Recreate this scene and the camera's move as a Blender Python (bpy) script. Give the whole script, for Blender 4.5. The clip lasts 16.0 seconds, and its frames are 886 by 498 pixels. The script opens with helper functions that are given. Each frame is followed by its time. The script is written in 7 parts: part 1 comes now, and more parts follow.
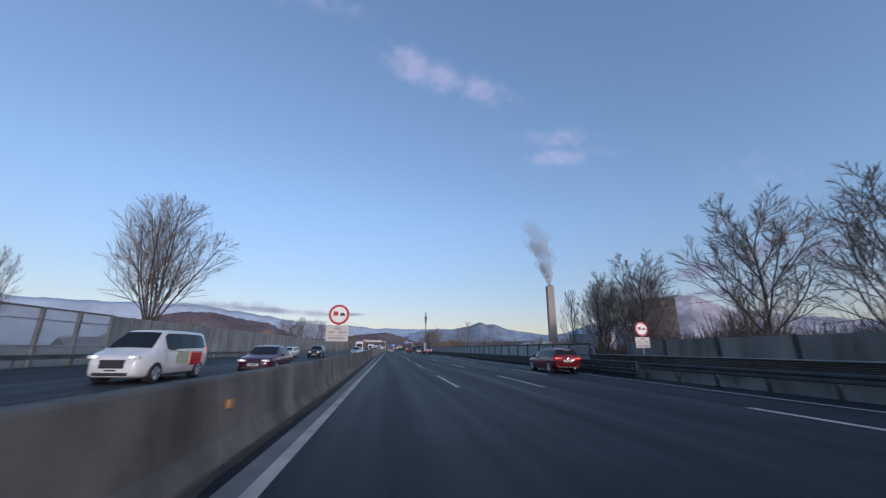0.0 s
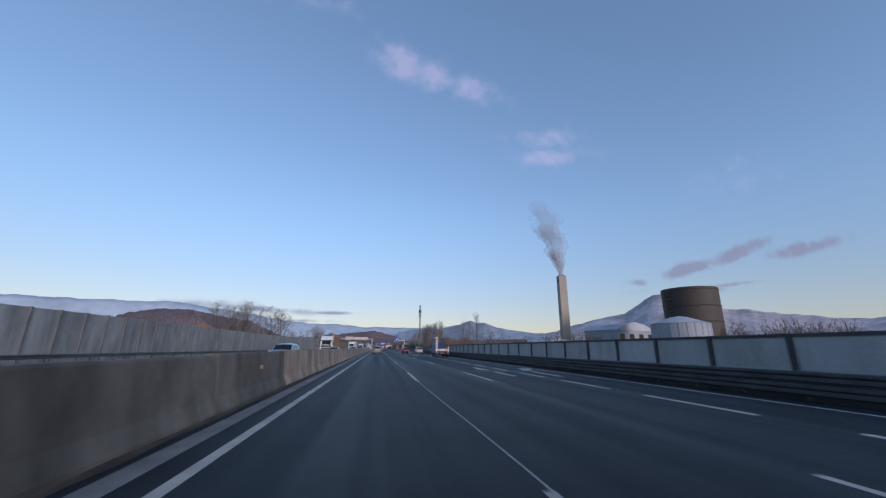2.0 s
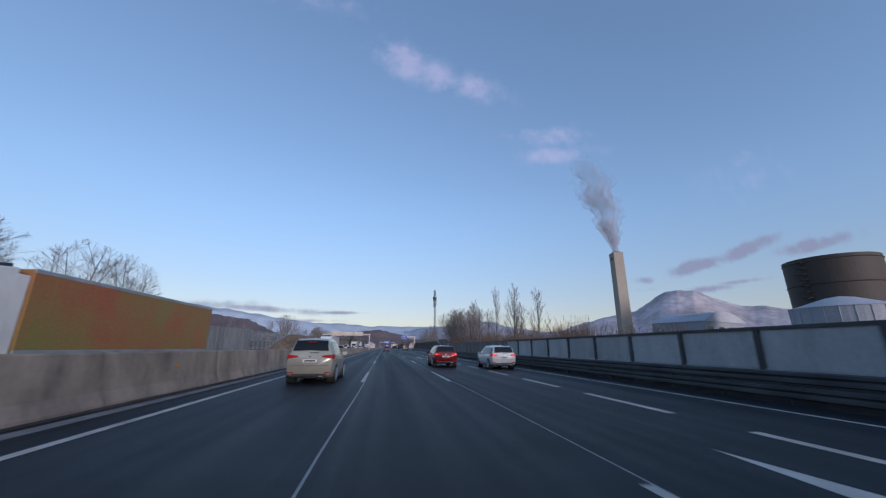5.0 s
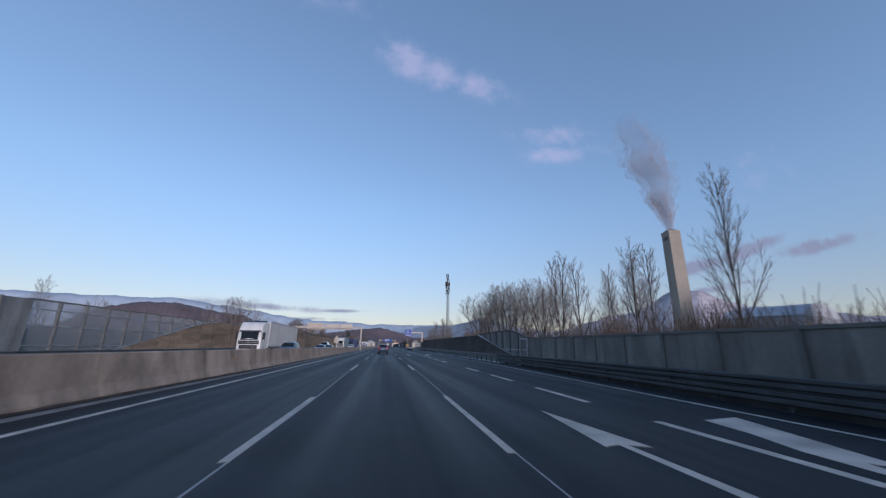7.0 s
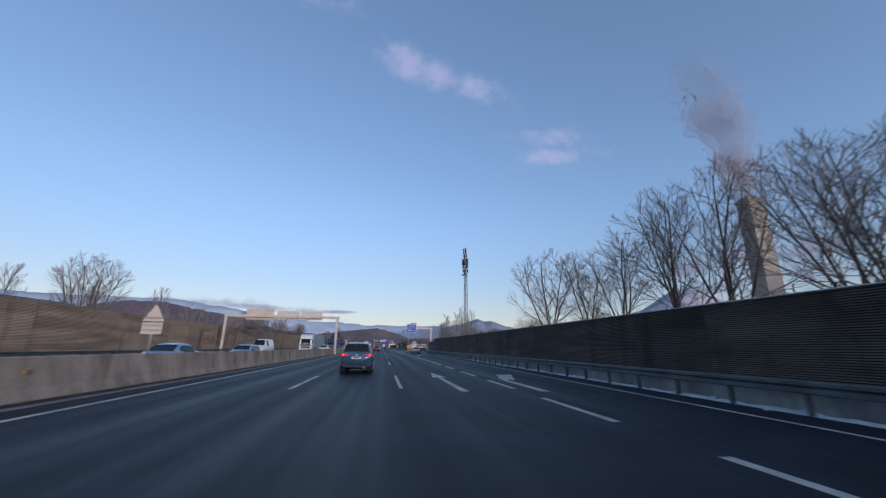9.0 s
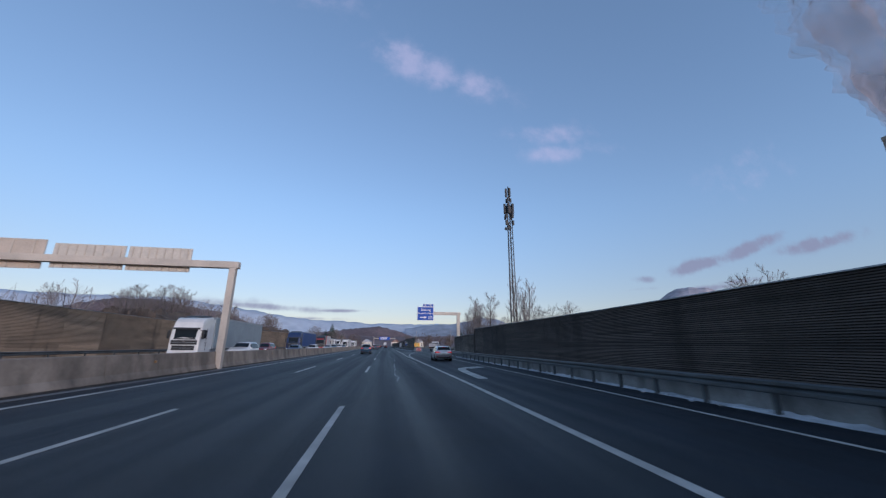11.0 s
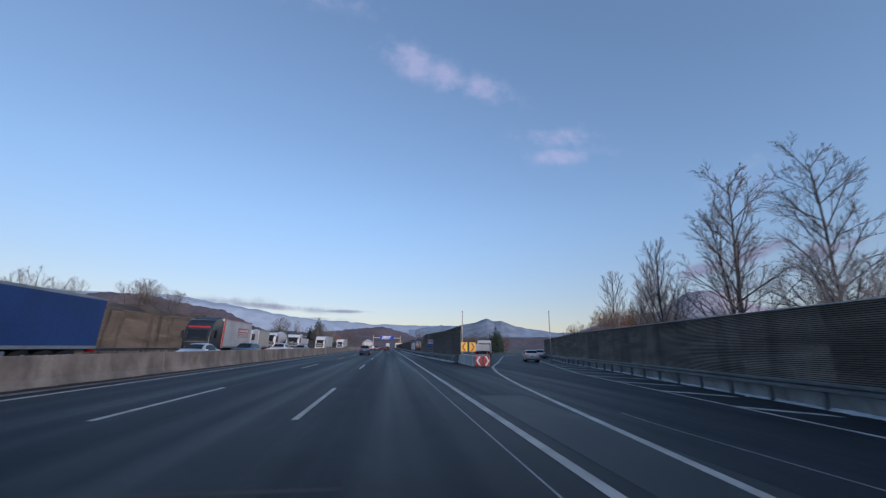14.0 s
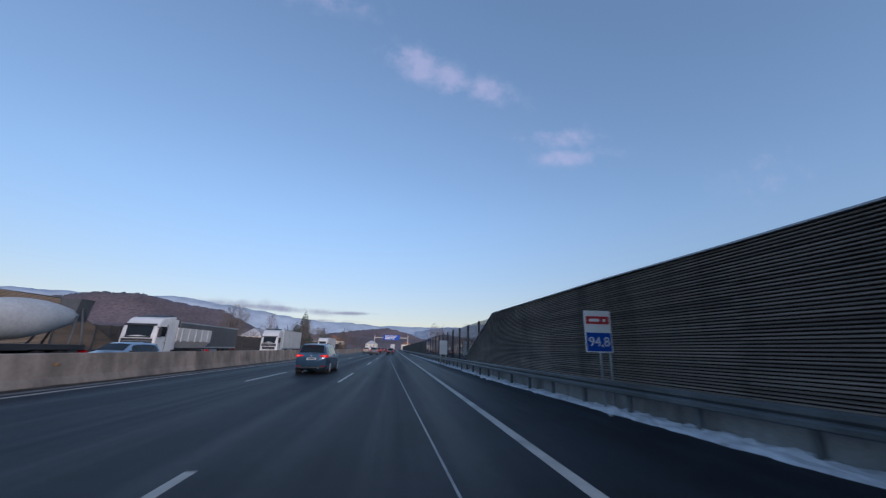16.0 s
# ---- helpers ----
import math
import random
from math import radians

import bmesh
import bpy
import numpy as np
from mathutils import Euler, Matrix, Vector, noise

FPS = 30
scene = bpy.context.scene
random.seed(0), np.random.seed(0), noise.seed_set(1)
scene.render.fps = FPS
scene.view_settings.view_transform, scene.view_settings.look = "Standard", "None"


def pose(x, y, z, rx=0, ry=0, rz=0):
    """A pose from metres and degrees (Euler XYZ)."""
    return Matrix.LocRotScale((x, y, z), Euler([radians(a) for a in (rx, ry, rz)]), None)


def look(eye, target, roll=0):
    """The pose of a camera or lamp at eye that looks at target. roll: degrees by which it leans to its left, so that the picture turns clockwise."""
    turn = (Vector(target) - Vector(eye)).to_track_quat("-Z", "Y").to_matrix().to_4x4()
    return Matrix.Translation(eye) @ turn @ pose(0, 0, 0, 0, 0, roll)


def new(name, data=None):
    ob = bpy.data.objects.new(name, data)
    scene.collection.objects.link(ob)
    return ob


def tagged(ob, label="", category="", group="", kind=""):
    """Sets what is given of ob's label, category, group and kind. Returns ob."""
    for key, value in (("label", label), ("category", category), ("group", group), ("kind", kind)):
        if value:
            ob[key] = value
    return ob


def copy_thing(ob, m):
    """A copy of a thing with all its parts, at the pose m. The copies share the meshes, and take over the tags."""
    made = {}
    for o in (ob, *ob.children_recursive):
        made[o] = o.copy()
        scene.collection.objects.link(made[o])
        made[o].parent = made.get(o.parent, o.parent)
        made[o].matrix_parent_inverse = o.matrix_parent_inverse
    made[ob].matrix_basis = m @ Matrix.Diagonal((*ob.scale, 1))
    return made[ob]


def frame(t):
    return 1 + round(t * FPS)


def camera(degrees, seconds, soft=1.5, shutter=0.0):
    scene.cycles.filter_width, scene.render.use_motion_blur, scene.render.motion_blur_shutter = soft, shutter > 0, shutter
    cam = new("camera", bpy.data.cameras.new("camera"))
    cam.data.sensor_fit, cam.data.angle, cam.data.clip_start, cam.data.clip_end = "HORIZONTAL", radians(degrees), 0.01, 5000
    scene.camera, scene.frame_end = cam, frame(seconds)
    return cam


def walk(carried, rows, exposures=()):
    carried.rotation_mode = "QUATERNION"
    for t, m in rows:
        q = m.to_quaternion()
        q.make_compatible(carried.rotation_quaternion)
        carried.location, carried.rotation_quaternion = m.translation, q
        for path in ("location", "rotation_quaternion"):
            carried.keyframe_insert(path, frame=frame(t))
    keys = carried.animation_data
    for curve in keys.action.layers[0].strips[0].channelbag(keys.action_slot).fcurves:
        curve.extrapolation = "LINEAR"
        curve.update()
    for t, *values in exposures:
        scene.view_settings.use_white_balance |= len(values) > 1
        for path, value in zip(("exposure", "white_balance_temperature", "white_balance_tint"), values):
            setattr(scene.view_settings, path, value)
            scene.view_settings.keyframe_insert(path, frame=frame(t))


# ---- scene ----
cam = camera(102.0, 16.0, soft=1.3, shutter=0.15)
PATH = [
    (0, (1.205, -2.06, 1.316), (1.477, -0.154, 1.856), 0.6),
    (0.5, (1.252, 9.766, 1.31), (1.524, 11.673, 1.849), 0.5),
    (1, (1.347, 21.599, 1.311), (1.632, 23.505, 1.845), 0.7),
    (1.5, (1.632, 33.461, 1.342), (1.939, 35.361, 1.883), 0.6),
    (2, (2.031, 45.31, 1.384), (2.36, 47.209, 1.918), 0.5),
    (2.5, (2.495, 57.166, 1.421), (2.836, 59.061, 1.962), 0.4),
    (3, (3.046, 69.022, 1.416), (3.393, 70.921, 1.94), 0.6),
    (3.5, (3.577, 80.873, 1.399), (3.916, 82.774, 1.921), 0.2),
    (4, (4.039, 92.673, 1.344), (4.372, 94.574, 1.87), 0.4),
    (4.2, (4.181, 97.383, 1.364), (4.502, 99.286, 1.891), 0.2),
    (6.5, (5.556, 151.007, 1.389), (5.843, 152.914, 1.92), 0.5),
    (7, (5.832, 162.584, 1.439), (6.126, 164.492, 1.963), 0.7),
    (7.5, (6.122, 174.075, 1.438), (6.414, 175.983, 1.96), 0.9),
    (8, (6.411, 185.47, 1.441), (6.703, 187.378, 1.966), 0.8),
    (8.5, (6.655, 196.815, 1.407), (6.959, 198.722, 1.924), 0.2),
    (9, (6.94, 208.203, 1.435), (7.249, 210.107, 1.965), 0.7),
    (9.2, (7.093, 212.767, 1.437), (7.405, 214.671, 1.966), 0.9),
    (11.3, (8.929, 260.749, 1.505), (9.221, 262.657, 2.025), 0.3),
    (11.5, (9.042, 265.273, 1.508), (9.332, 267.182, 2.031), 0.2),
    (12, (9.177, 276.503, 1.537), (9.463, 278.412, 2.06), 0.4),
    (12.5, (9.216, 287.694, 1.514), (9.494, 289.605, 2.036), 0.7),
    (13, (9.258, 298.773, 1.501), (9.538, 300.683, 2.025), 1.0),
    (13.5, (9.435, 310.073, 1.517), (9.709, 311.982, 2.046), 1.2),
    (14, (9.616, 321.396, 1.528), (9.887, 323.305, 2.058), 1.2),
    (14.5, (9.779, 332.696, 1.529), (10.039, 334.607, 2.06), 1.1),
    (15, (9.918, 343.952, 1.535), (10.177, 345.863, 2.067), 1.1),
    (15.5, (9.952, 355.384, 1.51), (10.201, 357.295, 2.044), 0.9),
    (16, (10.102, 366.769, 1.482), (10.343, 368.68, 2.022), 1.3),
]
walk(cam, [(t, look(eye, target, roll)) for t, eye, target, roll in PATH], exposures=[(0, 1.05, 5450, 16), (16, 1.05, 5450, 16)])

# ---- sky and sun: clear dawn, the sun low behind the right shoulder ----
SUN_EL, SUN_ROT = 9.0, 158.0
world = bpy.data.worlds.new("sky")
scene.world = world
world.use_nodes = True
wn, wl = world.node_tree.nodes, world.node_tree.links
wn.clear()


def wnode(kind, **values):
    n = wn.new(kind)
    for key, value in values.items():
        n.inputs[key].default_value = value
    return n


sky = wn.new("ShaderNodeTexSky")
sky.sky_type = "NISHITA"
sky.sun_disc = False
sky.sun_elevation, sky.sun_rotation = radians(SUN_EL), radians(SUN_ROT)
sky.altitude, sky.air_density, sky.dust_density, sky.ozone_density = 450, 1.0, 0.5, 1.7
coord = wn.new("ShaderNodeTexCoord")
sep = wn.new("ShaderNodeSeparateXYZ")
wl.new(coord.outputs["Generated"], sep.inputs[0])


def wmath(op, a, b=None, clamp=False):
    n = wn.new("ShaderNodeMath")
    n.operation, n.use_clamp = op, clamp
    for i, v in enumerate((a, b)):
        if v is None:
            continue
        if isinstance(v, (int, float)):
            n.inputs[i].default_value = v
        else:
            wl.new(v, n.inputs[i])
    return n.outputs[0]


ahead = wmath("MAXIMUM", sep.outputs[1], 0.02)
cu, cv = wmath("DIVIDE", sep.outputs[0], ahead), wmath("DIVIDE", sep.outputs[2], ahead)
flat = wn.new("ShaderNodeCombineXYZ")
wl.new(cu, flat.inputs[0]), wl.new(cv, flat.inputs[1])
warp = wnode("ShaderNodeTexNoise", Scale=9.0, Detail=6.0, Roughness=0.6)
wl.new(flat.outputs[0], warp.inputs["Vector"])
ragged = wnode("ShaderNodeTexNoise", Scale=16.0, Detail=8.0, Roughness=0.62)
wl.new(flat.outputs[0], ragged.inputs["Vector"])
# small clouds: centre across and up, half length and half height, slope, strength
CLOUDS = [
    (0.02, 0.925, 0.11, 0.075, -14, 1.0), (0.13, 0.880, 0.13, 0.070, -16, 0.95), (0.26, 0.855, 0.10, 0.060, -8, 0.9),
    (0.15, 0.88, 0.26, 0.055, -13, 0.75), (0.52, 0.69, 0.17, 0.050, 8, 0.7), (0.53, 0.62, 0.12, 0.040, 10, 0.8),
    (0.68, 0.66, 0.12, 0.035, 0, 0.45), (-0.36, 1.17, 0.28, 0.08, -12, 0.6), (1.28, 0.62, 0.3, 0.10, 20, 0.45),
]
DARK = [
    (1.00, 0.262, 0.13, 0.024, 16, 1.0), (1.20, 0.325, 0.17, 0.026, 22, 1.0), (1.50, 0.36, 0.22, 0.030, 14, 0.9), (1.16, 0.215, 0.14, 0.010, 8, 0.6), (0.80, 0.205, 0.045, 0.016, 5, 0.8),
    (1.02, 0.185, 0.12, 0.014, 8, 0.7), (0.78, 0.175, 0.08, 0.010, 6, 0.5),
    (-0.30, 0.094, 0.17, 0.012, -3, 0.75), (-0.12, 0.088, 0.10, 0.006, 1, 0.7), (-0.13, 0.055, 0.06, 0.006, 0, 0.8), (-0.50, 0.10, 0.24, 0.016, 2, 0.6), (-0.22, 0.066, 0.13, 0.006, 0, 0.6),
]


def cloud_mask(blobs, low, high):
    total = 0.0
    for u, v, a, b, slope, strength in blobs:
        c, s = math.cos(radians(slope)), math.sin(radians(slope))
        du, dv = wmath("SUBTRACT", cu, u), wmath("SUBTRACT", cv, v)
        along = wmath("DIVIDE", wmath("ADD", wmath("MULTIPLY", du, c), wmath("MULTIPLY", dv, s)), a)
        over = wmath("DIVIDE", wmath("SUBTRACT", wmath("MULTIPLY", dv, c), wmath("MULTIPLY", du, s)), b)
        far = wmath("ADD", wmath("MULTIPLY", along, along), wmath("MULTIPLY", over, over))
        blob = wmath("MULTIPLY", wmath("EXPONENT", wmath("MULTIPLY", far, -1.0)), strength)
        total = wmath("MAXIMUM", total, blob)
    rag = wmath("ADD", wmath("MULTIPLY", ragged.outputs[0], 1.3), wmath("MULTIPLY", warp.outputs[0], 1.2))
    field = wmath("ADD", total, wmath("SUBTRACT", rag, 1.27))
    span = wn.new("ShaderNodeMapRange")
    span.interpolation_type = "SMOOTHSTEP"
    span.inputs["From Min"].default_value, span.inputs["From Max"].default_value = low, high
    wl.new(field, span.inputs[0])
    front = wmath("GREATER_THAN", sep.outputs[1], 0.05)
    return wmath("MULTIPLY", wmath("MULTIPLY", span.outputs[0], front), wmath("MULTIPLY", total, 1.6, True), True)


def wmix(base, tint, mask, amount):
    n = wn.new("ShaderNodeMixRGB")
    n.inputs[2].default_value = (*tint, 1)
    wl.new(base, n.inputs[1]), wl.new(wmath("MULTIPLY", mask, amount), n.inputs[0])
    return n.outputs[0]


soft_sky = wnode("ShaderNodeGamma", Gamma=0.74)
wl.new(sky.outputs[0], soft_sky.inputs[0])
deep = wnode("ShaderNodeHueSaturation", Saturation=1.0)
wl.new(soft_sky.outputs[0], deep.inputs["Color"])
# winter haze: a duller, warmer horizon all round
low_air = wn.new("ShaderNodeMapRange")
low_air.interpolation_type = "SMOOTHSTEP"
low_air.inputs["From Min"].default_value, low_air.inputs["From Max"].default_value = -0.02, 0.38
low_air.inputs["To Min"].default_value, low_air.inputs["To Max"].default_value = 1.0, 0.0
wl.new(sep.outputs[2], low_air.inputs[0])
hazy = wn.new("ShaderNodeMixRGB")
hazy.blend_type = "MULTIPLY"
hazy.inputs[2].default_value = (0.83, 0.69, 0.63, 1)
wl.new(deep.outputs[0], hazy.inputs[1]), wl.new(low_air.outputs[0], hazy.inputs[0])
sky_col = wmix(hazy.outputs[0], (2.2, 1.95, 2.35), cloud_mask(CLOUDS, 0.10, 1.15), 0.50)
sky_col = wmix(sky_col, (1.04, 1.02, 1.26), cloud_mask(DARK, 0.12, 0.85), 0.85)
back = wnode("ShaderNodeBackground", Strength=0.13)
wl.new(sky_col, back.inputs[0])
wl.new(back.outputs[0], wn.new("ShaderNodeOutputWorld").inputs[0])

sun = new("sun", bpy.data.lights.new("sun", "SUN"))
sun.data.energy, sun.data.angle, sun.data.color = 1.1, radians(12), (1.0, 0.80, 0.66)
el, rot = radians(SUN_EL), radians(SUN_ROT)
toward = Vector((math.sin(rot) * math.cos(el), math.cos(rot) * math.cos(el), math.sin(el)))
sun.matrix_world = look(toward * 50, (0, 0, 0))


# ---- materials ----
def mat(name, col, rough=0.6, metal=0.0, var=0.18, scale=1.5, fine=30.0, bump=0.15, emit=0.0, stretch=(1, 1, 1), tint=None, coat=0.0, alpha=1.0, islands=0.0, fine_amt=0.28):
    """A surface with broad blotches and fine grain; tint: a second colour for the blotches."""
    m = bpy.data.materials.new(name)
    m.use_nodes = True
    nodes, links = m.node_tree.nodes, m.node_tree.links
    b = nodes["Principled BSDF"]
    tc, mp = nodes.new("ShaderNodeTexCoord"), nodes.new("ShaderNodeMapping")
    links.new(tc.outputs["Object"], mp.inputs[0])
    mp.inputs["Scale"].default_value = stretch
    info = nodes.new("ShaderNodeObjectInfo")
    shift = nodes.new("ShaderNodeVectorMath")
    shift.operation = "ADD"
    spread = nodes.new("ShaderNodeMath")
    spread.operation, spread.inputs[1].default_value = "MULTIPLY", 37.0
    links.new(info.outputs["Random"], spread.inputs[0])
    links.new(mp.outputs[0], shift.inputs[0]), links.new(spread.outputs[0], shift.inputs[1])
    n1, n2 = nodes.new("ShaderNodeTexNoise"), nodes.new("ShaderNodeTexNoise")
    for n, s, d in ((n1, scale, 4.0), (n2, fine, 3.0)):
        n.inputs["Scale"].default_value, n.inputs["Detail"].default_value = s, d
        links.new(shift.outputs[0], n.inputs["Vector"])
    r1 = nodes.new("ShaderNodeValToRGB")
    dark = tuple(c * (1 - var) for c in col)
    light = tint or tuple(min(1, c * (1 + var)) for c in col)
    r1.color_ramp.elements[0].position, r1.color_ramp.elements[1].position = 0.32, 0.68
    r1.color_ramp.elements[0].color, r1.color_ramp.elements[1].color = (*dark, 1), (*light, 1)
    links.new(n1.outputs[0], r1.inputs[0])
    grain = nodes.new("ShaderNodeMixRGB")
    grain.blend_type, grain.inputs[0].default_value = "OVERLAY", fine_amt
    links.new(r1.outputs[0], grain.inputs[1]), links.new(n2.outputs[0], grain.inputs[2])
    last = grain.outputs[0]
    if islands:
        hsv = nodes.new("ShaderNodeHueSaturation")
        span = nodes.new("ShaderNodeMapRange")
        span.inputs["To Min"].default_value, span.inputs["To Max"].default_value = 1 - islands, 1 + islands
        links.new(info.outputs["Random"], span.inputs[0])
        links.new(span.outputs[0], hsv.inputs["Value"]), links.new(last, hsv.inputs["Color"])
        last = hsv.outputs[0]
    links.new(last, b.inputs["Base Color"])
    rr = nodes.new("ShaderNodeMapRange")
    rr.inputs["To Min"].default_value, rr.inputs["To Max"].default_value = max(0.02, rough - 0.1), min(1, rough + 0.1)
    links.new(n1.outputs[0], rr.inputs[0]), links.new(rr.outputs[0], b.inputs["Roughness"])
    b.inputs["Metallic"].default_value = metal
    b.inputs["Coat Weight"].default_value = coat
    b.inputs["Coat Roughness"].default_value = 0.06
    b.inputs["Alpha"].default_value = alpha
    if bump:
        bp = nodes.new("ShaderNodeBump")
        bp.inputs["Strength"].default_value, bp.inputs["Distance"].default_value = bump, 0.02
        links.new(n2.outputs[0], bp.inputs["Height"]), links.new(bp.outputs[0], b.inputs["Normal"])
    if emit:
        b.inputs["Emission Color"].default_value, b.inputs["Emission Strength"].default_value = (*col, 1), emit
    return m


def asphalt_mat():
    m = mat("asphalt", (0.0122, 0.0152, 0.0204), 0.46, var=0.30, scale=0.5, fine=45, bump=0.5, fine_amt=0.55)
    nodes, links = m.node_tree.nodes, m.node_tree.links
    b = nodes["Principled BSDF"]
    b.inputs["Specular IOR Level"].default_value = 0.19
    # polished wheel paths and patches that run along the lanes
    geo, mp = nodes.new("ShaderNodeNewGeometry"), nodes.new("ShaderNodeMapping")
    mp.inputs["Scale"].default_value = (1.1, 0.016, 1)
    links.new(geo.outputs["Position"], mp.inputs[0])
    n = nodes.new("ShaderNodeTexNoise")
    n.inputs["Scale"].default_value, n.inputs["Detail"].default_value = 1.0, 5.0
    links.new(mp.outputs[0], n.inputs["Vector"])
    span = nodes.new("ShaderNodeMapRange")
    span.inputs["To Min"].default_value, span.inputs["To Max"].default_value = 0.66, 1.42
    span.inputs["From Min"].default_value, span.inputs["From Max"].default_value = 0.3, 0.7
    links.new(n.outputs[0], span.inputs[0])
    hsv = nodes.new("ShaderNodeHueSaturation")
    old = b.inputs["Base Color"].links[0].from_socket
    links.new(old, hsv.inputs["Color"]), links.new(span.outputs[0], hsv.inputs["Value"])
    links.new(hsv.outputs[0], b.inputs["Base Color"])
    rough = nodes.new("ShaderNodeMapRange")
    rough.inputs["To Min"].default_value, rough.inputs["To Max"].default_value = 0.46, 0.70
    rough.inputs["From Min"].default_value, rough.inputs["From Max"].default_value = 0.3, 0.7
    links.new(n.outputs[0], rough.inputs[0]), links.new(rough.outputs[0], b.inputs["Roughness"])
    return m


def stained(m, strength, scale=(0.9, 0.9, 0.12), low=0.50, high=0.66):
    """Adds dark run-off stains of their own shape to a surface."""
    nodes, links = m.node_tree.nodes, m.node_tree.links
    b = nodes["Principled BSDF"]
    geo, mp, n = nodes.new("ShaderNodeNewGeometry"), nodes.new("ShaderNodeMapping"), nodes.new("ShaderNodeTexNoise")
    mp.inputs["Scale"].default_value = scale
    links.new(geo.outputs["Position"], mp.inputs[0]), links.new(mp.outputs[0], n.inputs["Vector"])
    n.inputs["Scale"].default_value, n.inputs["Detail"].default_value, n.inputs["Roughness"].default_value = 1.6, 5.0, 0.62
    span = nodes.new("ShaderNodeMapRange")
    span.inputs["From Min"].default_value, span.inputs["From Max"].default_value = low, high
    span.inputs["To Min"].default_value, span.inputs["To Max"].default_value = 1.0, 1.0 - strength
    links.new(n.outputs[0], span.inputs[0])
    hsv = nodes.new("ShaderNodeHueSaturation")
    old = b.inputs["Base Color"].links[0].from_socket
    links.new(old, hsv.inputs["Color"]), links.new(span.outputs[0], hsv.inputs["Value"])
    links.new(hsv.outputs[0], b.inputs["Base Color"])
    return m


def smoke_mat(name, least, most):
    """Thin bright vapour: scattering sheets with ragged openings, thinner higher up."""
    m = bpy.data.materials.new(name)
    m.use_nodes = True
    nodes, links = m.node_tree.nodes, m.node_tree.links
    nodes.remove(nodes["Principled BSDF"])
    near, through_, clear = nodes.new("ShaderNodeBsdfDiffuse"), nodes.new("ShaderNodeBsdfTranslucent"), nodes.new("ShaderNodeBsdfTransparent")
    near.inputs[0].default_value = through_.inputs[0].default_value = (0.60, 0.535, 0.555, 1)
    body, veil = nodes.new("ShaderNodeMixShader"), nodes.new("ShaderNodeMixShader")
    links.new(near.outputs[0], body.inputs[1]), links.new(through_.outputs[0], body.inputs[2])
    tc, n, sep_ = nodes.new("ShaderNodeTexCoord"), nodes.new("ShaderNodeTexNoise"), nodes.new("ShaderNodeSeparateXYZ")
    n.inputs["Scale"].default_value, n.inputs["Detail"].default_value, n.inputs["Roughness"].default_value = 0.055, 1.0, 0.4
    links.new(tc.outputs["Object"], n.inputs["Vector"]), links.new(tc.outputs["Object"], sep_.inputs[0])
    span, thin = nodes.new("ShaderNodeMapRange"), nodes.new("ShaderNodeMapRange")
    span.interpolation_type = "SMOOTHSTEP"
    span.inputs["From Min"].default_value, span.inputs["From Max"].default_value = 0.32, 0.62
    span.inputs["To Min"].default_value, span.inputs["To Max"].default_value = least, most
    thin.inputs["From Min"].default_value, thin.inputs["From Max"].default_value = 14.0, 62.0
    thin.inputs["To Min"].default_value, thin.inputs["To Max"].default_value = 1.0, 0.10
    links.new(n.outputs[0], span.inputs[0]), links.new(sep_.outputs[2], thin.inputs[0])
    both = nodes.new("ShaderNodeMath")
    both.operation = "MULTIPLY"
    links.new(span.outputs[0], both.inputs[0]), links.new(thin.outputs[0], both.inputs[1])
    links.new(both.outputs[0], veil.inputs[0]), links.new(clear.outputs[0], veil.inputs[1]), links.new(body.outputs[0], veil.inputs[2])
    links.new(veil.outputs[0], nodes["Material Output"].inputs[0])
    return m


def glass_mat(name, col, alpha):
    m = bpy.data.materials.new(name)
    m.use_nodes = True
    b = m.node_tree.nodes["Principled BSDF"]
    b.inputs["Base Color"].default_value, b.inputs["Roughness"].default_value = (*col, 1), 0.05
    b.inputs["Alpha"].default_value = alpha
    return m


M = {}
M["asphalt"] = asphalt_mat()
M["paint"] = mat("road paint", (0.42, 0.395, 0.355), 0.7, var=0.26, scale=1.3, fine=40, bump=0.2)
M["seam"] = mat("sealed joint", (0.22, 0.22, 0.225), 0.5, var=0.3, scale=3, bump=0.0)
M["gutter"] = mat("gutter concrete", (0.17, 0.17, 0.165), 0.8, var=0.25, scale=1.2, fine=25)
M["concrete"] = mat("stained barrier concrete", (0.245, 0.203, 0.162), 0.85, var=0.38, scale=0.9, fine=14, stretch=(1, 1, 0.6), bump=0.4, islands=0.10, fine_amt=0.26)
M["concrete_old"] = mat("grimy old barrier concrete", (0.10, 0.094, 0.084), 0.85, var=0.45, scale=0.9, fine=14, stretch=(1, 1, 0.6), bump=0.4, islands=0.12, fine_amt=0.3)
M["concrete_pale"] = mat("pale concrete", (0.42, 0.42, 0.41), 0.85, var=0.2, scale=0.8, fine=22, bump=0.3, islands=0.08)
M["soil"] = mat("winter grass", (0.085, 0.085, 0.05), 0.95, var=0.4, scale=0.15, fine=3, bump=0.6, tint=(0.16, 0.13, 0.085))
M["snow"] = mat("old snow", (0.52, 0.53, 0.55), 0.7, var=0.25, scale=2, fine=14, bump=0.6)
M["steel"] = mat("galvanised steel", (0.34, 0.36, 0.38), 0.5, metal=0.6, var=0.2, scale=1, fine=40, bump=0.05)
M["steel_dark"] = mat("weathered steel", (0.058, 0.061, 0.065), 0.68, metal=0.25, var=0.3, scale=1, fine=30, bump=0.1)
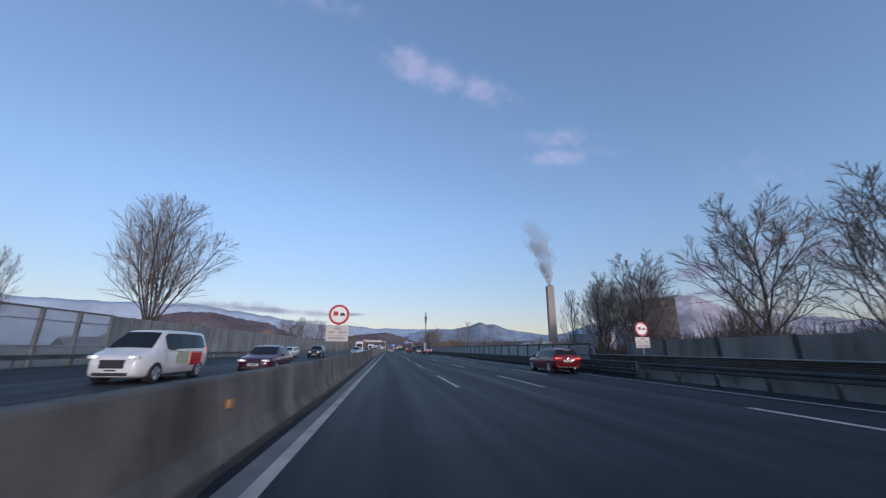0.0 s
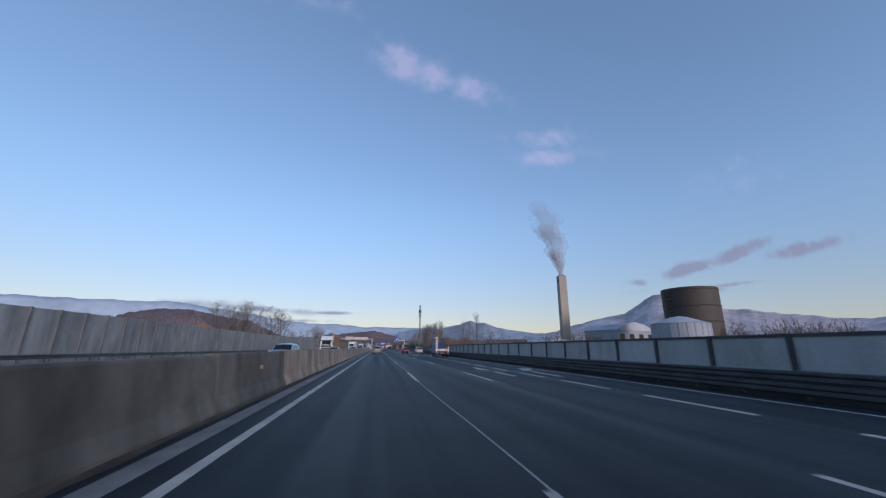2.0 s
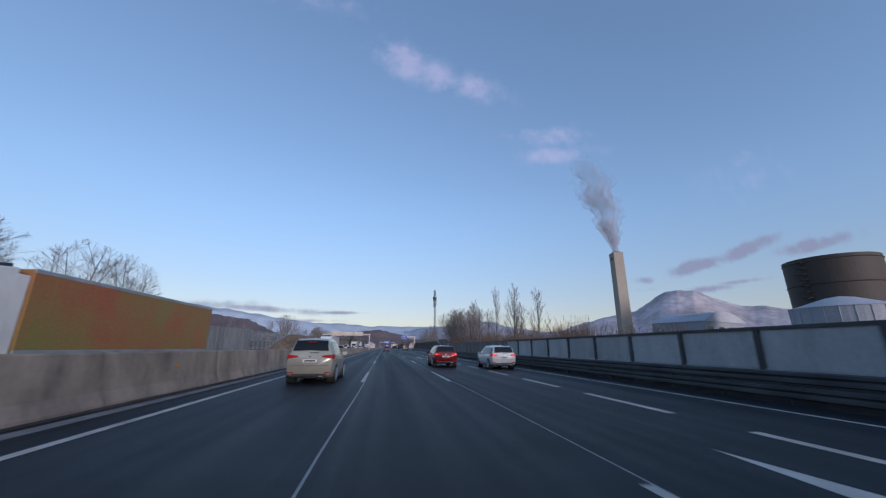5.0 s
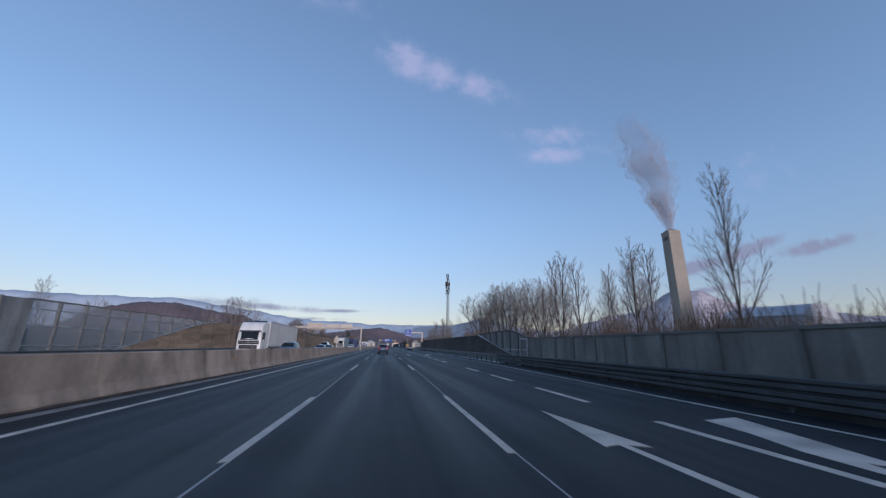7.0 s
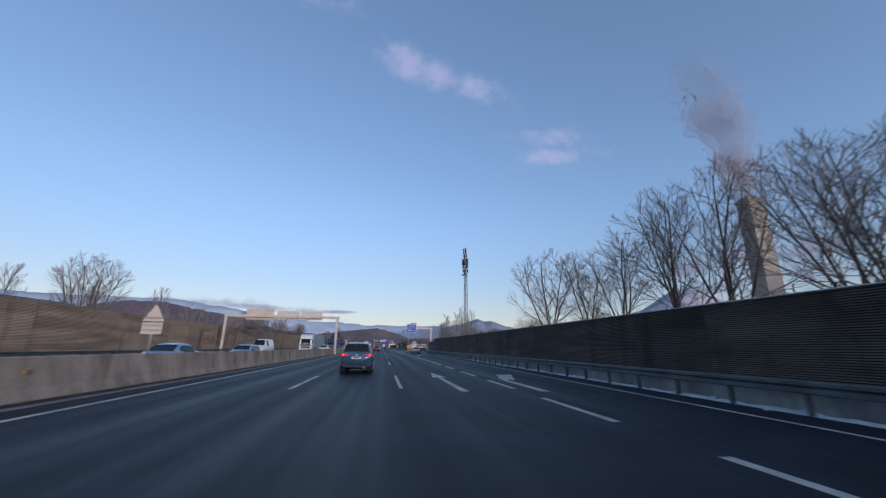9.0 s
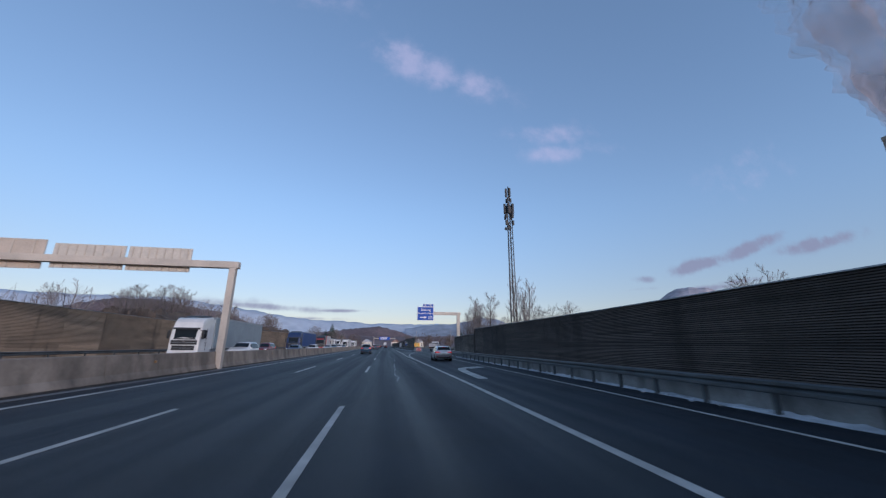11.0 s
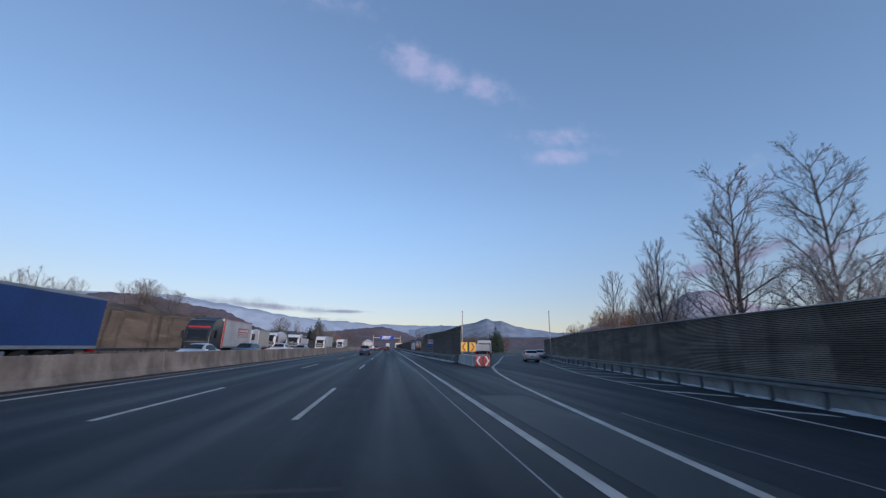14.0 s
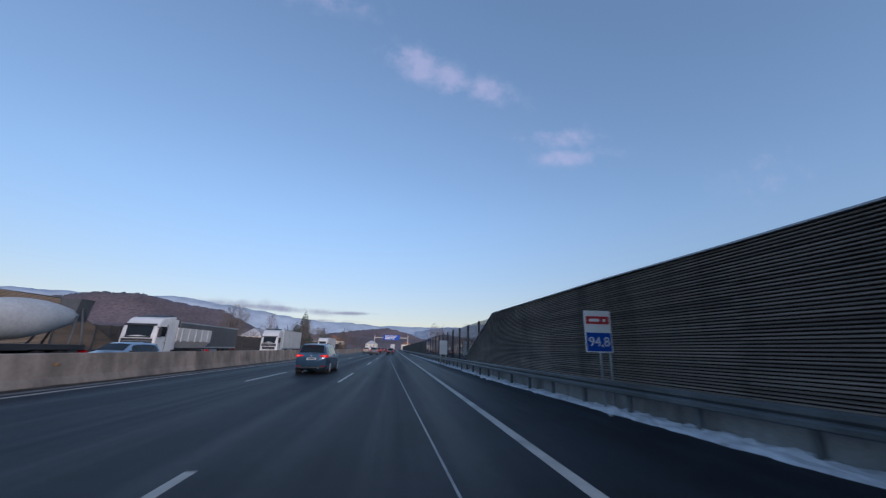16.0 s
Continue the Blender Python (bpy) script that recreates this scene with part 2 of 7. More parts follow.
M["rail_steel"] = mat("dull galvanised rail steel", (0.095, 0.105, 0.11), 0.5, metal=0.45, var=0.3, scale=1, fine=30, bump=0.1)
M["rail_pale"] = mat("grey galvanised rail steel", (0.125, 0.14, 0.148), 0.45, metal=0.45, var=0.3, scale=1, fine=30, bump=0.1)
M["mast_steel"] = mat("dull mast steel", (0.11, 0.115, 0.12), 0.6, metal=0.4, var=0.2, scale=1, fine=30, bump=0.05)
M["antenna"] = mat("dark grey antenna cover", (0.035, 0.037, 0.04), 0.6, var=0.15, scale=1, bump=0.0)
M["alu"] = mat("grey aluminium noise panel", (0.36, 0.37, 0.38), 0.55, metal=0.1, var=0.16, scale=0.8, fine=18, stretch=(1, 1, 0.4), bump=0.1, islands=0.1)
M["grey_panel"] = mat("grey concrete noise panel", (0.205, 0.196, 0.18), 0.85, var=0.25, scale=0.7, fine=16, stretch=(1, 1, 0.4), bump=0.3, islands=0.08)
M["post_dull"] = mat("dull grey panel post", (0.14, 0.137, 0.128), 0.7, var=0.2, scale=1, fine=30, bump=0.1)
M["plexi"] = glass_mat("clear acrylic pane", (0.30, 0.34, 0.37), 0.36)
M["plexi_smoky"] = glass_mat("smoky acrylic pane", (0.11, 0.125, 0.14), 0.78)
M["wood"] = mat("weathered brown planks", (0.135, 0.10, 0.072), 0.85, var=0.3, scale=0.5, fine=20, stretch=(1, 0.25, 3), bump=0.4, islands=0.18)
M["wood_dark"] = mat("dark brown planks", (0.060, 0.050, 0.043), 0.85, var=0.35, scale=0.5, fine=20, stretch=(1, 0.25, 3), bump=0.4, islands=0.18)
M["slat"] = mat("dark weathered slats", (0.112, 0.089, 0.076), 0.75, var=0.45, scale=0.6, fine=20, stretch=(1, 0.25, 3), bump=0.4, islands=0.22)
M["slat_mid"] = mat("grey-brown weathered slats", (0.20, 0.165, 0.135), 0.8, var=0.4, scale=0.6, fine=20, stretch=(1, 0.25, 3), bump=0.4, islands=0.2)
# near black: the shade in the gaps between slats is put into this colour
M["wall_back"] = mat("black gap shade backing", (0.016, 0.015, 0.014), 0.9, var=0.3, scale=1, bump=0.0)
M["slat_brown"] = mat("weathered brown slats", (0.27, 0.20, 0.135), 0.85, var=0.32, scale=0.5, fine=20, stretch=(1, 0.25, 3), bump=0.4, islands=0.16)
M["kerb_grey"] = mat("grey kerb wall concrete", (0.255, 0.255, 0.243), 0.85, var=0.3, scale=0.8, fine=20, bump=0.3)
M["kerb_dark"] = mat("grimy dark concrete", (0.075, 0.074, 0.072), 0.85, var=0.35, scale=0.7, fine=18, bump=0.3)
M["amber_glass"] = mat("dull amber reflector", (0.30, 0.17, 0.07), 0.4, var=0.15, scale=8, bump=0.0)
M["patch"] = mat("fresh dark asphalt patch", (0.0125, 0.0138, 0.016), 0.55, var=0.2, scale=0.6, fine=45, bump=0.5, fine_amt=0.5)
M["dirt"] = mat("wet roadside grit", (0.035, 0.030, 0.025), 0.95, var=0.5, scale=2.0, fine=20, bump=0.5)
M["bark"] = mat("bark", (0.068, 0.058, 0.051), 0.9, var=0.4, scale=2, fine=14, bump=0.5)
M["twig"] = mat("bare twigs", (0.17, 0.148, 0.138), 0.9, var=0.3, scale=0.5, fine=10, bump=0.0)
M["twig_frost"] = mat("pale bare twigs", (0.225, 0.205, 0.20), 0.9, var=0.3, scale=0.5, fine=10, bump=0.0)
M["russet"] = mat("russet dry leaves", (0.17, 0.085, 0.035), 0.9, var=0.4, scale=0.6, fine=10, bump=0.0)
M["needles"] = mat("conifer needles", (0.030, 0.048, 0.030), 0.9, var=0.4, scale=0.6, fine=10, bump=0.0)
M["scrub"] = mat("scrub", (0.115, 0.085, 0.066), 0.95, var=0.4, scale=0.5, fine=6, bump=0.0)
M["wooded"] = mat("wooded hillside", (0.125, 0.093, 0.098), 1.0, var=0.25, scale=0.012, fine=0.16, bump=0.0, fine_amt=0.7)
# aerial haze is mixed into the base colours of ridge, rock and snow
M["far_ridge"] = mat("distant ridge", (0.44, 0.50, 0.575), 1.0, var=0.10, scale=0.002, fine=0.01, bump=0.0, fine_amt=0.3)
M["hazed_rock"] = mat("distant mountain with painted haze", (0.245, 0.285, 0.345), 1.0, var=0.25, scale=0.002, fine=0.012, bump=0.0, fine_amt=0.5)
M["hazed_snow"] = mat("distant snowy mountain with painted haze", (0.41, 0.375, 0.40), 1.0, var=0.30, scale=0.004, fine=0.02, bump=0.0, fine_amt=0.5)
M["chimney"] = mat("chimney concrete", (0.34, 0.30, 0.255), 0.85, var=0.10, scale=0.08, fine=0.6, bump=0.05, fine_amt=0.1)
M["tank"] = mat("dark rusted tank plates", (0.046, 0.039, 0.034), 0.7, var=0.3, scale=0.06, fine=1.0, stretch=(1, 1, 0.3), tint=(0.072, 0.055, 0.042), bump=0.1)
M["roof_snow"] = mat("snow-dusted roof", (0.40, 0.42, 0.47), 0.8, var=0.15, scale=0.05, fine=1.0, bump=0.1)
M["hall"] = mat("pale hall cladding", (0.27, 0.29, 0.33), 0.7, var=0.1, scale=0.1, fine=2, bump=0.05)
M["plaster"] = mat("pale plaster", (0.62, 0.58, 0.50), 0.85, var=0.1, scale=0.2, fine=4, bump=0.05)
M["tile"] = mat("brown roof tile", (0.17, 0.09, 0.07), 0.85, var=0.2, scale=0.4, fine=6, bump=0.1)
M["smoke"] = [smoke_mat("smoke veil", 0.06, 0.20), smoke_mat("smoke", 0.12, 0.30), smoke_mat("smoke core", 0.20, 0.46)]
M["sign_blue"] = mat("blue sign sheet", (0.02, 0.075, 0.36), 0.4, var=0.06, scale=2, bump=0.0)
M["sign_blue"].node_tree.nodes["Principled BSDF"].inputs["Specular IOR Level"].default_value = 0.15
M["sign_red"] = mat("red sign sheet", (0.42, 0.024, 0.026), 0.4, var=0.06, scale=2, bump=0.0)
M["sign_white"] = mat("white sign sheet", (0.74, 0.73, 0.70), 0.45, var=0.06, scale=2, bump=0.0)
M["sign_dusty"] = mat("dusty beige sign sheet", (0.50, 0.46, 0.40), 0.5, var=0.10, scale=2, bump=0.0)
M["sign_yellow"] = mat("yellow sign sheet", (0.85, 0.55, 0.02), 0.45, var=0.06, scale=2, bump=0.0)
M["sign_black"] = mat("black sign print", (0.02, 0.02, 0.02), 0.5, var=0.06, scale=2, bump=0.0)
M["sign_back"] = mat("beige sign back", (0.47, 0.40, 0.33), 0.6, var=0.12, scale=1.0, bump=0.05)
M["gantry"] = mat("pale painted gantry steel", (0.46, 0.41, 0.35), 0.6, var=0.12, scale=0.8, bump=0.05)
M["sign_grey"] = mat("grey sign print", (0.30, 0.29, 0.28), 0.5, var=0.1, scale=2, bump=0.0)
# vehicles
M["glass"] = mat("dark car glass", (0.014, 0.018, 0.022), 0.12, var=0.1, scale=1, bump=0.0)
M["glass"].node_tree.nodes["Principled BSDF"].inputs["Specular IOR Level"].default_value = 0.22
M["rubber"] = mat("tyre rubber", (0.018, 0.018, 0.019), 0.85, var=0.2, scale=5, bump=0.1)
M["rim"] = mat("alloy rim", (0.42, 0.43, 0.45), 0.35, metal=0.8, var=0.1, scale=5, bump=0.0)
M["wheel_cover"] = mat("pale wheel cover", (0.52, 0.52, 0.52), 0.5, var=0.1, scale=5, bump=0.0)
M["rim_dark"] = mat("dark alloy rim", (0.16, 0.165, 0.175), 0.35, metal=0.8, var=0.1, scale=5, bump=0.0)
M["plastic"] = mat("black plastic trim", (0.022, 0.023, 0.025), 0.6, var=0.2, scale=4, bump=0.1)
M["tail"] = mat("red tail lamp", (0.30, 0.008, 0.010), 0.2, var=0.05, scale=4, bump=0.0)
M["brake"] = mat("lit red lamp", (0.75, 0.02, 0.015), 0.2, var=0.05, scale=4, bump=0.0, emit=0.10)
M["lamp_core"] = mat("bright red lamp core", (1.0, 0.16, 0.10), 0.2, var=0.05, scale=4, bump=0.0, emit=0.5)
M["lamp"] = mat("headlamp glass", (0.65, 0.67, 0.70), 0.12, var=0.05, scale=4, bump=0.0)
M["lamp_on"] = mat("lit headlamp", (1.0, 0.93, 0.80), 0.2, var=0.02, scale=4, bump=0.0, emit=1.6)
M["plate"] = mat("number plate", (0.60, 0.60, 0.58), 0.4, var=0.05, scale=4, bump=0.0)
M["chrome"] = mat("bright trim", (0.55, 0.56, 0.58), 0.2, metal=1.0, var=0.05, scale=4, bump=0.0)
M["orange"] = mat("orange reflective board", (0.75, 0.20, 0.03), 0.45, var=0.1, scale=3, bump=0.0)


def paint(name, col, metal=0.25):
    return mat(name, col, 0.32, metal=metal, var=0.10, scale=1.2, fine=200, bump=0.0, coat=0.6, fine_amt=0.1)


P = {
    "red": paint("red car paint", (0.165, 0.009, 0.012)),
    "petrol": paint("petrol blue car paint", (0.045, 0.095, 0.155)),
    "silver": paint("silver car paint", (0.56, 0.565, 0.58), 0.55),
    "white": paint("white vehicle paint", (0.62, 0.62, 0.61), 0.0),
    "black": paint("black car paint", (0.02, 0.02, 0.024)),
    "maroon": paint("dark purple-red car paint", (0.060, 0.012, 0.028)),
    "steelblue": paint("steel blue car paint", (0.050, 0.085, 0.125)),
    "beige": paint("beige car paint", (0.34, 0.33, 0.27)),
    "blue": paint("bright blue vehicle paint", (0.015, 0.075, 0.30), 0.1),
    "navy": paint("dark blue vehicle paint", (0.012, 0.026, 0.09), 0.1),
    "lightblue": paint("light blue car paint", (0.22, 0.32, 0.44)),
    "grey": paint("grey car paint", (0.14, 0.15, 0.165)),
    "truckred": paint("red truck paint", (0.40, 0.02, 0.02), 0.0),
}
M["tarp_white"] = mat("dusty white tarpaulin", (0.47, 0.47, 0.46), 0.6, var=0.12, scale=0.5, fine=8, bump=0.2)
M["tarp_beige"] = mat("beige lorry box", (0.44, 0.40, 0.35), 0.6, var=0.10, scale=0.5, fine=8, bump=0.1)
M["tarp_grey"] = mat("blue-grey tarpaulin", (0.24, 0.285, 0.31), 0.6, var=0.12, scale=0.5, fine=8, bump=0.2)
M["tarp_green"] = mat("yellow-green tarpaulin", (0.24, 0.22, 0.05), 0.6, var=0.2, scale=0.35, fine=8, tint=(0.30, 0.10, 0.04), bump=0.2)
M["tarp_blue"] = mat("blue tarpaulin", (0.02, 0.056, 0.19), 0.55, var=0.15, scale=0.5, fine=8, bump=0.2)
M["tarp_navy"] = mat("dark blue tarpaulin", (0.024, 0.088, 0.25), 0.30, var=0.25, scale=0.6, fine=6, bump=0.3)
M["cargo_dark"] = mat("dark grey tipper steel", (0.07, 0.075, 0.08), 0.6, var=0.2, scale=0.5, fine=8, bump=0.1)
M["print_lime"] = mat("grey-green print", (0.36, 0.38, 0.27), 0.5, var=0.15, scale=2, bump=0.0)
M["spray_blue"] = mat("dark blue spray paint", (0.035, 0.04, 0.10), 0.6, var=0.2, scale=3, bump=0.0)
M["alu_dark"] = mat("hazy blue-grey noise panel", (0.215, 0.228, 0.23), 0.5, var=0.25, scale=0.9, fine=14, stretch=(1, 1, 0.5), bump=0.15, islands=0.14)
M["post_pale"] = mat("grey weathered steel post", (0.16, 0.158, 0.152), 0.6, metal=0.2, var=0.2, scale=1, fine=30, bump=0.1)
M["brush"] = mat("brown winter brush", (0.075, 0.055, 0.042), 1.0, var=0.4, scale=0.4, fine=5, bump=1.0, fine_amt=0.6, tint=(0.12, 0.09, 0.065))
M["orange_red"] = mat("orange-red sign sheet", (0.62, 0.07, 0.025), 0.4, var=0.06, scale=2, bump=0.0)
stained(M["concrete_old"], 0.45, (0.8, 0.8, 0.4), 0.48, 0.7)
stained(M["concrete"], 0.40, (0.8, 0.8, 0.4), 0.5, 0.72)
stained(M["concrete_pale"], 0.35)
stained(M["kerb_grey"], 0.4, (0.6, 0.6, 0.2))
stained(M["alu"], 0.14, low=0.48, high=0.7)
stained(M["alu_dark"], 0.35, low=0.45, high=0.7)
stained(M["grey_panel"], 0.35)
stained(M["slat_brown"], 0.55, (0.5, 0.5, 0.06), 0.55, 0.68)
stained(M["slat"], 0.45, (0.5, 0.5, 0.10))
stained(M["slat_mid"], 0.4, (0.5, 0.5, 0.10))
stained(M["tarp_white"], 0.08, (0.6, 0.6, 0.3))
stained(M["chimney"], 0.12, (0.12, 0.12, 0.01))


# ---- building helpers ----
def link_mesh(name, me, material, parent=None, label="", smooth=False):
    for m in (material if isinstance(material, (list, tuple)) else (material,)):
        me.materials.append(m)
    if smooth:
        me.polygons.foreach_set("use_smooth", [True] * len(me.polygons))
    ob = new(name, me)
    ob.parent = parent
    if label:
        ob["label"] = label
    return ob


def part(name, bm, material, parent=None, label="", smooth=False):
    me = bpy.data.meshes.new(name)
    bm.to_mesh(me)
    bm.free()
    return link_mesh(name, me, material, parent, label, smooth)


def solid(name, verts, faces, material, parent=None, label="", smooth=False):
    me = bpy.data.meshes.new(name)
    me.from_pydata([tuple(v) for v in verts], [], faces)
    me.update()
    return link_mesh(name, me, material, parent, label, smooth)


def box(bm, x0, x1, y0, y1, z0, z1, bevel=0.0):
    m = Matrix.Translation(((x0 + x1) / 2, (y0 + y1) / 2, (z0 + z1) / 2)) @ Matrix.Diagonal((x1 - x0, y1 - y0, z1 - z0, 1))
    vs = bmesh.ops.create_cube(bm, size=1.0, matrix=m)["verts"]
    if bevel:
        edges = list({e for v in vs for e in v.link_edges})
        bmesh.ops.bevel(bm, geom=edges, offset=bevel, segments=2, profile=0.6, affect="EDGES")
    return bm


def boxed(name, dims, material, parent=None, label="", bevel=0.0):
    return part(name, box(bmesh.new(), *dims, bevel), material, parent, label)


def rod(bm, a, b, r0, r1=None, sides=8):
    a, b = Vector(a), Vector(b)
    r1 = r0 if r1 is None else r1
    turn = (b - a).to_track_quat("Z", "Y").to_matrix().to_4x4()
    bmesh.ops.create_cone(bm, cap_ends=True, segments=sides, radius1=r0, radius2=r1, depth=(b - a).length, matrix=Matrix.Translation((a + b) / 2) @ turn)
    return bm


def rodded(name, a, b, r0, material, parent=None, label="", r1=None, sides=10):
    return part(name, rod(bmesh.new(), a, b, r0, r1, sides), material, parent, label, True)


def sweep(points, profile, closed=True):
    """Verts and faces of a profile of (across, up) points carried along a level line of (x, y, z) points."""
    verts, faces, n = [], [], len(profile)
    for i, p in enumerate(points):
        a, b = Vector(points[max(0, i - 1)]), Vector(points[min(len(points) - 1, i + 1)])
        d = (b - a).normalized()
        right = Vector((d.y, -d.x, 0)).normalized()
        verts += [Vector(p) + right * u + Vector((0, 0, v)) for u, v in profile]
    for i in range(len(points) - 1):
        for k in range(n if closed else n - 1):
            a, b = i * n + k, i * n + (k + 1) % n
            faces.append((a, b, b + n, a + n))
    if closed:
        faces += [tuple(range(n))[::-1], tuple(range((len(points) - 1) * n, len(points) * n))]
    return verts, faces


def thing(name, label, category, at=(0, 0, 0), turn=0, group="", kind=""):
    ob = tagged(new(name), label, category, group, kind)
    ob.matrix_basis = pose(*at, 0, 0, turn)
    ob.empty_display_size = 0.3
    return ob


def along(table):
    """A function of y that runs straight between the given (y, value) pairs."""
    ys, vs = zip(*table)
    return lambda y: float(np.interp(y, ys, vs))


def steps(a, b, step):
    n = max(1, round((b - a) / step))
    return [a + (b - a) * i / n for i in range(n + 1)]


# ---- the plan: x across (0 is the left edge line), y along the motorway ----
RIGHT_LINE = along([(-60, 12.8), (12, 12.8), (105, 13.7), (165, 14.1), (195, 15.3), (215, 15.5), (272, 16.5), (300, 16.75), (312, 17.0), (318, 17.6), (325, 18.8), (330, 19.75), (335.4, 20.7), (339, 21.35), (347, 22.9), (353, 24.8), (366, 29.0), (400, 40.4), (440, 58.0)])
RAIL_R = along([(-60, 12.8), (12, 12.8), (105, 13.7), (165, 14.1), (195, 15.3), (215, 15.5), (272, 16.7), (300, 17.2), (307, 17.6), (315, 18.3), (323, 19.4), (330, 20.8), (337, 22.6), (344, 24.5), (351, 26.5), (358, 28.2), (364, 29.7), (400, 41.2), (440, 59.0)])
BARRIER_X = along([(-60, -0.55), (10, -0.6), (28, -0.8), (65, -1.25), (107, -1.5), (180, -1.55), (300, -1.5), (380, -1.0), (760, -1.0)])
BARRIER_H = along([(-60, 0.95), (8, 0.97), (28, 1.05), (62, 1.27), (115, 1.24), (180, 1.16), (240, 1.06), (320, 1.0), (380, 1.08), (760, 1.06)])
WALL_R = along([(-60, 16.0), (90, 16.4), (150, 17.0), (175, 17.5), (198, 18.3), (215, 18.5), (272, 19.5), (300, 19.95), (308, 20.2), (315.2, 20.58), (322, 21.65), (330, 23.3), (346, 27.6), (362, 32.1), (400, 44.1), (440, 61.6)])
LINE_1 = along([(-60, 3.72), (40, 3.8), (110, 3.9), (760, 3.95)])
LINE_2 = along([(-60, 6.95), (40, 7.1), (105, 7.4), (170, 7.7), (300, 7.75), (760, 7.85)])
LINE_3 = along([(-60, 10.0), (10, 10.15), (40, 10.4), (108, 10.9), (165, 11.4), (210, 11.75), (245, 12.1), (270, 12.25), (290, 12.2), (297, 12.13), (302, 11.93), (306, 11.88), (321, 12.15), (335, 12.25), (380, 12.4), (760, 12.4)])

# ---- ground, road and its paint ----
gv, gf = [], []
ring = [-4800, -2400, -900, -300, -120, -60, 0, 60, 120, 300, 900, 2400, 4800]
for gy in ring:
    for gx in ring:
        gv.append((gx, gy + 250, -0.25))
for j in range(12):
    for i in range(12):
        a = j * 13 + i
        gf.append((a, a + 1, a + 14, a + 13))
tagged(solid("ground", gv, gf, M["soil"]), "flat winter grassland beside the motorway", "ground", kind="structure")

ys = steps(-60, 440, 5) + steps(450, 900, 50)
rv, rf = [], []
for y in ys:
    edge = RAIL_R(min(y, 440)) + 1.3 if y <= 440 else 15.6
    cols = [-20.8, -12, -1.3, 4, 8, 12.3, max(14.5, edge)]
    rv += [(x, y, 0.0) for x in cols] + [(cols[-1], y, -0.3), (cols[0], y, -0.3)]
for i in range(len(ys) - 1):
    if ys[i] == 440:
        continue
    for k in range(9):
        a, b = i * 9 + k, i * 9 + (k + 1) % 9
        rf.append((a, b, b + 9, a + 9))
road = tagged(solid("road", rv, rf, M["asphalt"]), "dark damp asphalt motorway with a dividing barrier", "road", kind="structure")
# the main carriageway past the exit
boxed("road_bed", (-20.8, 15.4, 439.9, 450.1, -0.3, 0.0), M["asphalt"], road)


def stripe(name, line, y0, y1, w, material=M["paint"], step=6.0, lift=0.004, label=""):
    pts = [(line(y), y, 0) for y in steps(y0, y1, step)]
    v, f = sweep(pts, [(-w / 2, 0), (w / 2, 0), (w / 2, lift), (-w / 2, lift)])
    return solid(name, v, f, material, road, label)


stripe("edge_line", lambda y: 0.0, -50, 800, 0.17, label="solid white edge line")
stripe("edge_line", lambda y: RIGHT_LINE(y), -50, 436, 0.13)
stripe("exit_line", LINE_3, 240, 800, 0.19, label="broad solid white line")
EXIT_LEFT = along([(262, 12.2), (298, 12.2), (306, 12.32), (314, 12.75), (320, 13.25), (325, 13.82), (332, 14.7), (337, 15.37), (341, 16.0), (346, 16.95), (353, 18.6), (362, 21.8), (400, 34.5), (440, 52.0)])
stripe("exit_line", EXIT_LEFT, 298, 436, 0.18, step=3.0, lift=0.0055)
stripe("gutter", lambda y: BARRIER_X(y) + 0.42, -50, 800, 0.34, M["gutter"], lift=0.003, label="concrete gutter strip along the barrier")
for a in [-24.5, -6.4, 11.6, 26.6, 43.2, 61.7, 79.6, 96.4] + [114 + 18 * k for k in range(38)]:
    stripe("lane_dash", LINE_1, a, a + 6, 0.135)
    stripe("lane_dash", LINE_2, a, a + 6, 0.135)
for start, count, gap, size in ((-17.4, 3, 18.0, 5.8), (36.3, 18, 5.47, 3.6), (135.1, 9, 6.23, 3.6), (197.3, 7, 6.1, 3.6)):
    for k in range(count):
        stripe("lane_dash", LINE_3, start + gap * k, start + gap * k + size, 0.20)
# sealed joints and cracks beside the lane lines
stripe("sealed_joint", lambda y: LINE_1(y) + 0.05 + 0.04 * math.sin(y * 0.3), 62, 190, 0.035, M["seam"], 3, 0.002)
stripe("sealed_joint", lambda y: LINE_2(y) + 0.08 + 0.05 * math.sin(y * 0.21), 60, 205, 0.03, M["seam"], 3, 0.002)
stripe("sealed_joint", lambda y: LINE_1(y) + 0.02 + 0.03 * math.sin(y * 0.4), 20, 62, 0.035, M["seam"], 3, 0.002)
stripe("sealed_joint", lambda y: 11.55 - 0.7 * max(0, (y - 352) / 20) ** 0.8 if y > 352 else 11.55, 286, 420, 0.035, M["seam"], 4, 0.002)
CRACK = along([(268, 9.4), (281.6, 9.47), (285.5, 9.58), (290.5, 9.65), (294, 9.9), (298, 9.75), (304, 9.58), (308, 9.32), (316, 9.3)])
CRACK_EXIT = along([(313, 14.12), (319, 13.92)])
CRACK_EDGE = along([(317.5, 15.75), (322, 15.6), (327, 15.5), (331, 15.62)])
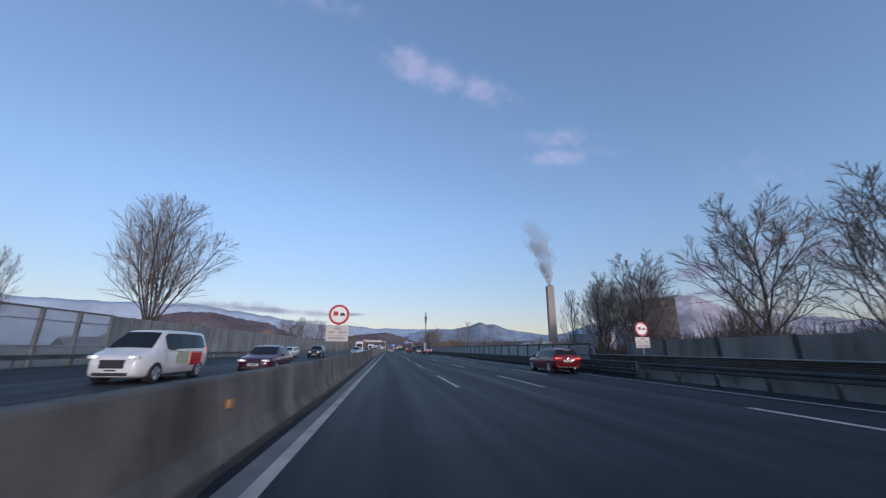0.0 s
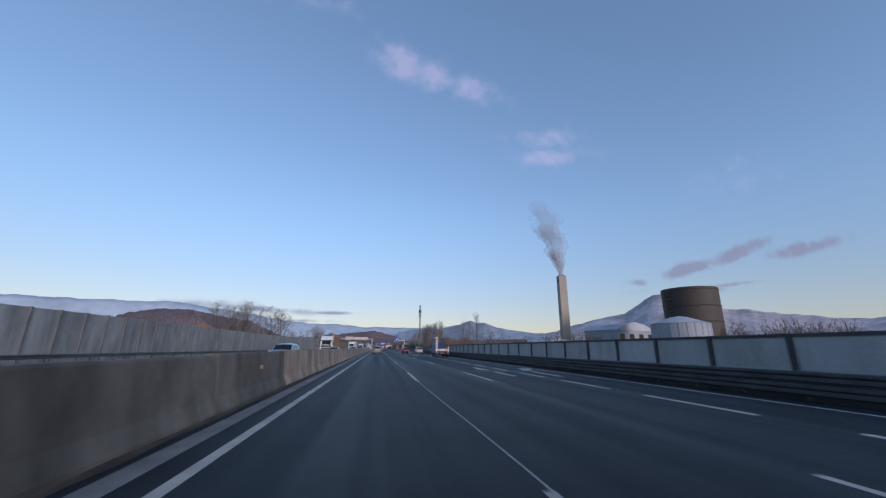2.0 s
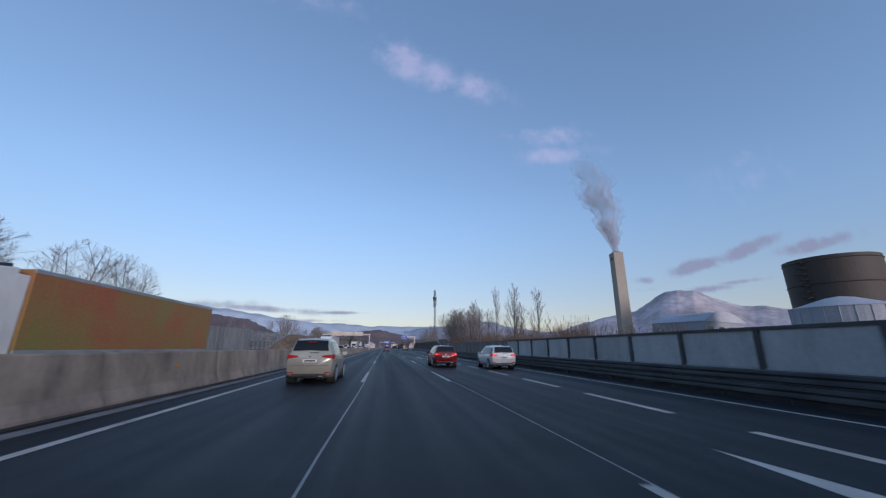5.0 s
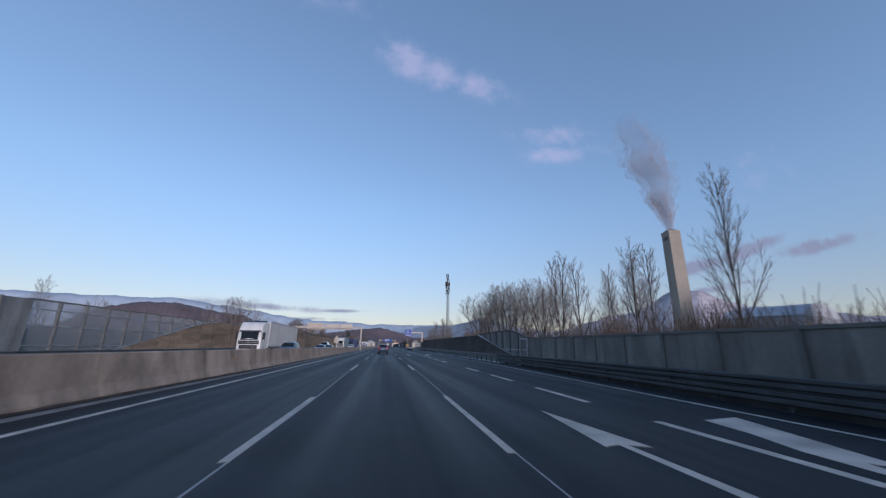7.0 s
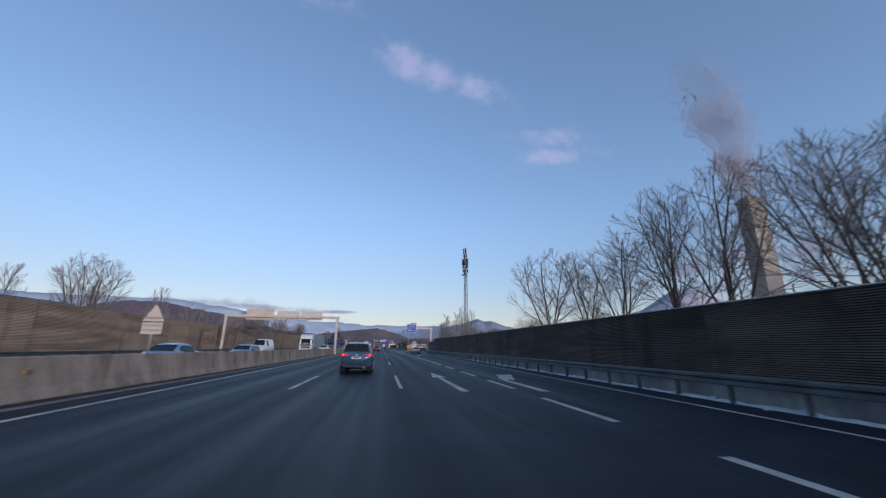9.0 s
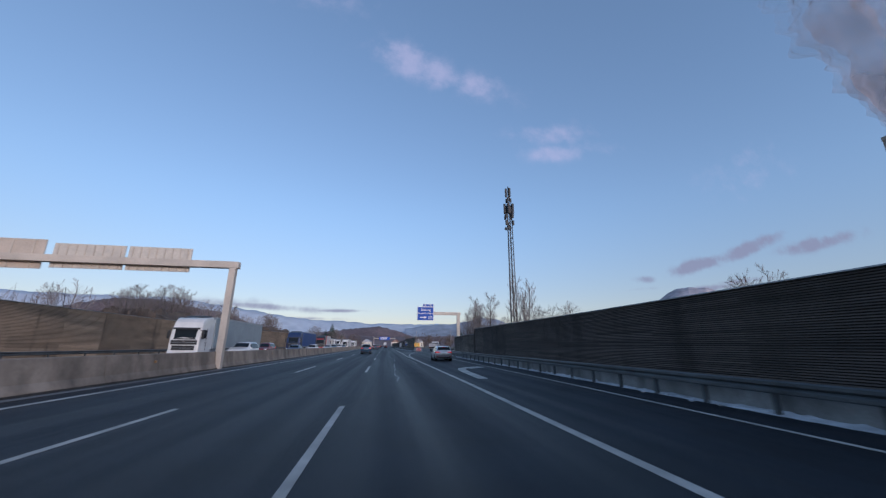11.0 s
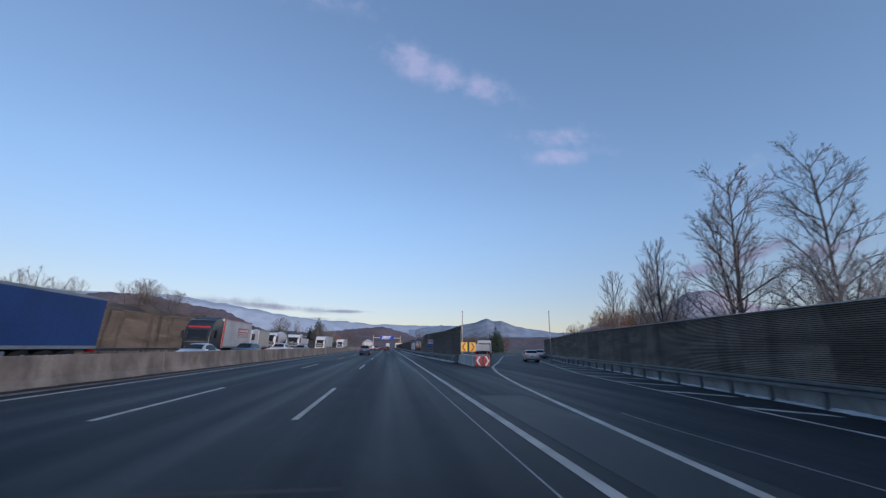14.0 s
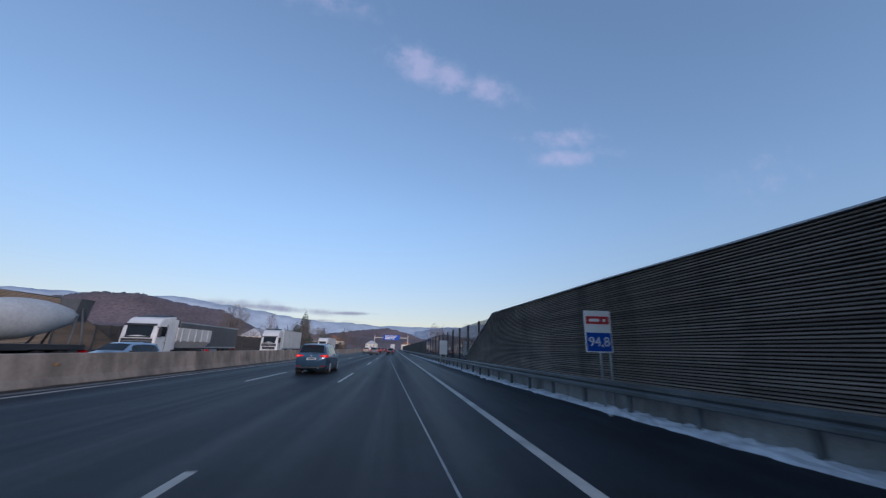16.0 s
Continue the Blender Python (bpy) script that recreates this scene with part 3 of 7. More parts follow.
for way, y0, y1 in ((CRACK, 270.5, 276.0), (CRACK, 277.0, 287.0), (CRACK, 291.0, 300.5), (CRACK, 301.2, 307.2), (CRACK, 309.5, 311.0), (CRACK_EXIT, 313.4, 319.2), (CRACK_EDGE, 317.8, 324.0), (CRACK_EDGE, 325.2, 331.0)):
    rng = random.Random(int(y0 * 3))
    pts, y = [], y0
    while y < y1:
        pts.append((way(y) + rng.uniform(-0.10, 0.10) * (1.0 if way is CRACK else 0.4), y, 0))
        y += rng.uniform(0.35, 1.3)
    v, f = sweep(pts, [(-0.018, 0), (0.018, 0), (0.018, 0.005), (-0.018, 0.005)])
    solid("crack_seal", v, f, M["seam"], road)
for y, x0, x1 in ((47.5, 0.3, 7.0), (194.5, 4.2, 10.8), (200.5, 8.2, 10.8), (326, 4.5, 9.2)):
    boxed("cross_joint", (x0, x1, y, y + 0.03, 0, 0.0055), M["kerb_dark"], road)


def flat_shape(name, outline, material, parent, at=(0, 0), lift=0.004, label=""):
    bm = bmesh.new()
    face = bm.faces.new([bm.verts.new((x + at[0], y + at[1], 0)) for x, y in outline])
    if face.normal.z < 0:
        face.normal_flip()
    out = bmesh.ops.extrude_face_region(bm, geom=[face])
    bmesh.ops.translate(bm, verts=[g for g in out["geom"] if isinstance(g, bmesh.types.BMVert)], vec=(0, 0, lift))
    bmesh.ops.recalc_face_normals(bm, faces=bm.faces)
    return part(name, bm, material, parent, label)


STRAIGHT = [(-0.14, 0), (0.14, 0), (0.075, 6.0), (0.37, 5.85), (0.02, 9.1), (-0.33, 5.95), (-0.055, 6.05)]
TURN = [(-0.17, 0), (0.17, 0), (0.13, 4.1), (0.30, 5.0), (0.58, 4.7), (1.62, 8.1), (0.62, 7.85), (0.42, 6.7), (0.06, 5.6), (-0.10, 4.1)]
for y, x in ((64.5, 9.3), (112.0, 9.35), (162.2, 9.55), (221.0, 9.85)):
    flat_shape("arrow_straight", STRAIGHT, M["paint"], road, (x, y))
for y, x in ((64.2, 11.75), (112.0, 11.85), (162.0, 11.95), (220.8, 12.7)):
    flat_shape("arrow_turn", TURN, M["paint"], road, (x, y))
flat_shape("arrow_turn", [(-0.26, 0), (0.26, 0), (0.42, 4.5), (0.62, 6.6), (1.0, 8.0), (1.25, 7.6), (2.75, 9.4), (2.32, 10.15), (0.95, 9.15), (1.02, 8.9), (0.42, 8.1), (0.08, 6.6), (-0.1, 4.5)], M["paint"], road, (13.46, 271.6))
# hatching on the widening shoulder of the exit
for k in range(12):
    y = 314.9 + 4.15 * k
    x = RIGHT_LINE(y) + 0.08
    reach = min(4.2, max(0.6, RAIL_R(y - 3) + 0.9 - x))
    flat_shape("hatch_stroke", [(x, y - 0.26), (x, y + 0.26), (x + reach, y + 0.26 - 1.1 * reach), (x + reach, y - 0.26 - 1.1 * reach)], M["paint"], road)
# a resurfaced strip that cuts the markings, and one in the exit lane
boxed("asphalt_patch", (8.2, 13.2, 67.9, 69.3, 0, 0.008), M["patch"], road, "darker resurfaced strip across the lanes")
boxed("asphalt_patch", (12.62, 14.3, 322.0, 334.0, 0, 0.003), M["patch"], road)

# ---- median barrier in precast lengths ----
barrier = tagged(new("median_barrier"), "stained precast concrete median barrier", "barrier", kind="structure")
PROFILE = [(-0.31, 0.0), (0.31, 0.0), (0.31, 0.08), (0.20, 0.30), (0.125, 0.97), (0.10, 1.0), (-0.10, 1.0), (-0.125, 0.97), (-0.20, 0.30), (-0.31, 0.08)]
bv, bf = sweep([(0, 0.012, 0), (0, 5.988, 0)], PROFILE)
seg_mesh = bpy.data.meshes.new("barrier_segment")
seg_mesh.from_pydata([tuple(v) for v in bv], [], bf)
seg_mesh.materials.append(M["concrete"])
old_mesh = seg_mesh.copy()
old_mesh.materials.clear()
old_mesh.materials.append(M["concrete_old"])
for k in range(-9, 110):
    y = 6.0 * k
    ob = new("barrier_segment", old_mesh if k < 10 else seg_mesh)
    ob.parent = barrier
    a, b = BARRIER_X(y) - 0.31, BARRIER_X(y + 6) - 0.31
    turn = math.degrees(math.atan2(a - b, 6.0))
    ob.matrix_basis = pose(a, y, 0, 0, 0, turn) @ Matrix.Diagonal((1, 1, (BARRIER_H(y) + BARRIER_H(y + 6)) / 2, 1))
for k in range(0, 24):
    y = 3 + 18 * k
    x = BARRIER_X(y) - 0.31 + 0.175
    ob = boxed("reflector", (x, x + 0.05, y, y + 0.12, BARRIER_H(y) * 0.62, BARRIER_H(y) * 0.62 + 0.10), M["amber_glass"], barrier)


rng = random.Random(17)
dv, df, ys_ = [], [], steps(-50, 460, 0.7)
for y in ys_:
    x = BARRIER_X(y)
    w = 0.05 + 0.13 * max(0, noise.noise((0, y * 0.35, 3.0)) + 0.5) * rng.uniform(0.5, 1.3)
    dv += [(x - 0.04, y, 0.07 + 0.05 * rng.random()), (x + 0.02, y, 0.02), (x + w, y, 0.006)]
for i in range(len(ys_) - 1):
    for k in range(2):
        a = i * 3 + k
        df.append((a, a + 1, a + 4, a + 3))
tagged(solid("grit_strip", dv, df, M["dirt"]), "dark wet grit along the foot of the barrier", "dirt", kind="stuff")


# ---- guardrails: W-beam on posts ----
def guardrail(name, line, y0, y1, label, group, step=2.0, h=0.78, side=-1, second=False, steel="rail_steel"):
    rail = tagged(new(name), label, "guardrail", group, "structure")
    s = side
    wave = [(0.0, -0.15), (0.05 * s, -0.12), (0.05 * s, -0.05), (0.0, 0.0), (0.05 * s, 0.05), (0.05 * s, 0.12), (0.0, 0.15), (-0.03 * s, 0.15), (-0.03 * s, -0.15)]
    pts = [(line(y), y, h - 0.15) for y in steps(y0, y1, 4)]
    v, f = sweep(pts, wave)
    solid("rail", v, f, M[steel], rail)
    if second:
        v, f = sweep([(line(y), y, h - 0.52) for y in steps(y0, y1, 4)], wave)
        solid("rail", v, f, M[steel], rail)
    pv, pf = sweep([(0, 0, 0), (0, 0.10, 0)], [(-0.05, -0.3), (0.05, -0.3), (0.05, h - 0.05), (-0.05, h - 0.05)])
    me = bpy.data.meshes.new("post")
    me.from_pydata([tuple(p) for p in pv], [], pf)
    me.materials.append(M[steel])
    for y in steps(y0 + 0.5, y1 - 0.5, step):
        ob = new("post", me)
        ob.parent = rail
        ob.matrix_basis = pose(line(y) - 0.10 * s, y, 0)
    return rail


guardrail("guardrail", lambda y: RAIL_R(y) + 1.25, -50, 15.8, "dark single-beam steel guardrail on posts", "guardrails", steel="steel_dark")
guardrail("guardrail", lambda y: RAIL_R(y) + 1.25, 16, 197, "dark double-beam steel guardrail on posts", "guardrails", second=True, h=0.82, steel="steel_dark")
guardrail("guardrail", lambda y: RAIL_R(y) + 1.25, 197.2, 300, "dark galvanised steel guardrail on posts", "guardrails")
guardrail("guardrail", lambda y: RAIL_R(y) + 1.25, 300.2, 436, "grey galvanised steel guardrail curving with the exit", "guardrails", steel="rail_pale")
guardrail("guardrail", lambda y: -19.9, -50, 420, "dark galvanised guardrail before the noise wall", "guardrails", 4.0, side=1)
guardrail("guardrail", along([(361, 16.85), (364, 16.6), (384, 15.45), (420, 15.1), (700, 15.2)]), 361.2, 700, "galvanised steel guardrail beside the hard shoulder", "guardrails", steel="rail_pale")

# ---- low concrete kerb wall and snow behind the right guardrail ----
kv, kf = sweep([(RAIL_R(y) + 1.95, y, -0.25) for y in steps(17, 192, 5)], [(-0.15, 0), (0.15, 0), (0.13, 0.85), (-0.13, 0.85)])
tagged(solid("kerb_wall", kv, kf, M["kerb_dark"]), "low grimy dark concrete wall behind the guardrail", "wall", kind="structure")
kv, kf = sweep([(RAIL_R(y) + 1.95, y, -0.25) for y in steps(-55, 17, 5)], [(-0.15, 0), (0.15, 0), (0.13, 0.85), (-0.13, 0.85)])
tagged(solid("kerb_wall", kv, kf, M["kerb_grey"]), "low grey concrete wall beside the start of the slip road", "wall", kind="structure")
kv, kf = sweep([(RAIL_R(y) + 1.95, y, -0.25) for y in steps(192, 436, 5)], [(-0.15, 0), (0.15, 0), (0.13, 0.85), (-0.13, 0.85)])
tagged(solid("kerb_wall", kv, kf, M["kerb_grey"]), "low pale concrete wall behind the guardrail", "wall", kind="structure")
kv, kf = sweep([(along([(362, 17.3), (384, 16.0), (420, 15.7), (700, 15.8)])(y), y, -0.25) for y in steps(362.2, 700, 6)], [(-0.12, 0), (0.12, 0), (0.10, 0.75), (-0.10, 0.75)])
tagged(solid("kerb_wall", kv, kf, M["kerb_grey"]), "low pale concrete wall below the noise wall", "wall", kind="structure")


def snow_bank(line, y0, y1, width, height, seed, cover=0.42):
    """A ragged low ridge of old snow that thins out in places, with loose clods."""
    rng = random.Random(seed)
    verts, faces = [], []
    step, rows = 0.22, 9
    count = int((y1 - y0) / step)
    for i in range(count + 1):
        y = y0 + i * step
        thick = max(0.0, cover + 0.60 * noise.noise((y * 0.35, seed, 0)) + 0.35 * noise.noise((y * 1.9, seed, 4)))
        for k in range(rows):
            u = k / (rows - 1)
            w = width * (0.55 + 0.45 * thick)
            x = line(y) + (u - 0.5) * w + 0.10 * noise.noise((y * 2.3, k * 0.7, seed))
            z = height * thick * math.sin(math.pi * u) ** 0.7 * (0.55 + 0.9 * abs(noise.noise((y * 3.1, k * 0.9, seed + 7))) + 0.4 * noise.noise((y * 7.0, k * 1.7, seed)))
            verts.append((x, y, max(0.0, z) - 0.012))
    for i in range(count):
        for k in range(rows - 1):
            a = i * rows + k
            faces.append((a, a + 1, a + rows + 1, a + rows))
    bm = bmesh.new()
    y = y0
    while y < y1:
        y += rng.uniform(0.3, 1.6)
        r = rng.uniform(0.03, 0.10)
        c = Vector((line(y) + rng.uniform(-0.75, 0.5) * width, y, 0.01))
        for v in bmesh.ops.create_icosphere(bm, subdivisions=1, radius=r, matrix=Matrix.Translation(c))["verts"]:
            v.co += Vector((rng.uniform(-1, 1), rng.uniform(-1, 1), rng.uniform(-1, 0.3))) * r * 0.4
    me = bpy.data.meshes.new("clods")
    bm.to_mesh(me)
    bm.free()
    n = len(verts)
    verts += [tuple(v.co) for v in me.vertices]
    faces += [tuple(n + q for q in p.vertices) for p in me.polygons]
    bpy.data.meshes.remove(me)
    return tagged(solid("snow_bank", verts, faces, M["snow"]), "ragged ridge of dirty ploughed snow beside the guardrail", "snow", kind="stuff")


snow_bank(lambda y: RAIL_R(y) + 1.55, 196, 436, 0.75, 0.14, 3)
snow_bank(along([(362, 16.75), (384, 15.62), (420, 15.3), (700, 15.4)]), 361.3, 480, 0.9, 0.20, 4, 0.62)


# ---- noise walls ----
SLATS = {}


def slat_mesh(material):
    """One unit slat, shared by all of a kind, with a chamfered outer edge."""
    if material.name not in SLATS:
        me = bpy.data.meshes.new("slat")
        sec = [(0, 0), (0.85, 0), (1, 0.12), (0.95, 0.35), (0.35, 1), (0, 1)]
        v = [(x, y, z) for y in (0, 1) for x, z in sec]
        me.from_pydata(v, [], [tuple(range(6)), tuple(range(11, 5, -1))] + [(k, k + 6, (k + 1) % 6 + 6, (k + 1) % 6) for k in range(6)])
        me.materials.append(material)
        SLATS[material.name] = me
    return SLATS[material.name]


def wall_run(name, line, y0, y1, top, bay, materials, style, label, base=along([(-100, -0.2), (900, -0.2)]), face=-1, posts=True, cap=True, pitch=0.066, fill=0.62, singles=(0, 0), rails=(0.95,)):
    """A noise wall in bays between posts. face: the side (-1 left, 1 right) that the road sees."""
    wall = tagged(new(name), label, "noise wall", kind="structure")
    panel_mat, post_mat = materials
    made = 0
    ends = steps(y0, y1, bay)
    for a, b in zip(ends[:-1], ends[1:]):
        pa, pb = Vector((line(a), a, 0)), Vector((line(b), b, 0))
        d = (pb - pa).normalized()
        out = Vector((d.y, -d.x, 0)) * face
        za, zb, ta, tb = base(a), base(b), top(a), top(b)
        verts, faces = [], []

        def slab(u0, u1, lo0, hi0, lo1, hi1, near, far):
            n = len(verts)
            for p, lo, hi in ((pa.lerp(pb, u0), lo0, hi0), (pa.lerp(pb, u1), lo1, hi1)):
                for off, z in ((near, lo), (near, hi), (far, hi), (far, lo)):
                    verts.append(p + out * off + Vector((0, 0, z)))
            faces.extend([(n, n + 1, n + 5, n + 4), (n + 1, n + 2, n + 6, n + 5), (n + 2, n + 3, n + 7, n + 6), (n + 3, n, n + 4, n + 7), (n, n + 3, n + 2, n + 1), (n + 4, n + 5, n + 6, n + 7)])

        if style == "slats":
            # backing panel whose black paints the shade between the slats
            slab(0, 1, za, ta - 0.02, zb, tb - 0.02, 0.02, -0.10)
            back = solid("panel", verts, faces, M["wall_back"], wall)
            verts, faces = [], []
            pieces = []
            high = max(ta, tb)
            z = min(za, zb)
            while z < high - 0.02:
                # each slat ends where the sloping top cuts it
                u0, u1 = 0.0, 1.0
                if abs(tb - ta) > 0.02:
                    cut = (z + pitch * fill - ta) / (tb - ta)
                    if tb > ta:
                        u0 = min(1.0, max(0.0, cut))
                    else:
                        u1 = min(1.0, max(0.0, cut))
                    if u1 - u0 < 0.05:
                        z += pitch
                        continue
                if singles[0] <= a < singles[1] and made < 300:
                    ob = new("slat", slat_mesh(panel_mat))
                    ob.parent = wall
                    q0, q1 = pa.lerp(pb, u0), pa.lerp(pb, u1)
                    turn = Matrix(((out.x, d.x, 0), (out.y, d.y, 0), (0, 0, 1))).to_4x4()
                    ob.matrix_basis = Matrix.Translation(q0 + out * 0.015 + Vector((0, 0, z))) @ turn @ Matrix.Diagonal((0.05, (q1 - q0).length, pitch * fill, 1))
                    made += 1
                else:
                    n = len(verts)
                    for u in (u0, u1):
                        p = pa.lerp(pb, u)
                        for off, up in ((0.015, 0.0), (0.0575, 0.0), (0.065, 0.12), (0.0625, 0.35), (0.0325, 1.0), (0.015, 1.0)):
                            verts.append(p + out * off + Vector((0, 0, z + up * pitch * fill)))
                    faces.extend([tuple(range(n, n + 6)), tuple(range(n + 11, n + 5, -1))] + [(n + k, n + k + 6, n + (k + 1) % 6 + 6, n + (k + 1) % 6) for k in range(6)])
                z += pitch
        else:
            slab(0, 1, za, ta, zb, tb, 0.05, -0.05)
            if style == "ribbed":
                for q in range(1, 8):
                    u = q / 8
                    slab(u - 0.012, u + 0.012, za + (zb - za) * u, ta + (tb - ta) * u - 0.05, za + (zb - za) * u, ta + (tb - ta) * u - 0.05, 0.075, 0.045)
            if style == "banded":
                for up in rails:
                    v, f = sweep([pa + out * 0.07 + Vector((0, 0, za + up)), pb + out * 0.07 + Vector((0, 0, zb + up))], [(-0.025, -0.05), (0.025, -0.05), (0.025, 0.05), (-0.025, 0.05)])
                    solid("rail", v, f, M["steel"], wall)
                v, f = sweep([pa + Vector((0, 0, ta)), pb + Vector((0, 0, tb))], [(-0.10, -0.06), (0.10, -0.06), (0.10, 0.05), (-0.10, 0.05)])
                solid("top_rail", v, f, post_mat, wall)
        if verts:
            solid("slat_field" if style == "slats" else "panel", verts, faces, panel_mat, wall)
        if posts:
            v, f = sweep([pa - d * 0.09, pa + d * 0.09], [(-0.12, za), (0.12, za), (0.12, ta + 0.05), (-0.12, ta + 0.05)])
            solid("post", v, f, post_mat, wall)
        if cap and style == "slats":
            v, f = [], []
            for p, t in ((pa, ta), (pb, tb)):
                v += [p + out * 0.11 + Vector((0, 0, t)), p + out * 0.11 + Vector((0, 0, t + 0.035)), p - out * 0.13 + Vector((0, 0, t + 0.035)), p - out * 0.13 + Vector((0, 0, t))]
            f = [(0, 1, 5, 4), (1, 2, 6, 5), (2, 3, 7, 6), (3, 0, 4, 7), (0, 3, 2, 1), (4, 5, 6, 7)]
            solid("coping", v, f, M["steel"], wall)
    return wall


left = lambda y: -22.0
wall_run("noise_wall_start", left, -48, 32.2, along([(-60, 3.8), (32.2, 3.78)]), 3.1, (M["plexi"], M["post_pale"]), "banded", "clear acrylic noise wall panes between grey posts", face=1, rails=(1.5, 3.2))
wall_run("noise_wall_west", left, 32.4, 196, along([(-60, 3.8), (30, 3.75), (80, 3.95), (130, 3.95), (196, 4.7)]), 2.5, (M["alu_dark"], M["post_pale"]), "plain", "hazy blue-grey noise wall with pale posts", face=1)
wall_run("noise_wall_glass", lambda y: -22.25, 196, 248, along([(196, 4.75), (248, 5.0)]), 2.9, (M["plexi"], M["post_pale"]), "banded", "clear acrylic noise wall panes in steel frames", face=1, rails=(1.3, 2.9, 4.2))
wall_run("noise_wall_brown", left, 203.5, 406, along([(203, 0.05), (211.3, 1.73), (217.2, 2.95), (221.5, 3.95), (226.5, 4.8), (240, 4.8), (312, 4.75), (360, 4.95), (405, 5.5)]), 5.0, (M["slat_brown"], M["wood"]), "slats", "weathered brown slatted timber noise wall", face=1, pitch=0.115, fill=0.82, singles=(330, 372), posts=False)
wall_run("noise_wall_end", left, 406, 416, along([(406, 5.45), (416, 0.6)]), 5.0, (M["wood"], M["steel_dark"]), "plain", "sloping brown end of the timber noise wall", face=1)
wall_run("noise_wall_far", lambda y: -24.0, 408, 640, along([(408, 3.4), (640, 3.4)]), 8.0, (M["wood_dark"], M["steel_dark"]), "plain", "dark noise wall beyond the timber wall", face=1)
wall_run("noise_wall_east", WALL_R, 24, 152, along([(24, 1.85), (60, 1.95), (152, 2.05)]), 3.2, (M["alu"], M["steel_dark"]), "banded", "low light grey noise wall with dark posts")
wall_run("noise_wall_slope", WALL_R, -48, 26, along([(-48, 1.0), (0, 1.05), (26, 1.1)]), 4.0, (M["slat"], M["steel_dark"]), "slats", "low dark slatted wall behind the guardrail", posts=False)
wall_run("noise_wall_back", lambda y: WALL_R(y) + 3.0, -48, 24, along([(-48, 2.1), (24, 2.1)]), 4.0, (M["grey_panel"], M["steel_dark"]), "plain", "grey panel wall beyond the low slatted wall")
wall_run("noise_wall_grey", lambda y: WALL_R(y) + 0.35, 152, 193.9, along([(152, 2.05), (172, 2.1), (193.9, 2.2)]), 2.8, (M["grey_panel"], M["post_dull"]), "banded", "low dull grey noise wall with thin posts", rails=(0.55,))
wall_run("noise_wall_gable", lambda y: WALL_R(y) + 0.35, 194.2, 214.2, along([(194.2, 2.3), (195.7, 2.6), (199, 3.12), (206, 3.14), (214.2, 2.95)]), 2.5, (M["grey_panel"], M["steel_dark"]), "banded", "grey panel noise wall rising to a blunt gable", rails=(1.42,))
wall_door = tagged(new("door_1"), "grey service door in a pale frame in the noise wall", "door", kind="structure")
for y in (194.05, 195.9):
    boxed("door_frame", (WALL_R(y) + 0.16, WALL_R(y) + 0.30, y - 0.09, y + 0.09, -0.2, 2.24), M["steel"], wall_door, bevel=0.01)
boxed("door_frame", (WALL_R(195) + 0.16, WALL_R(195) + 0.30, 194.14, 195.81, 2.12, 2.24), M["steel"], wall_door, bevel=0.01)
boxed("door_handle", (WALL_R(195) + 0.20, WALL_R(195) + 0.28, 194.3, 194.42, 0.98, 1.03), M["steel"], wall_door, bevel=0.005)
wall_run("noise_wall_dark", WALL_R, 196, 299, along([(196, 0.55), (198.2, 0.75), (212, 3.0), (272, 3.3), (299, 3.6)]), 4.0, (M["slat"], M["steel_dark"]), "slats", "dark slatted timber noise wall with a pale coping", posts=False, singles=(262, 292))
wall_run("noise_wall_exit", WALL_R, 299.2, 440, along([(299, 2.95), (318, 2.98), (330, 3.1), (346, 3.35), (365, 3.6), (440, 3.7)]), 4.0, (M["slat_mid"], M["steel_dark"]), "slats", "dark slatted noise wall curving beside the exit", posts=False)
GORE = along([(361, 17.4), (377, 16.45), (390, 16.2), (700, 16.2)])
wall_run("noise_wall_gore", GORE, 361, 389, along([(361, 3.85), (370, 3.6), (389, 3.75)]), 4.0, (M["slat_mid"], M["steel_dark"]), "slats", "dark slatted noise wall between motorway and exit", posts=False, singles=(361, 389))
step_end = tagged(new("wall_post"), "dark timber post where the slatted wall steps down", "post", kind="structure")
boxed("post", (WALL_R(299.1) - 0.14, WALL_R(299.1) + 0.14, 299.02, 299.18, -0.2, 3.66), M["wood_dark"], step_end, bevel=0.01)
post_end = tagged(new("wall_post"), "pale steel post at the end of the slatted wall", "post", kind="structure")
boxed("post", (17.36, 17.47, 360.84, 360.96, -0.2, 3.95), M["post_pale"], post_end, bevel=0.01)
wall_run("noise_wall_gore_end", GORE, 389, 397, along([(389, 3.75), (397, 1.2)]), 4.0, (M["slat_mid"], M["steel_dark"]), "slats", "sloping dark end of the slatted noise wall", posts=False)
wall_run("noise_wall_gore_glass", lambda y: GORE(y) + 0.3, 390, 440, along([(390, 3.6), (440, 3.4)]), 4.0, (M["plexi_smoky"], M["steel_dark"]), "plain", "smoky acrylic noise wall panes between dark posts")
wall_run("noise_wall_gore_far", lambda y: GORE(y) + 0.3, 440, 640, along([(440, 3.2), (640, 3.0)]), 8.0, (M["wood_dark"], M["steel_dark"]), "plain", "dark noise wall further along the motorway")


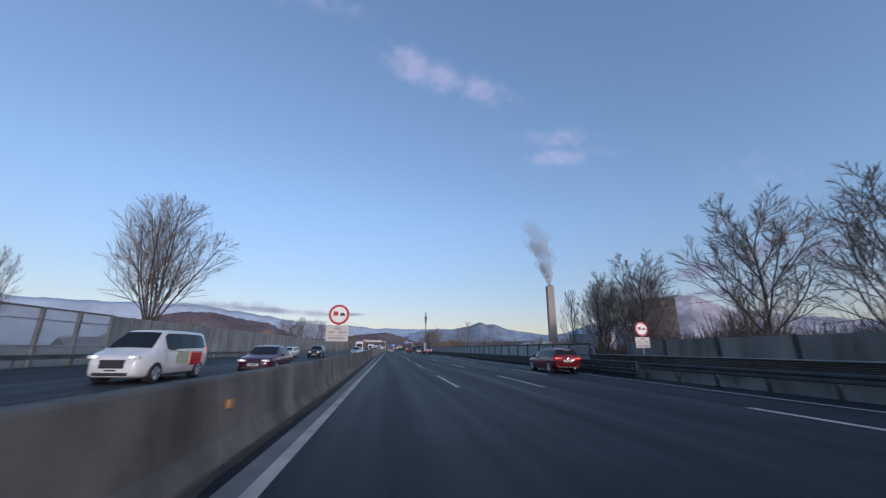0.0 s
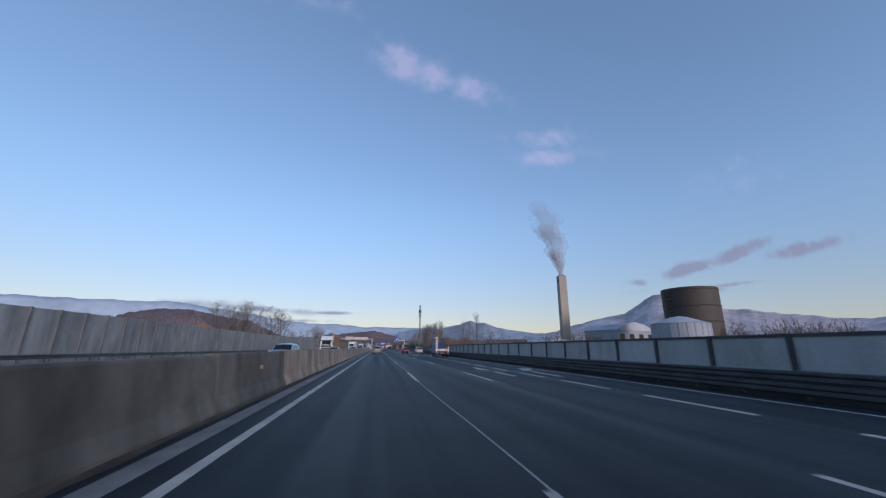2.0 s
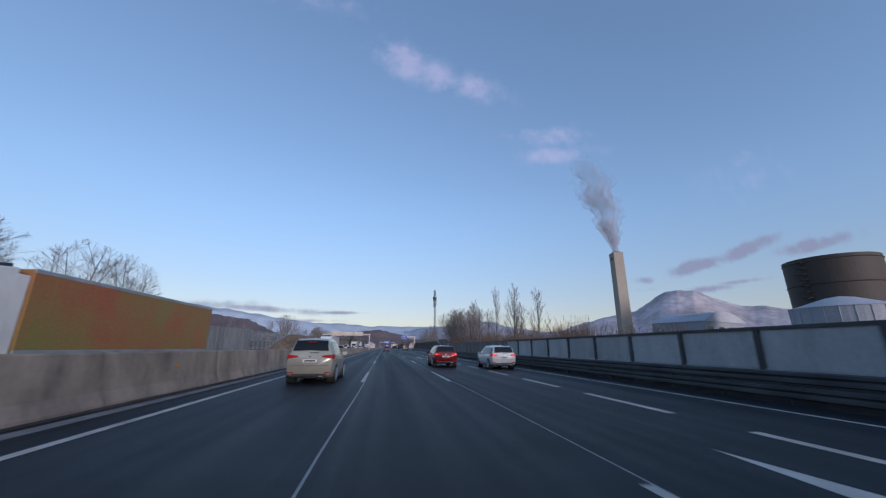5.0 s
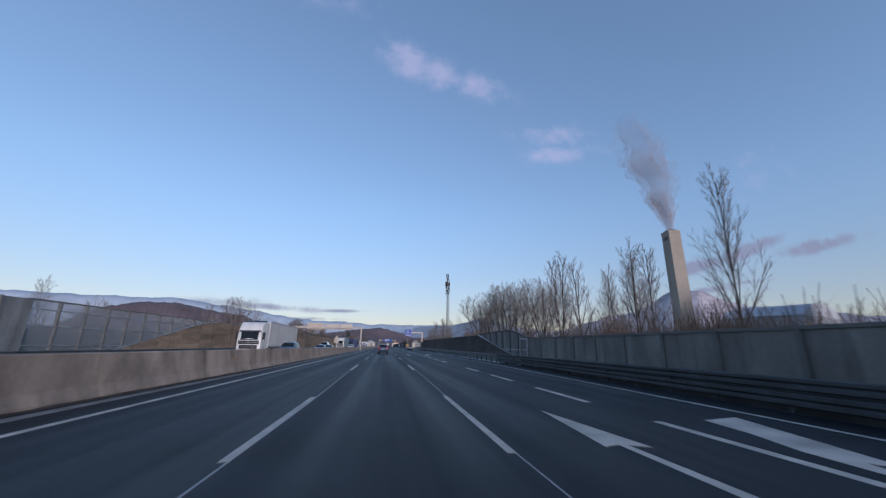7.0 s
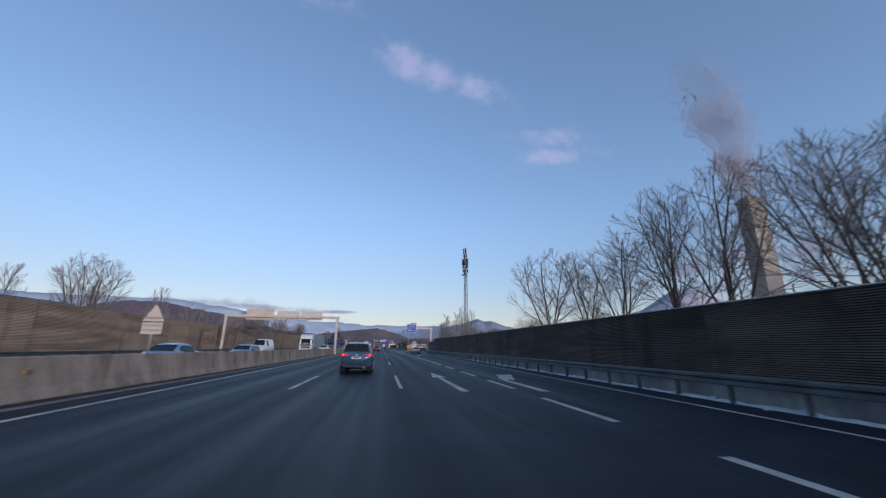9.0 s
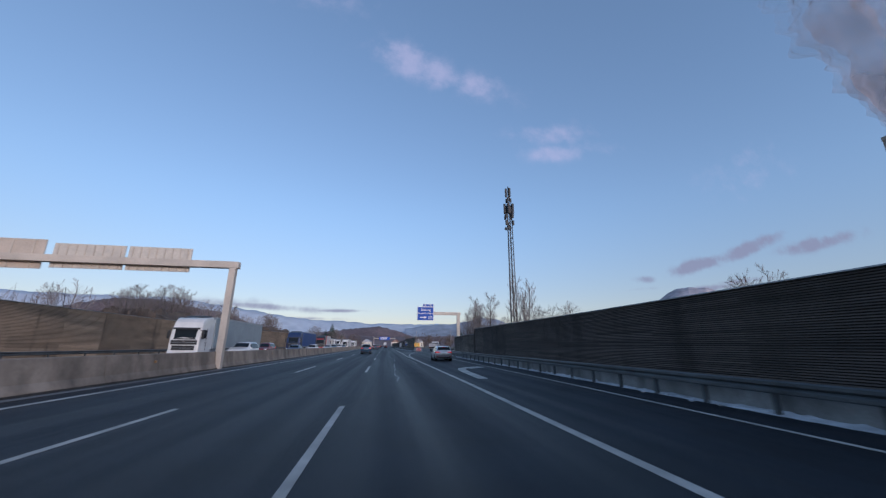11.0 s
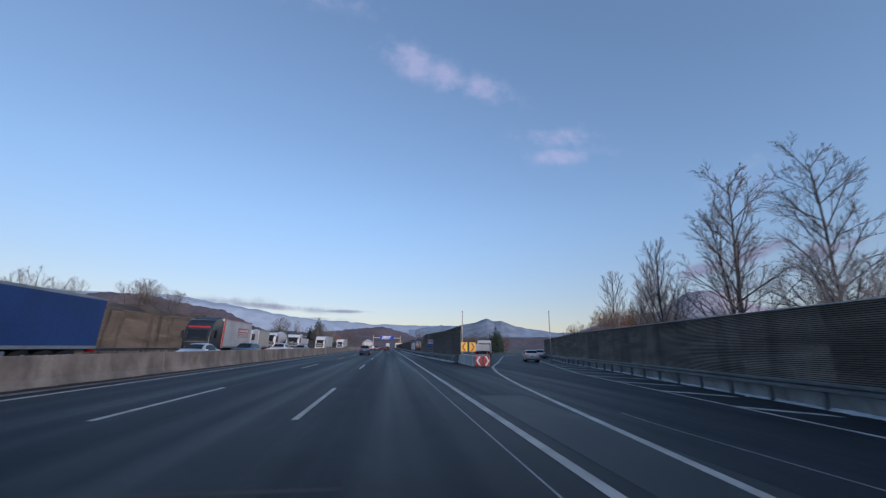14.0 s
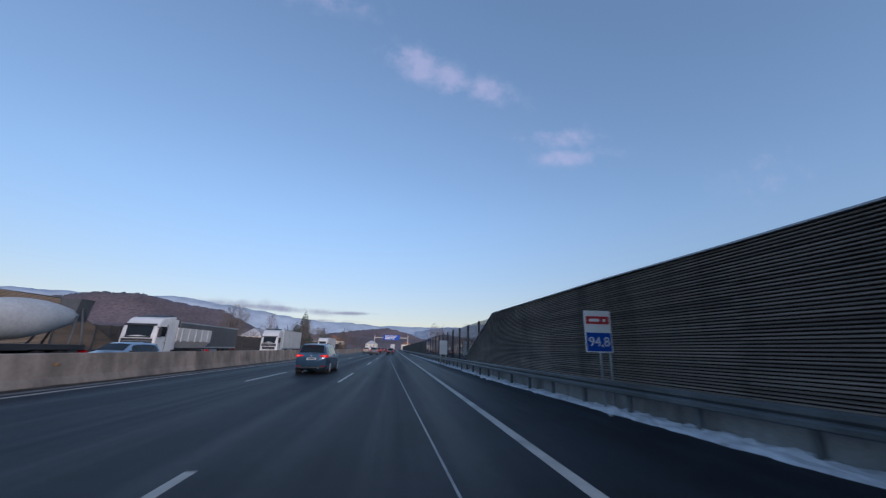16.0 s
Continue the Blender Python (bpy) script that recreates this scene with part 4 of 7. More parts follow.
# ---- hills and mountains ----
def hill(name, label, crest, material, depth, rough, seed, group="hills"):
    """A ridge whose crest runs through (x, y, z) points, falling to the plain before and behind it."""
    rng = noise.seed_set(seed)
    pts, n = [], 26
    for i in range(len(crest) - 1):
        a, b = Vector(crest[i]), Vector(crest[i + 1])
        pts += [a.lerp(b, k / n) for k in range(n)]
    pts.append(Vector(crest[-1]))
    # round the corners of the line
    for _ in range(6):
        pts = [pts[0]] + [(pts[i - 1] + pts[i] * 2 + pts[i + 1]) / 4 for i in range(1, len(pts) - 1)] + [pts[-1]]
    rows = [(-1.0, 0.0), (-0.75, 0.14), (-0.5, 0.36), (-0.28, 0.64), (-0.12, 0.88), (0.0, 1.0), (0.3, 0.75), (0.8, 0.0)]
    verts, faces = [], []
    for i, p in enumerate(pts):
        flat_way = Vector((p.x, p.y - 150, 0)).normalized()
        for k, (off, h) in enumerate(rows):
            q = p + flat_way * off * depth
            wob = noise.fractal(Vector((q.x, q.y, 0)) / (rough[1]), 0.6, 2.1, 5) * rough[0]
            verts.append((q.x, q.y, -1 + max(0, p.z * h + (wob * min(1, h * 2.5) * min(1, p.z / 60)))))
    m = len(rows)
    for i in range(len(pts) - 1):
        for k in range(m - 1):
            a = i * m + k
            faces.append((a, a + 1, a + m + 1, a + m))
    return tagged(solid(name, verts, faces, material, smooth=True), label, "hill", group, "structure")


def bearing(az, el, far):
    """A place at that bearing and height angle from the middle of the route."""
    a = radians(az)
    return (5 + far * math.sin(a), 150 + far * math.cos(a), 1.4 + far * math.tan(radians(el)))


# ridge and mountains take their pale haze from the surface colour
hill("far_ridge", "long flat distant ridge with blue haze in its colour", [bearing(a, e, 4400) for a, e in ((-60, 4.6), (-48, 4.9), (-40, 5.0), (-34, 5.4), (-27, 5.5), (-20, 4.7), (-14, 3.9), (-9, 3.5), (-4, 3.3), (2, 3.1), (8, 3.2), (14, 2.9), (24, 2.4))], M["far_ridge"], 900, (25, 500), 5)
hill("far_peaks", "distant wooded mountain with two humps", [bearing(a, e, 4000) for a, e in ((3, 2.5), (7.5, 3.1), (10, 3.3), (12.6, 3.65), (14.5, 4.2), (15.6, 3.9), (16.7, 4.05), (19, 3.3), (23, 2.6), (28, 2.2))], M["hazed_rock"], 800, (20, 600), 6)
hill("snowy_mountain", "distant broad mountain dusted with snow", [bearing(a, e, 4300) for a, e in ((26, 2.6), (30, 3.4), (33, 4.2), (35, 4.65), (37.3, 5.1), (39.4, 6.3), (41, 7.3), (42.6, 7.65), (44.3, 7.5), (45.6, 6.7), (47.2, 5.8), (49.5, 5.1), (53, 4.4), (60, 3.5), (75, 3.0))], M["hazed_snow"], 1300, (34, 900), 7)
hill("wooded_hill", "bare wooded hill in brown and violet", [(-840, 1180, 20), (-760, 1200, 62), (-715, 1215, 90), (-640, 1235, 108), (-560, 1255, 110), (-480, 1275, 92), (-400, 1290, 82), (-330, 1300, 48), (-250, 1315, 14)], M["wooded"], 300, (3, 12), 8)
hill("wooded_hill", "low wooded hill beyond the motorway", [(-300, 1900, 50), (-150, 1950, 72), (-20, 2000, 88), (70, 2050, 70), (160, 2100, 40)], M["wooded"], 300, (3, 12), 9)
hill("wooded_hill", "bare wooded slope behind the plain", [(-700, 900, 20), (-420, 1020, 32), (-200, 1150, 30), (0, 1250, 24), (160, 1200, 26), (420, 1050, 30)], M["wooded"], 200, (3, 10), 10)


# ---- bare trees ----
def twig_mesh(seed, trunk_part, counts, angles, ratios, bends, lift, thin, leaders=0, low=0.3, shape=(5.8, 4.0, 4.4)):
    """Sticks of a bare tree about 10 high: (verts, faces) of the trunk with its limbs, and of the crown."""
    rng = random.Random(seed)
    trunk, crown = ([], []), ([], [])

    def tip(store, a, b, r0):
        """A twig that runs out to a point."""
        verts, faces = store
        n = len(verts)
        d = (b - a).normalized()
        u = d.orthogonal().normalized()
        w = d.cross(u)
        verts.extend([a + u * r0, a + (w * 0.87 - u * 0.5) * r0, a - (w * 0.87 + u * 0.5) * r0, b])
        faces.extend([(n, n + 1, n + 3), (n + 1, n + 2, n + 3), (n + 2, n, n + 3)])

    def stick(store, a, b, r0, r1, sides):
        verts, faces = store
        n = len(verts)
        d = (b - a).normalized()
        u = d.orthogonal().normalized()
        w = d.cross(u)
        for p, r in ((a, r0), (b, r1)):
            for k in range(sides):
                t = 2 * math.pi * k / sides
                verts.append(p + u * math.cos(t) * r + w * math.sin(t) * r)
        for k in range(sides):
            faces.append((n + k, n + (k + 1) % sides, n + sides + (k + 1) % sides, n + sides + k))

    mid, wide_, tall_ = shape

    def reach(p, d):
        """How far a twig may run before it leaves the rounded outline of the crown."""
        o = Vector((p.x / wide_, p.y / wide_, (p.z - mid) / tall_))
        g = Vector((d.x / wide_, d.y / wide_, d.z / tall_))
        a, b, c = g.dot(g), o.dot(g), o.dot(o) - 1
        root = b * b - a * c
        return max(0.0, (-b + math.sqrt(root)) / a) if root > 0 else 0.0

    def grow(p, d, length, r, level):
        store = trunk if level < 2 else crown
        sides = (8, 6, 4, 3, 3)[level]
        parts = (6, 6, 4, 2, 1)[level]
        chain, q, r0 = [(p, d, r)], p, r
        if level == 4:
            tip(store, p, p + (d + Vector((0, 0, lift))).normalized() * length * 1.15, max(r, thin) * 0.8)
            return
        for k in range(parts):
            bend = bends[level]
            d = (d + Vector((rng.uniform(-bend, bend), rng.uniform(-bend, bend), rng.uniform(-bend, bend) * 0.5 + lift * (level > 0)))).normalized()
            e = q + d * length / parts
            r1 = max(thin, r0 * (1 - 0.75 * (k + 1) / parts) + thin)
            stick(store, q, e, r, r1, sides)
            q, r = e, r1
            chain.append((e, d.copy(), r))
        if level >= len(counts):
            return
        count = counts[level]
        spin = rng.uniform(0, 6.28)
        for c in range(count):
            t = low + (1 - low) * (c + rng.uniform(0.1, 0.9)) / count if level == 0 else 0.15 + 0.85 * (c + rng.uniform(0.1, 0.9)) / count
            f = t * parts
            i = min(parts - 1, int(f))
            (pa, da, ra), (pb, db, rb) = chain[i], chain[i + 1]
            at = pa.lerp(pb, f - i)
            axis = da.lerp(db, f - i).normalized()
            side = axis.orthogonal().normalized()
            spin += 2.4 + rng.uniform(-0.5, 0.5)
            side.rotate(Matrix.Rotation(spin, 3, axis))
            lean = radians(rng.uniform(*angles[level]))
            nd = (axis * math.cos(lean) + side * math.sin(lean)).normalized()
            size = length * ratios[level] * rng.uniform(0.75, 1.15) * (1.0 - (0.55 if level == 0 and not leaders else 0.35) * (t - low) / (1 - low))
            room = reach(at, nd)
            size = min(size, 0.25 + room * (1.0 if level else rng.uniform(0.8, 1.0)))
            grow(at, nd, size, max(thin, (ra + rb) / 2 * rng.uniform(0.42, 0.62)), level + 1)

    if leaders:
        stick(trunk, Vector((0, 0, -0.4)), Vector((0, 0, trunk_part * 10)), 0.17, 0.14, 8)
        for k in range(leaders):
            a = 6.28 * k / leaders + rng.uniform(-0.3, 0.3)
            tilt = 0.08 + (1.05 if leaders > 9 else 0.62) * ((k * 0.618) % 1.0)
            foot = Vector((0, 0, trunk_part * 10 * rng.uniform(0.7, 1.0)))
            way = Vector((math.cos(a) * tilt, math.sin(a) * tilt, 1)).normalized()
            grow(foot, way, max(3.0, reach(foot, way)) * rng.uniform(0.86, 1.0), 0.065, 1)
    else:
        grow(Vector((0, 0, -0.4)), Vector((0, 0, 1)), trunk_part * 10, 0.080, 0)
    top = max(v.z for v in crown[0])
    return [([v * (10 / top) for v in st[0]], st[1]) for st in (trunk, crown)]


TREES = {}


def tree_kind(key, label, crown_mat, *args, **more):
    trunk, crown = twig_mesh(*args, **more)
    ob = thing("tree", label, "tree", (0, -3000, -60), group="bare trees")
    solid("trunk", *trunk, M["bark"], ob)
    solid("crown", *crown, crown_mat, ob)
    TREES[key] = ob


tree_kind("round", "bare round-crowned tree with a dense fan of twigs", M["twig"], 21, 0.17, (0, 10, 8, 9), ((0, 1), (18, 42), (20, 44), (18, 46)), (1, 0.44, 0.56, 0.58), (0.03, 0.10, 0.14, 0.16, 0.1), 0.03, 0.0065, leaders=9, shape=(5.8, 4.7, 4.4))
tree_kind("oak", "bare spreading deciduous tree with crooked limbs", M["twig"], 22, 0.80, (15, 7, 7, 8), ((32, 58), (24, 44), (22, 44), (20, 46)), (0.60, 0.52, 0.58, 0.62), (0.08, 0.15, 0.16, 0.18, 0.1), 0.04, 0.0095, low=0.20, shape=(6.0, 4.3, 4.2))
tree_kind("slim", "slim bare upright tree with fine ascending twigs", M["twig_frost"], 23, 0.95, (16, 6, 5, 5), ((18, 32), (16, 32), (16, 34), (16, 36)), (0.48, 0.50, 0.58, 0.62), (0.04, 0.06, 0.09, 0.12, 0.1), 0.06, 0.006, low=0.10, shape=(5.3, 2.0, 4.9))
tree_kind("birch", "tall bare birch with thin twigs", M["twig"], 24, 0.96, (24, 6, 6, 6), ((28, 48), (20, 40), (20, 42), (18, 42)), (0.34, 0.52, 0.58, 0.62), (0.05, 0.09, 0.12, 0.15, 0.1), 0.02, 0.0052, low=0.14, shape=(5.6, 2.4, 4.6))
tree_kind("broad", "bare many-limbed deciduous tree", M["twig"], 25, 0.14, (0, 9, 7, 8), ((0, 1), (20, 40), (20, 40), (18, 42)), (1, 0.46, 0.58, 0.62), (0.05, 0.09, 0.12, 0.15, 0.1), 0.03, 0.0085, leaders=7, shape=(6.0, 3.5, 4.2))
tree_kind("bushy", "bare many-stemmed shrub tree", M["twig_frost"], 26, 0.05, (0, 8, 6, 6), ((0, 1), (18, 38), (20, 42), (20, 46)), (1, 0.42, 0.58, 0.62), (0.05, 0.09, 0.13, 0.16, 0.1), 0.03, 0.011, leaders=8, shape=(5.0, 3.6, 5.1))

tree_kind("fork", "bare tree with a dark forked trunk and fine outer twigs", M["twig"], 41, 0.20, (0, 9, 8, 8), ((0, 1), (26, 50), (26, 50), (22, 50)), (1, 0.46, 0.52, 0.60), (0.05, 0.12, 0.17, 0.18, 0.1), 0.05, 0.0068, leaders=5, shape=(6.0, 3.9, 4.2))
tree_kind("lean", "bare tree with crooked dark limbs and fine twigs", M["twig"], 47, 0.22, (0, 9, 8, 8), ((0, 1), (28, 52), (26, 52), (22, 50)), (1, 0.48, 0.52, 0.60), (0.05, 0.15, 0.19, 0.18, 0.1), 0.06, 0.0068, leaders=4, shape=(6.1, 3.5, 4.1))
tree_kind("wispy", "tall thin bare tree with sparse upright twigs", M["twig_frost"], 43, 0.96, (17, 6, 6, 5), ((20, 36), (18, 34), (18, 36), (16, 36)), (0.42, 0.46, 0.55, 0.6), (0.04, 0.07, 0.10, 0.12, 0.1), 0.05, 0.0042, low=0.14, shape=(5.5, 1.9, 4.7))


def plant(key, x, y, height, turn, wide=1.0, z=-0.25, label=""):
    s = height / 10.0
    ob = copy_thing(TREES[key], pose(x, y, z, 0, 0, turn))
    ob.matrix_basis = pose(x, y, z, 0, 0, turn) @ Matrix.Diagonal((s * wide, s * wide, s, 1))
    if label:
        ob["label"] = label
    return ob


# beside the start: a big round-crowned tree, and a dark clump by the slip road
plant("round", -27.8, 47, 21.0, 20, 0.95, label="large round-crowned bare tree behind the grey noise wall")
plant("slim", -34, 30, 11, 50, 1.1), plant("slim", -32, 33, 10, 10), plant("bushy", -28, 56, 6.5, 110, 1.3), plant("slim", -36, 36, 10, 80)
plant("oak", 32.6, 24.5, 17.0, 60, 1.0, label="large crooked bare tree beside the slip road")
for x, y, h, k in ((33, 17, 15, "oak"), (40, 49, 13.5, "broad"), (38, 57, 16, "slim"), (26, 45, 10.0, "slim"), (28, 41.5, 11.0, "slim"), (30.5, 44.5, 11.5, "broad"), (35, 27, 9, "bushy"), (39, 45, 9, "bushy"), (29.5, 36.5, 14.0, "oak"), (34, 43, 11.5, "slim"), (34, 52, 12.5, "slim"), (31.5, 40, 10.5, "oak")):
    plant(k, x, y, h, (x * 37 + y * 11) % 360, 1.05)
# clump at the bend of the other carriageway
for x, y, h, k in ((-35.5, 156, 14.6, "fork"), (-40, 152, 13.4, "fork"), (-31, 164, 14.0, "fork"), (-28, 168, 13.2, "lean"), (-38, 160, 13.9, "oak"), (-45, 150, 11.0, "slim"), (-33, 158, 9, "bushy")):
    plant(k, x, y, h, (x * 41 + y * 7) % 360, 1.0)
# behind the brown wall
for x, y, h, k in ((-32, 263, 14.0, "broad"), (-36, 257, 11, "slim"), (-32, 279, 11.8, "slim"), (-32, 292, 10.5, "bushy"), (-29, 303, 9.5, "bushy"), (-28, 312, 9.5, "broad"), (-31, 320, 11.5, "broad"), (-32, 330, 13.0, "broad"), (-33, 338, 13.5, "oak"), (-32, 346, 12.0, "bushy"), (-32, 353, 12.5, "oak"), (-33, 361, 11.5, "bushy"), (-32, 370, 10.5, "bushy"), (-34, 378, 10.5, "slim"), (-32, 389, 12.5, "round"), (-33, 399, 12.0, "broad"), (-30, 465, 12.0, "broad"), (-26, 520, 13.0, "broad"), (-34, 505, 13.5, "slim"), (-22, 532, 11.0, "bushy"), (-33, 470, 9, "bushy"), (-27, 240, 7.5, "slim"), (-29, 190, 7.5, "slim"), (-29.5, 206, 8.6, "wispy"), (-31, 215, 7.6, "bushy"), (-27, 178, 7.0, "slim")):
    plant(k, x, y, h, (x * 29 + y * 13) % 360, 1.0)
# the row above the grey and dark walls
for x, y, h, k in ((29.5, 255, 15.5, "fork"), (28.0, 243, 12.0, "lean"), (27, 236, 12.5, "lean"), (28, 231, 14.0, "fork"), (27.5, 226.5, 13.5, "lean"), (30, 222, 14.0, "fork"), (26.5, 219, 12.0, "lean"), (28.5, 213.5, 11.0, "lean"), (26.4, 208.5, 11.3, "fork"), (42, 216, 15.5, "wispy"), (46, 224, 15.5, "wispy"), (48, 215, 19.0, "wispy"), (27.5, 205.5, 13.5, "wispy"), (22.6, 185, 9.5, "wispy"), (26, 189, 9.5, "wispy"), (23.2, 193, 10.0, "wispy"), (24.8, 200, 12.5, "wispy"), (24.5, 216, 9.0, "wispy"), (22.0, 164.0, 10.5, "wispy"), (34, 204, 6.5, "bushy"), (31, 210, 6.5, "bushy"), (29, 262, 7.0, "bushy")):
    plant(k, x, y, h, (x * 31 + y * 17) % 360, 1.0)
plant("wispy", 24.5, 179.3, 12.6, 88, 0.72, label="tall thin bare tree behind the grey noise wall")
# past the mast
for x, y, h, k in ((23.6, 312, 8.6, "slim"), (24.9, 315.5, 9.2, "slim"), (29.2, 308.6, 13.4, "wispy"), (31.8, 311.0, 13.0, "wispy"), (30.6, 309.6, 11.0, "wispy"), (29.2, 339.4, 13.8, "birch"), (32.6, 337, 14.6, "birch"), (31.0, 341, 12.0, "wispy"), (29.0, 299, 7.2, "lean"), (28.0, 291, 6.6, "lean"), (35.5, 334, 8.5, "slim"), (30.6, 335.5, 7.5, "bushy"), (28.0, 325, 5.6, "bushy"), (29.5, 320, 5.8, "bushy"), (36.5, 338, 6.5, "bushy"), (29.6, 345.5, 10.5, "slim"), (31.2, 347, 8.0, "bushy"), (33, 352, 8.5, "slim"), (36, 361, 11.5, "slim"), (39.5, 359, 12.5, "slim"), (42, 372, 7.0, "bushy"), (46, 382, 7.0, "broad"), (40, 280, 9.0, "bushy")):
    plant(k, x, y, h, (x * 23 + y * 19) % 360, 1.0)
for x, y, h, k in ((57, 394, 10.5, "broad"), (62, 404, 12.5, "bushy"), (53, 402, 8.5, "bushy"), (71, 416, 13.5, "broad"), (61, 391, 10.5, "bushy"), (79, 424, 13.0, "bushy"), (66, 398, 12.0, "bushy"), (70, 404, 12.5, "round"), (76, 408, 12.5, "bushy"), (65, 386, 9.5, "bushy")):
    ob = plant(k, x, y, h, x * 9, 1.1, label="small tree with dry russet leaves beyond the exit")
    for child in ob.children:
        if child.name.startswith("crown"):
            child.data = child.data.copy()
            child.data.materials.clear()
            child.data.materials.append(M["russet"])
for template in TREES.values():
    for o in (*template.children, template):
        bpy.data.objects.remove(o)
# distant rows of trees and scrub, uncountable
for name, spots in (("far_wood", [(-60 + 3.1 * i, 560 + 18 * math.sin(i * 1.7) + i * 2, 9 + 4 * math.sin(i * 2.3)) for i in range(17)]), ("far_wood", [(22 + 3.4 * i, 470 + 14 * math.sin(i * 1.3) + i * 5, 9 + 3.5 * math.sin(i * 3.1)) for i in range(22)]), ("far_wood", [(60 + 5.5 * i, 300 + 16 * math.sin(i * 1.9) - i * 2, 10 + 3 * math.sin(i * 2.7)) for i in range(16)]), ("far_wood", [(196 + 4.2 * i, 214 + 7 * math.sin(i * 1.9) - 2.0 * i, 16 + 3 * math.sin(i * 2.7)) for i in range(12)]), ("far_wood", [(31 + 3.6 * (i % 5), 181 + 4.3 * i + 3 * math.sin(i * 2.1), 5.6 + 1.6 * math.sin(i * 1.7)) for i in range(8, 27)]), ("far_wood", [(112 + 4.6 * i, 262 + 8 * math.sin(i * 1.3), 11 + 2.5 * math.sin(i * 2.3)) for i in range(9)]), ("far_wood", [(-45 - 5 * i, 330 + 40 * math.sin(i * 0.9), 8 + 3 * math.sin(i * 2.1)) for i in range(14)])):
    rng = random.Random(len(spots))
    verts, faces = [], []
    src = twig_mesh(31, 0.05, (0, 5, 3), ((0, 1), (20, 45), (25, 50)), (1, 0.46, 0.6), (0.05, 0.14, 0.25, 0.3, 0.3), 0.03, 0.02, leaders=7)
    for x, y, h in spots:
        s, c = math.sin(x * 5), math.cos(x * 5)
        for sv, sf in src:
            n = len(verts)
            k = h / 10
            verts += [(x + k * 1.2 * (v.x * c - v.y * s), y + k * 1.2 * (v.x * s + v.y * c), k * v.z - 0.3) for v in sv]
            faces += [tuple(n + i for i in p) for p in sf]
    tagged(solid(name, verts, faces, M["scrub"]), "distant belt of bare brown trees and scrub", "woods", kind="stuff")


def scrub_bank(spots, seed, label="tangled brown undergrowth behind the noise wall"):
    """Fuzzy thickets of thin stems; spots: x, y, half width, height."""
    rng = random.Random(seed)
    verts, faces = [], []
    for x, y, w, h in spots:
        for _ in range(int(95 * w)):
            a, q = rng.uniform(0, 6.28), rng.random() ** 0.6 * w
            p = Vector((x + q * math.cos(a), y + q * math.sin(a), -0.3))
            tall = h * (1 - 0.55 * (q / w) ** 2) * rng.uniform(0.45, 1.05)
            lean = Vector((rng.uniform(-0.35, 0.35), rng.uniform(-0.35, 0.35), 1))
            e = p + lean * tall
            for c in range(3):
                b0 = p.lerp(e, (0.0, 0.35, 0.6)[c])
                e0 = e if c == 0 else b0 + Vector((rng.uniform(-1, 1), rng.uniform(-1, 1), rng.uniform(0.5, 1.2))) * tall * 0.30
                t = 0.026 if c == 0 else 0.018
                n = len(verts)
                if c:
                    verts += [b0 + Vector((t, 0, 0)), b0 + Vector((-t * 0.5, t * 0.87, 0)), b0 + Vector((-t * 0.5, -t * 0.87, 0)), e0]
                    faces += [(n, n + 1, n + 3), (n + 1, n + 2, n + 3), (n + 2, n, n + 3)]
                    continue
                for p_, r_ in ((b0, t), (e0, t * 0.5)):
                    verts += [p_ + Vector((r_, 0, 0)), p_ + Vector((-r_ * 0.5, r_ * 0.87, 0)), p_ + Vector((-r_ * 0.5, -r_ * 0.87, 0))]
                faces += [(n, n + 1, n + 4, n + 3), (n + 1, n + 2, n + 5, n + 4), (n + 2, n, n + 3, n + 5)]
    tagged(solid("undergrowth", verts, faces, M["scrub"]), label, "undergrowth", kind="stuff")


scrub_bank([(-36 + 2.3 * i, 153 + 3.4 * (i % 5) + i, 3.2, 6.5) for i in range(5)] + [(-43, 150, 3, 5), (-29, 168, 3, 5.5)], 1)
scrub_bank([(-26.5 - 1.5 * (i % 3), 290 + 6.5 * i, 3.4, 6.6 + 0.8 * math.sin(i * 2.1)) for i in range(17)], 2)
scrub_bank([(36 + 2.5 * (i % 3), 20 + 5.5 * i, 3.0, 4.2 + 0.8 * math.sin(i * 1.7)) for i in range(10)] + [(25.5 + 2.2 * (i % 3), 9 + 3.4 * i, 2.8, 5.0 + 0.7 * math.sin(i * 1.9)) for i in range(9)], 3, "tangled dark undergrowth beside the slip road")
scrub_bank([(22.6 + 1.7 * (i % 3) + 0.12 * i, 180 + 4.6 * i, 2.6, 4.1 + 0.7 * math.sin(i * 1.3)) for i in range(19)] + [(21.4 + 1.7 * (i % 3), 146 + 4.6 * i, 2.6, 4.4 + 0.5 * math.sin(i * 1.7)) for i in range(8)] + [(29 + 3.1 * (i % 3), 160 + 4.2 * i, 3.0, 4.9 + 0.7 * math.sin(i * 2.3)) for i in range(12)], 4, "tangled brown undergrowth below the row of trees")
scrub_bank([(-26.2 - 1.3 * (i % 2), 194 + 3.6 * i, 2.3, 4.7 + 0.8 * math.sin(i * 2.1)) for i in range(11)], 6, "tangled grey-brown undergrowth behind the acrylic wall")
scrub_bank([(27 + 1.2 * (i % 3) + 1.3 * max(0, i - 4), 300 + 6.0 * i, 2.4, 3.5 + 0.4 * math.sin(i * 1.9)) for i in range(10)], 5, "tangled brown undergrowth behind the exit wall")


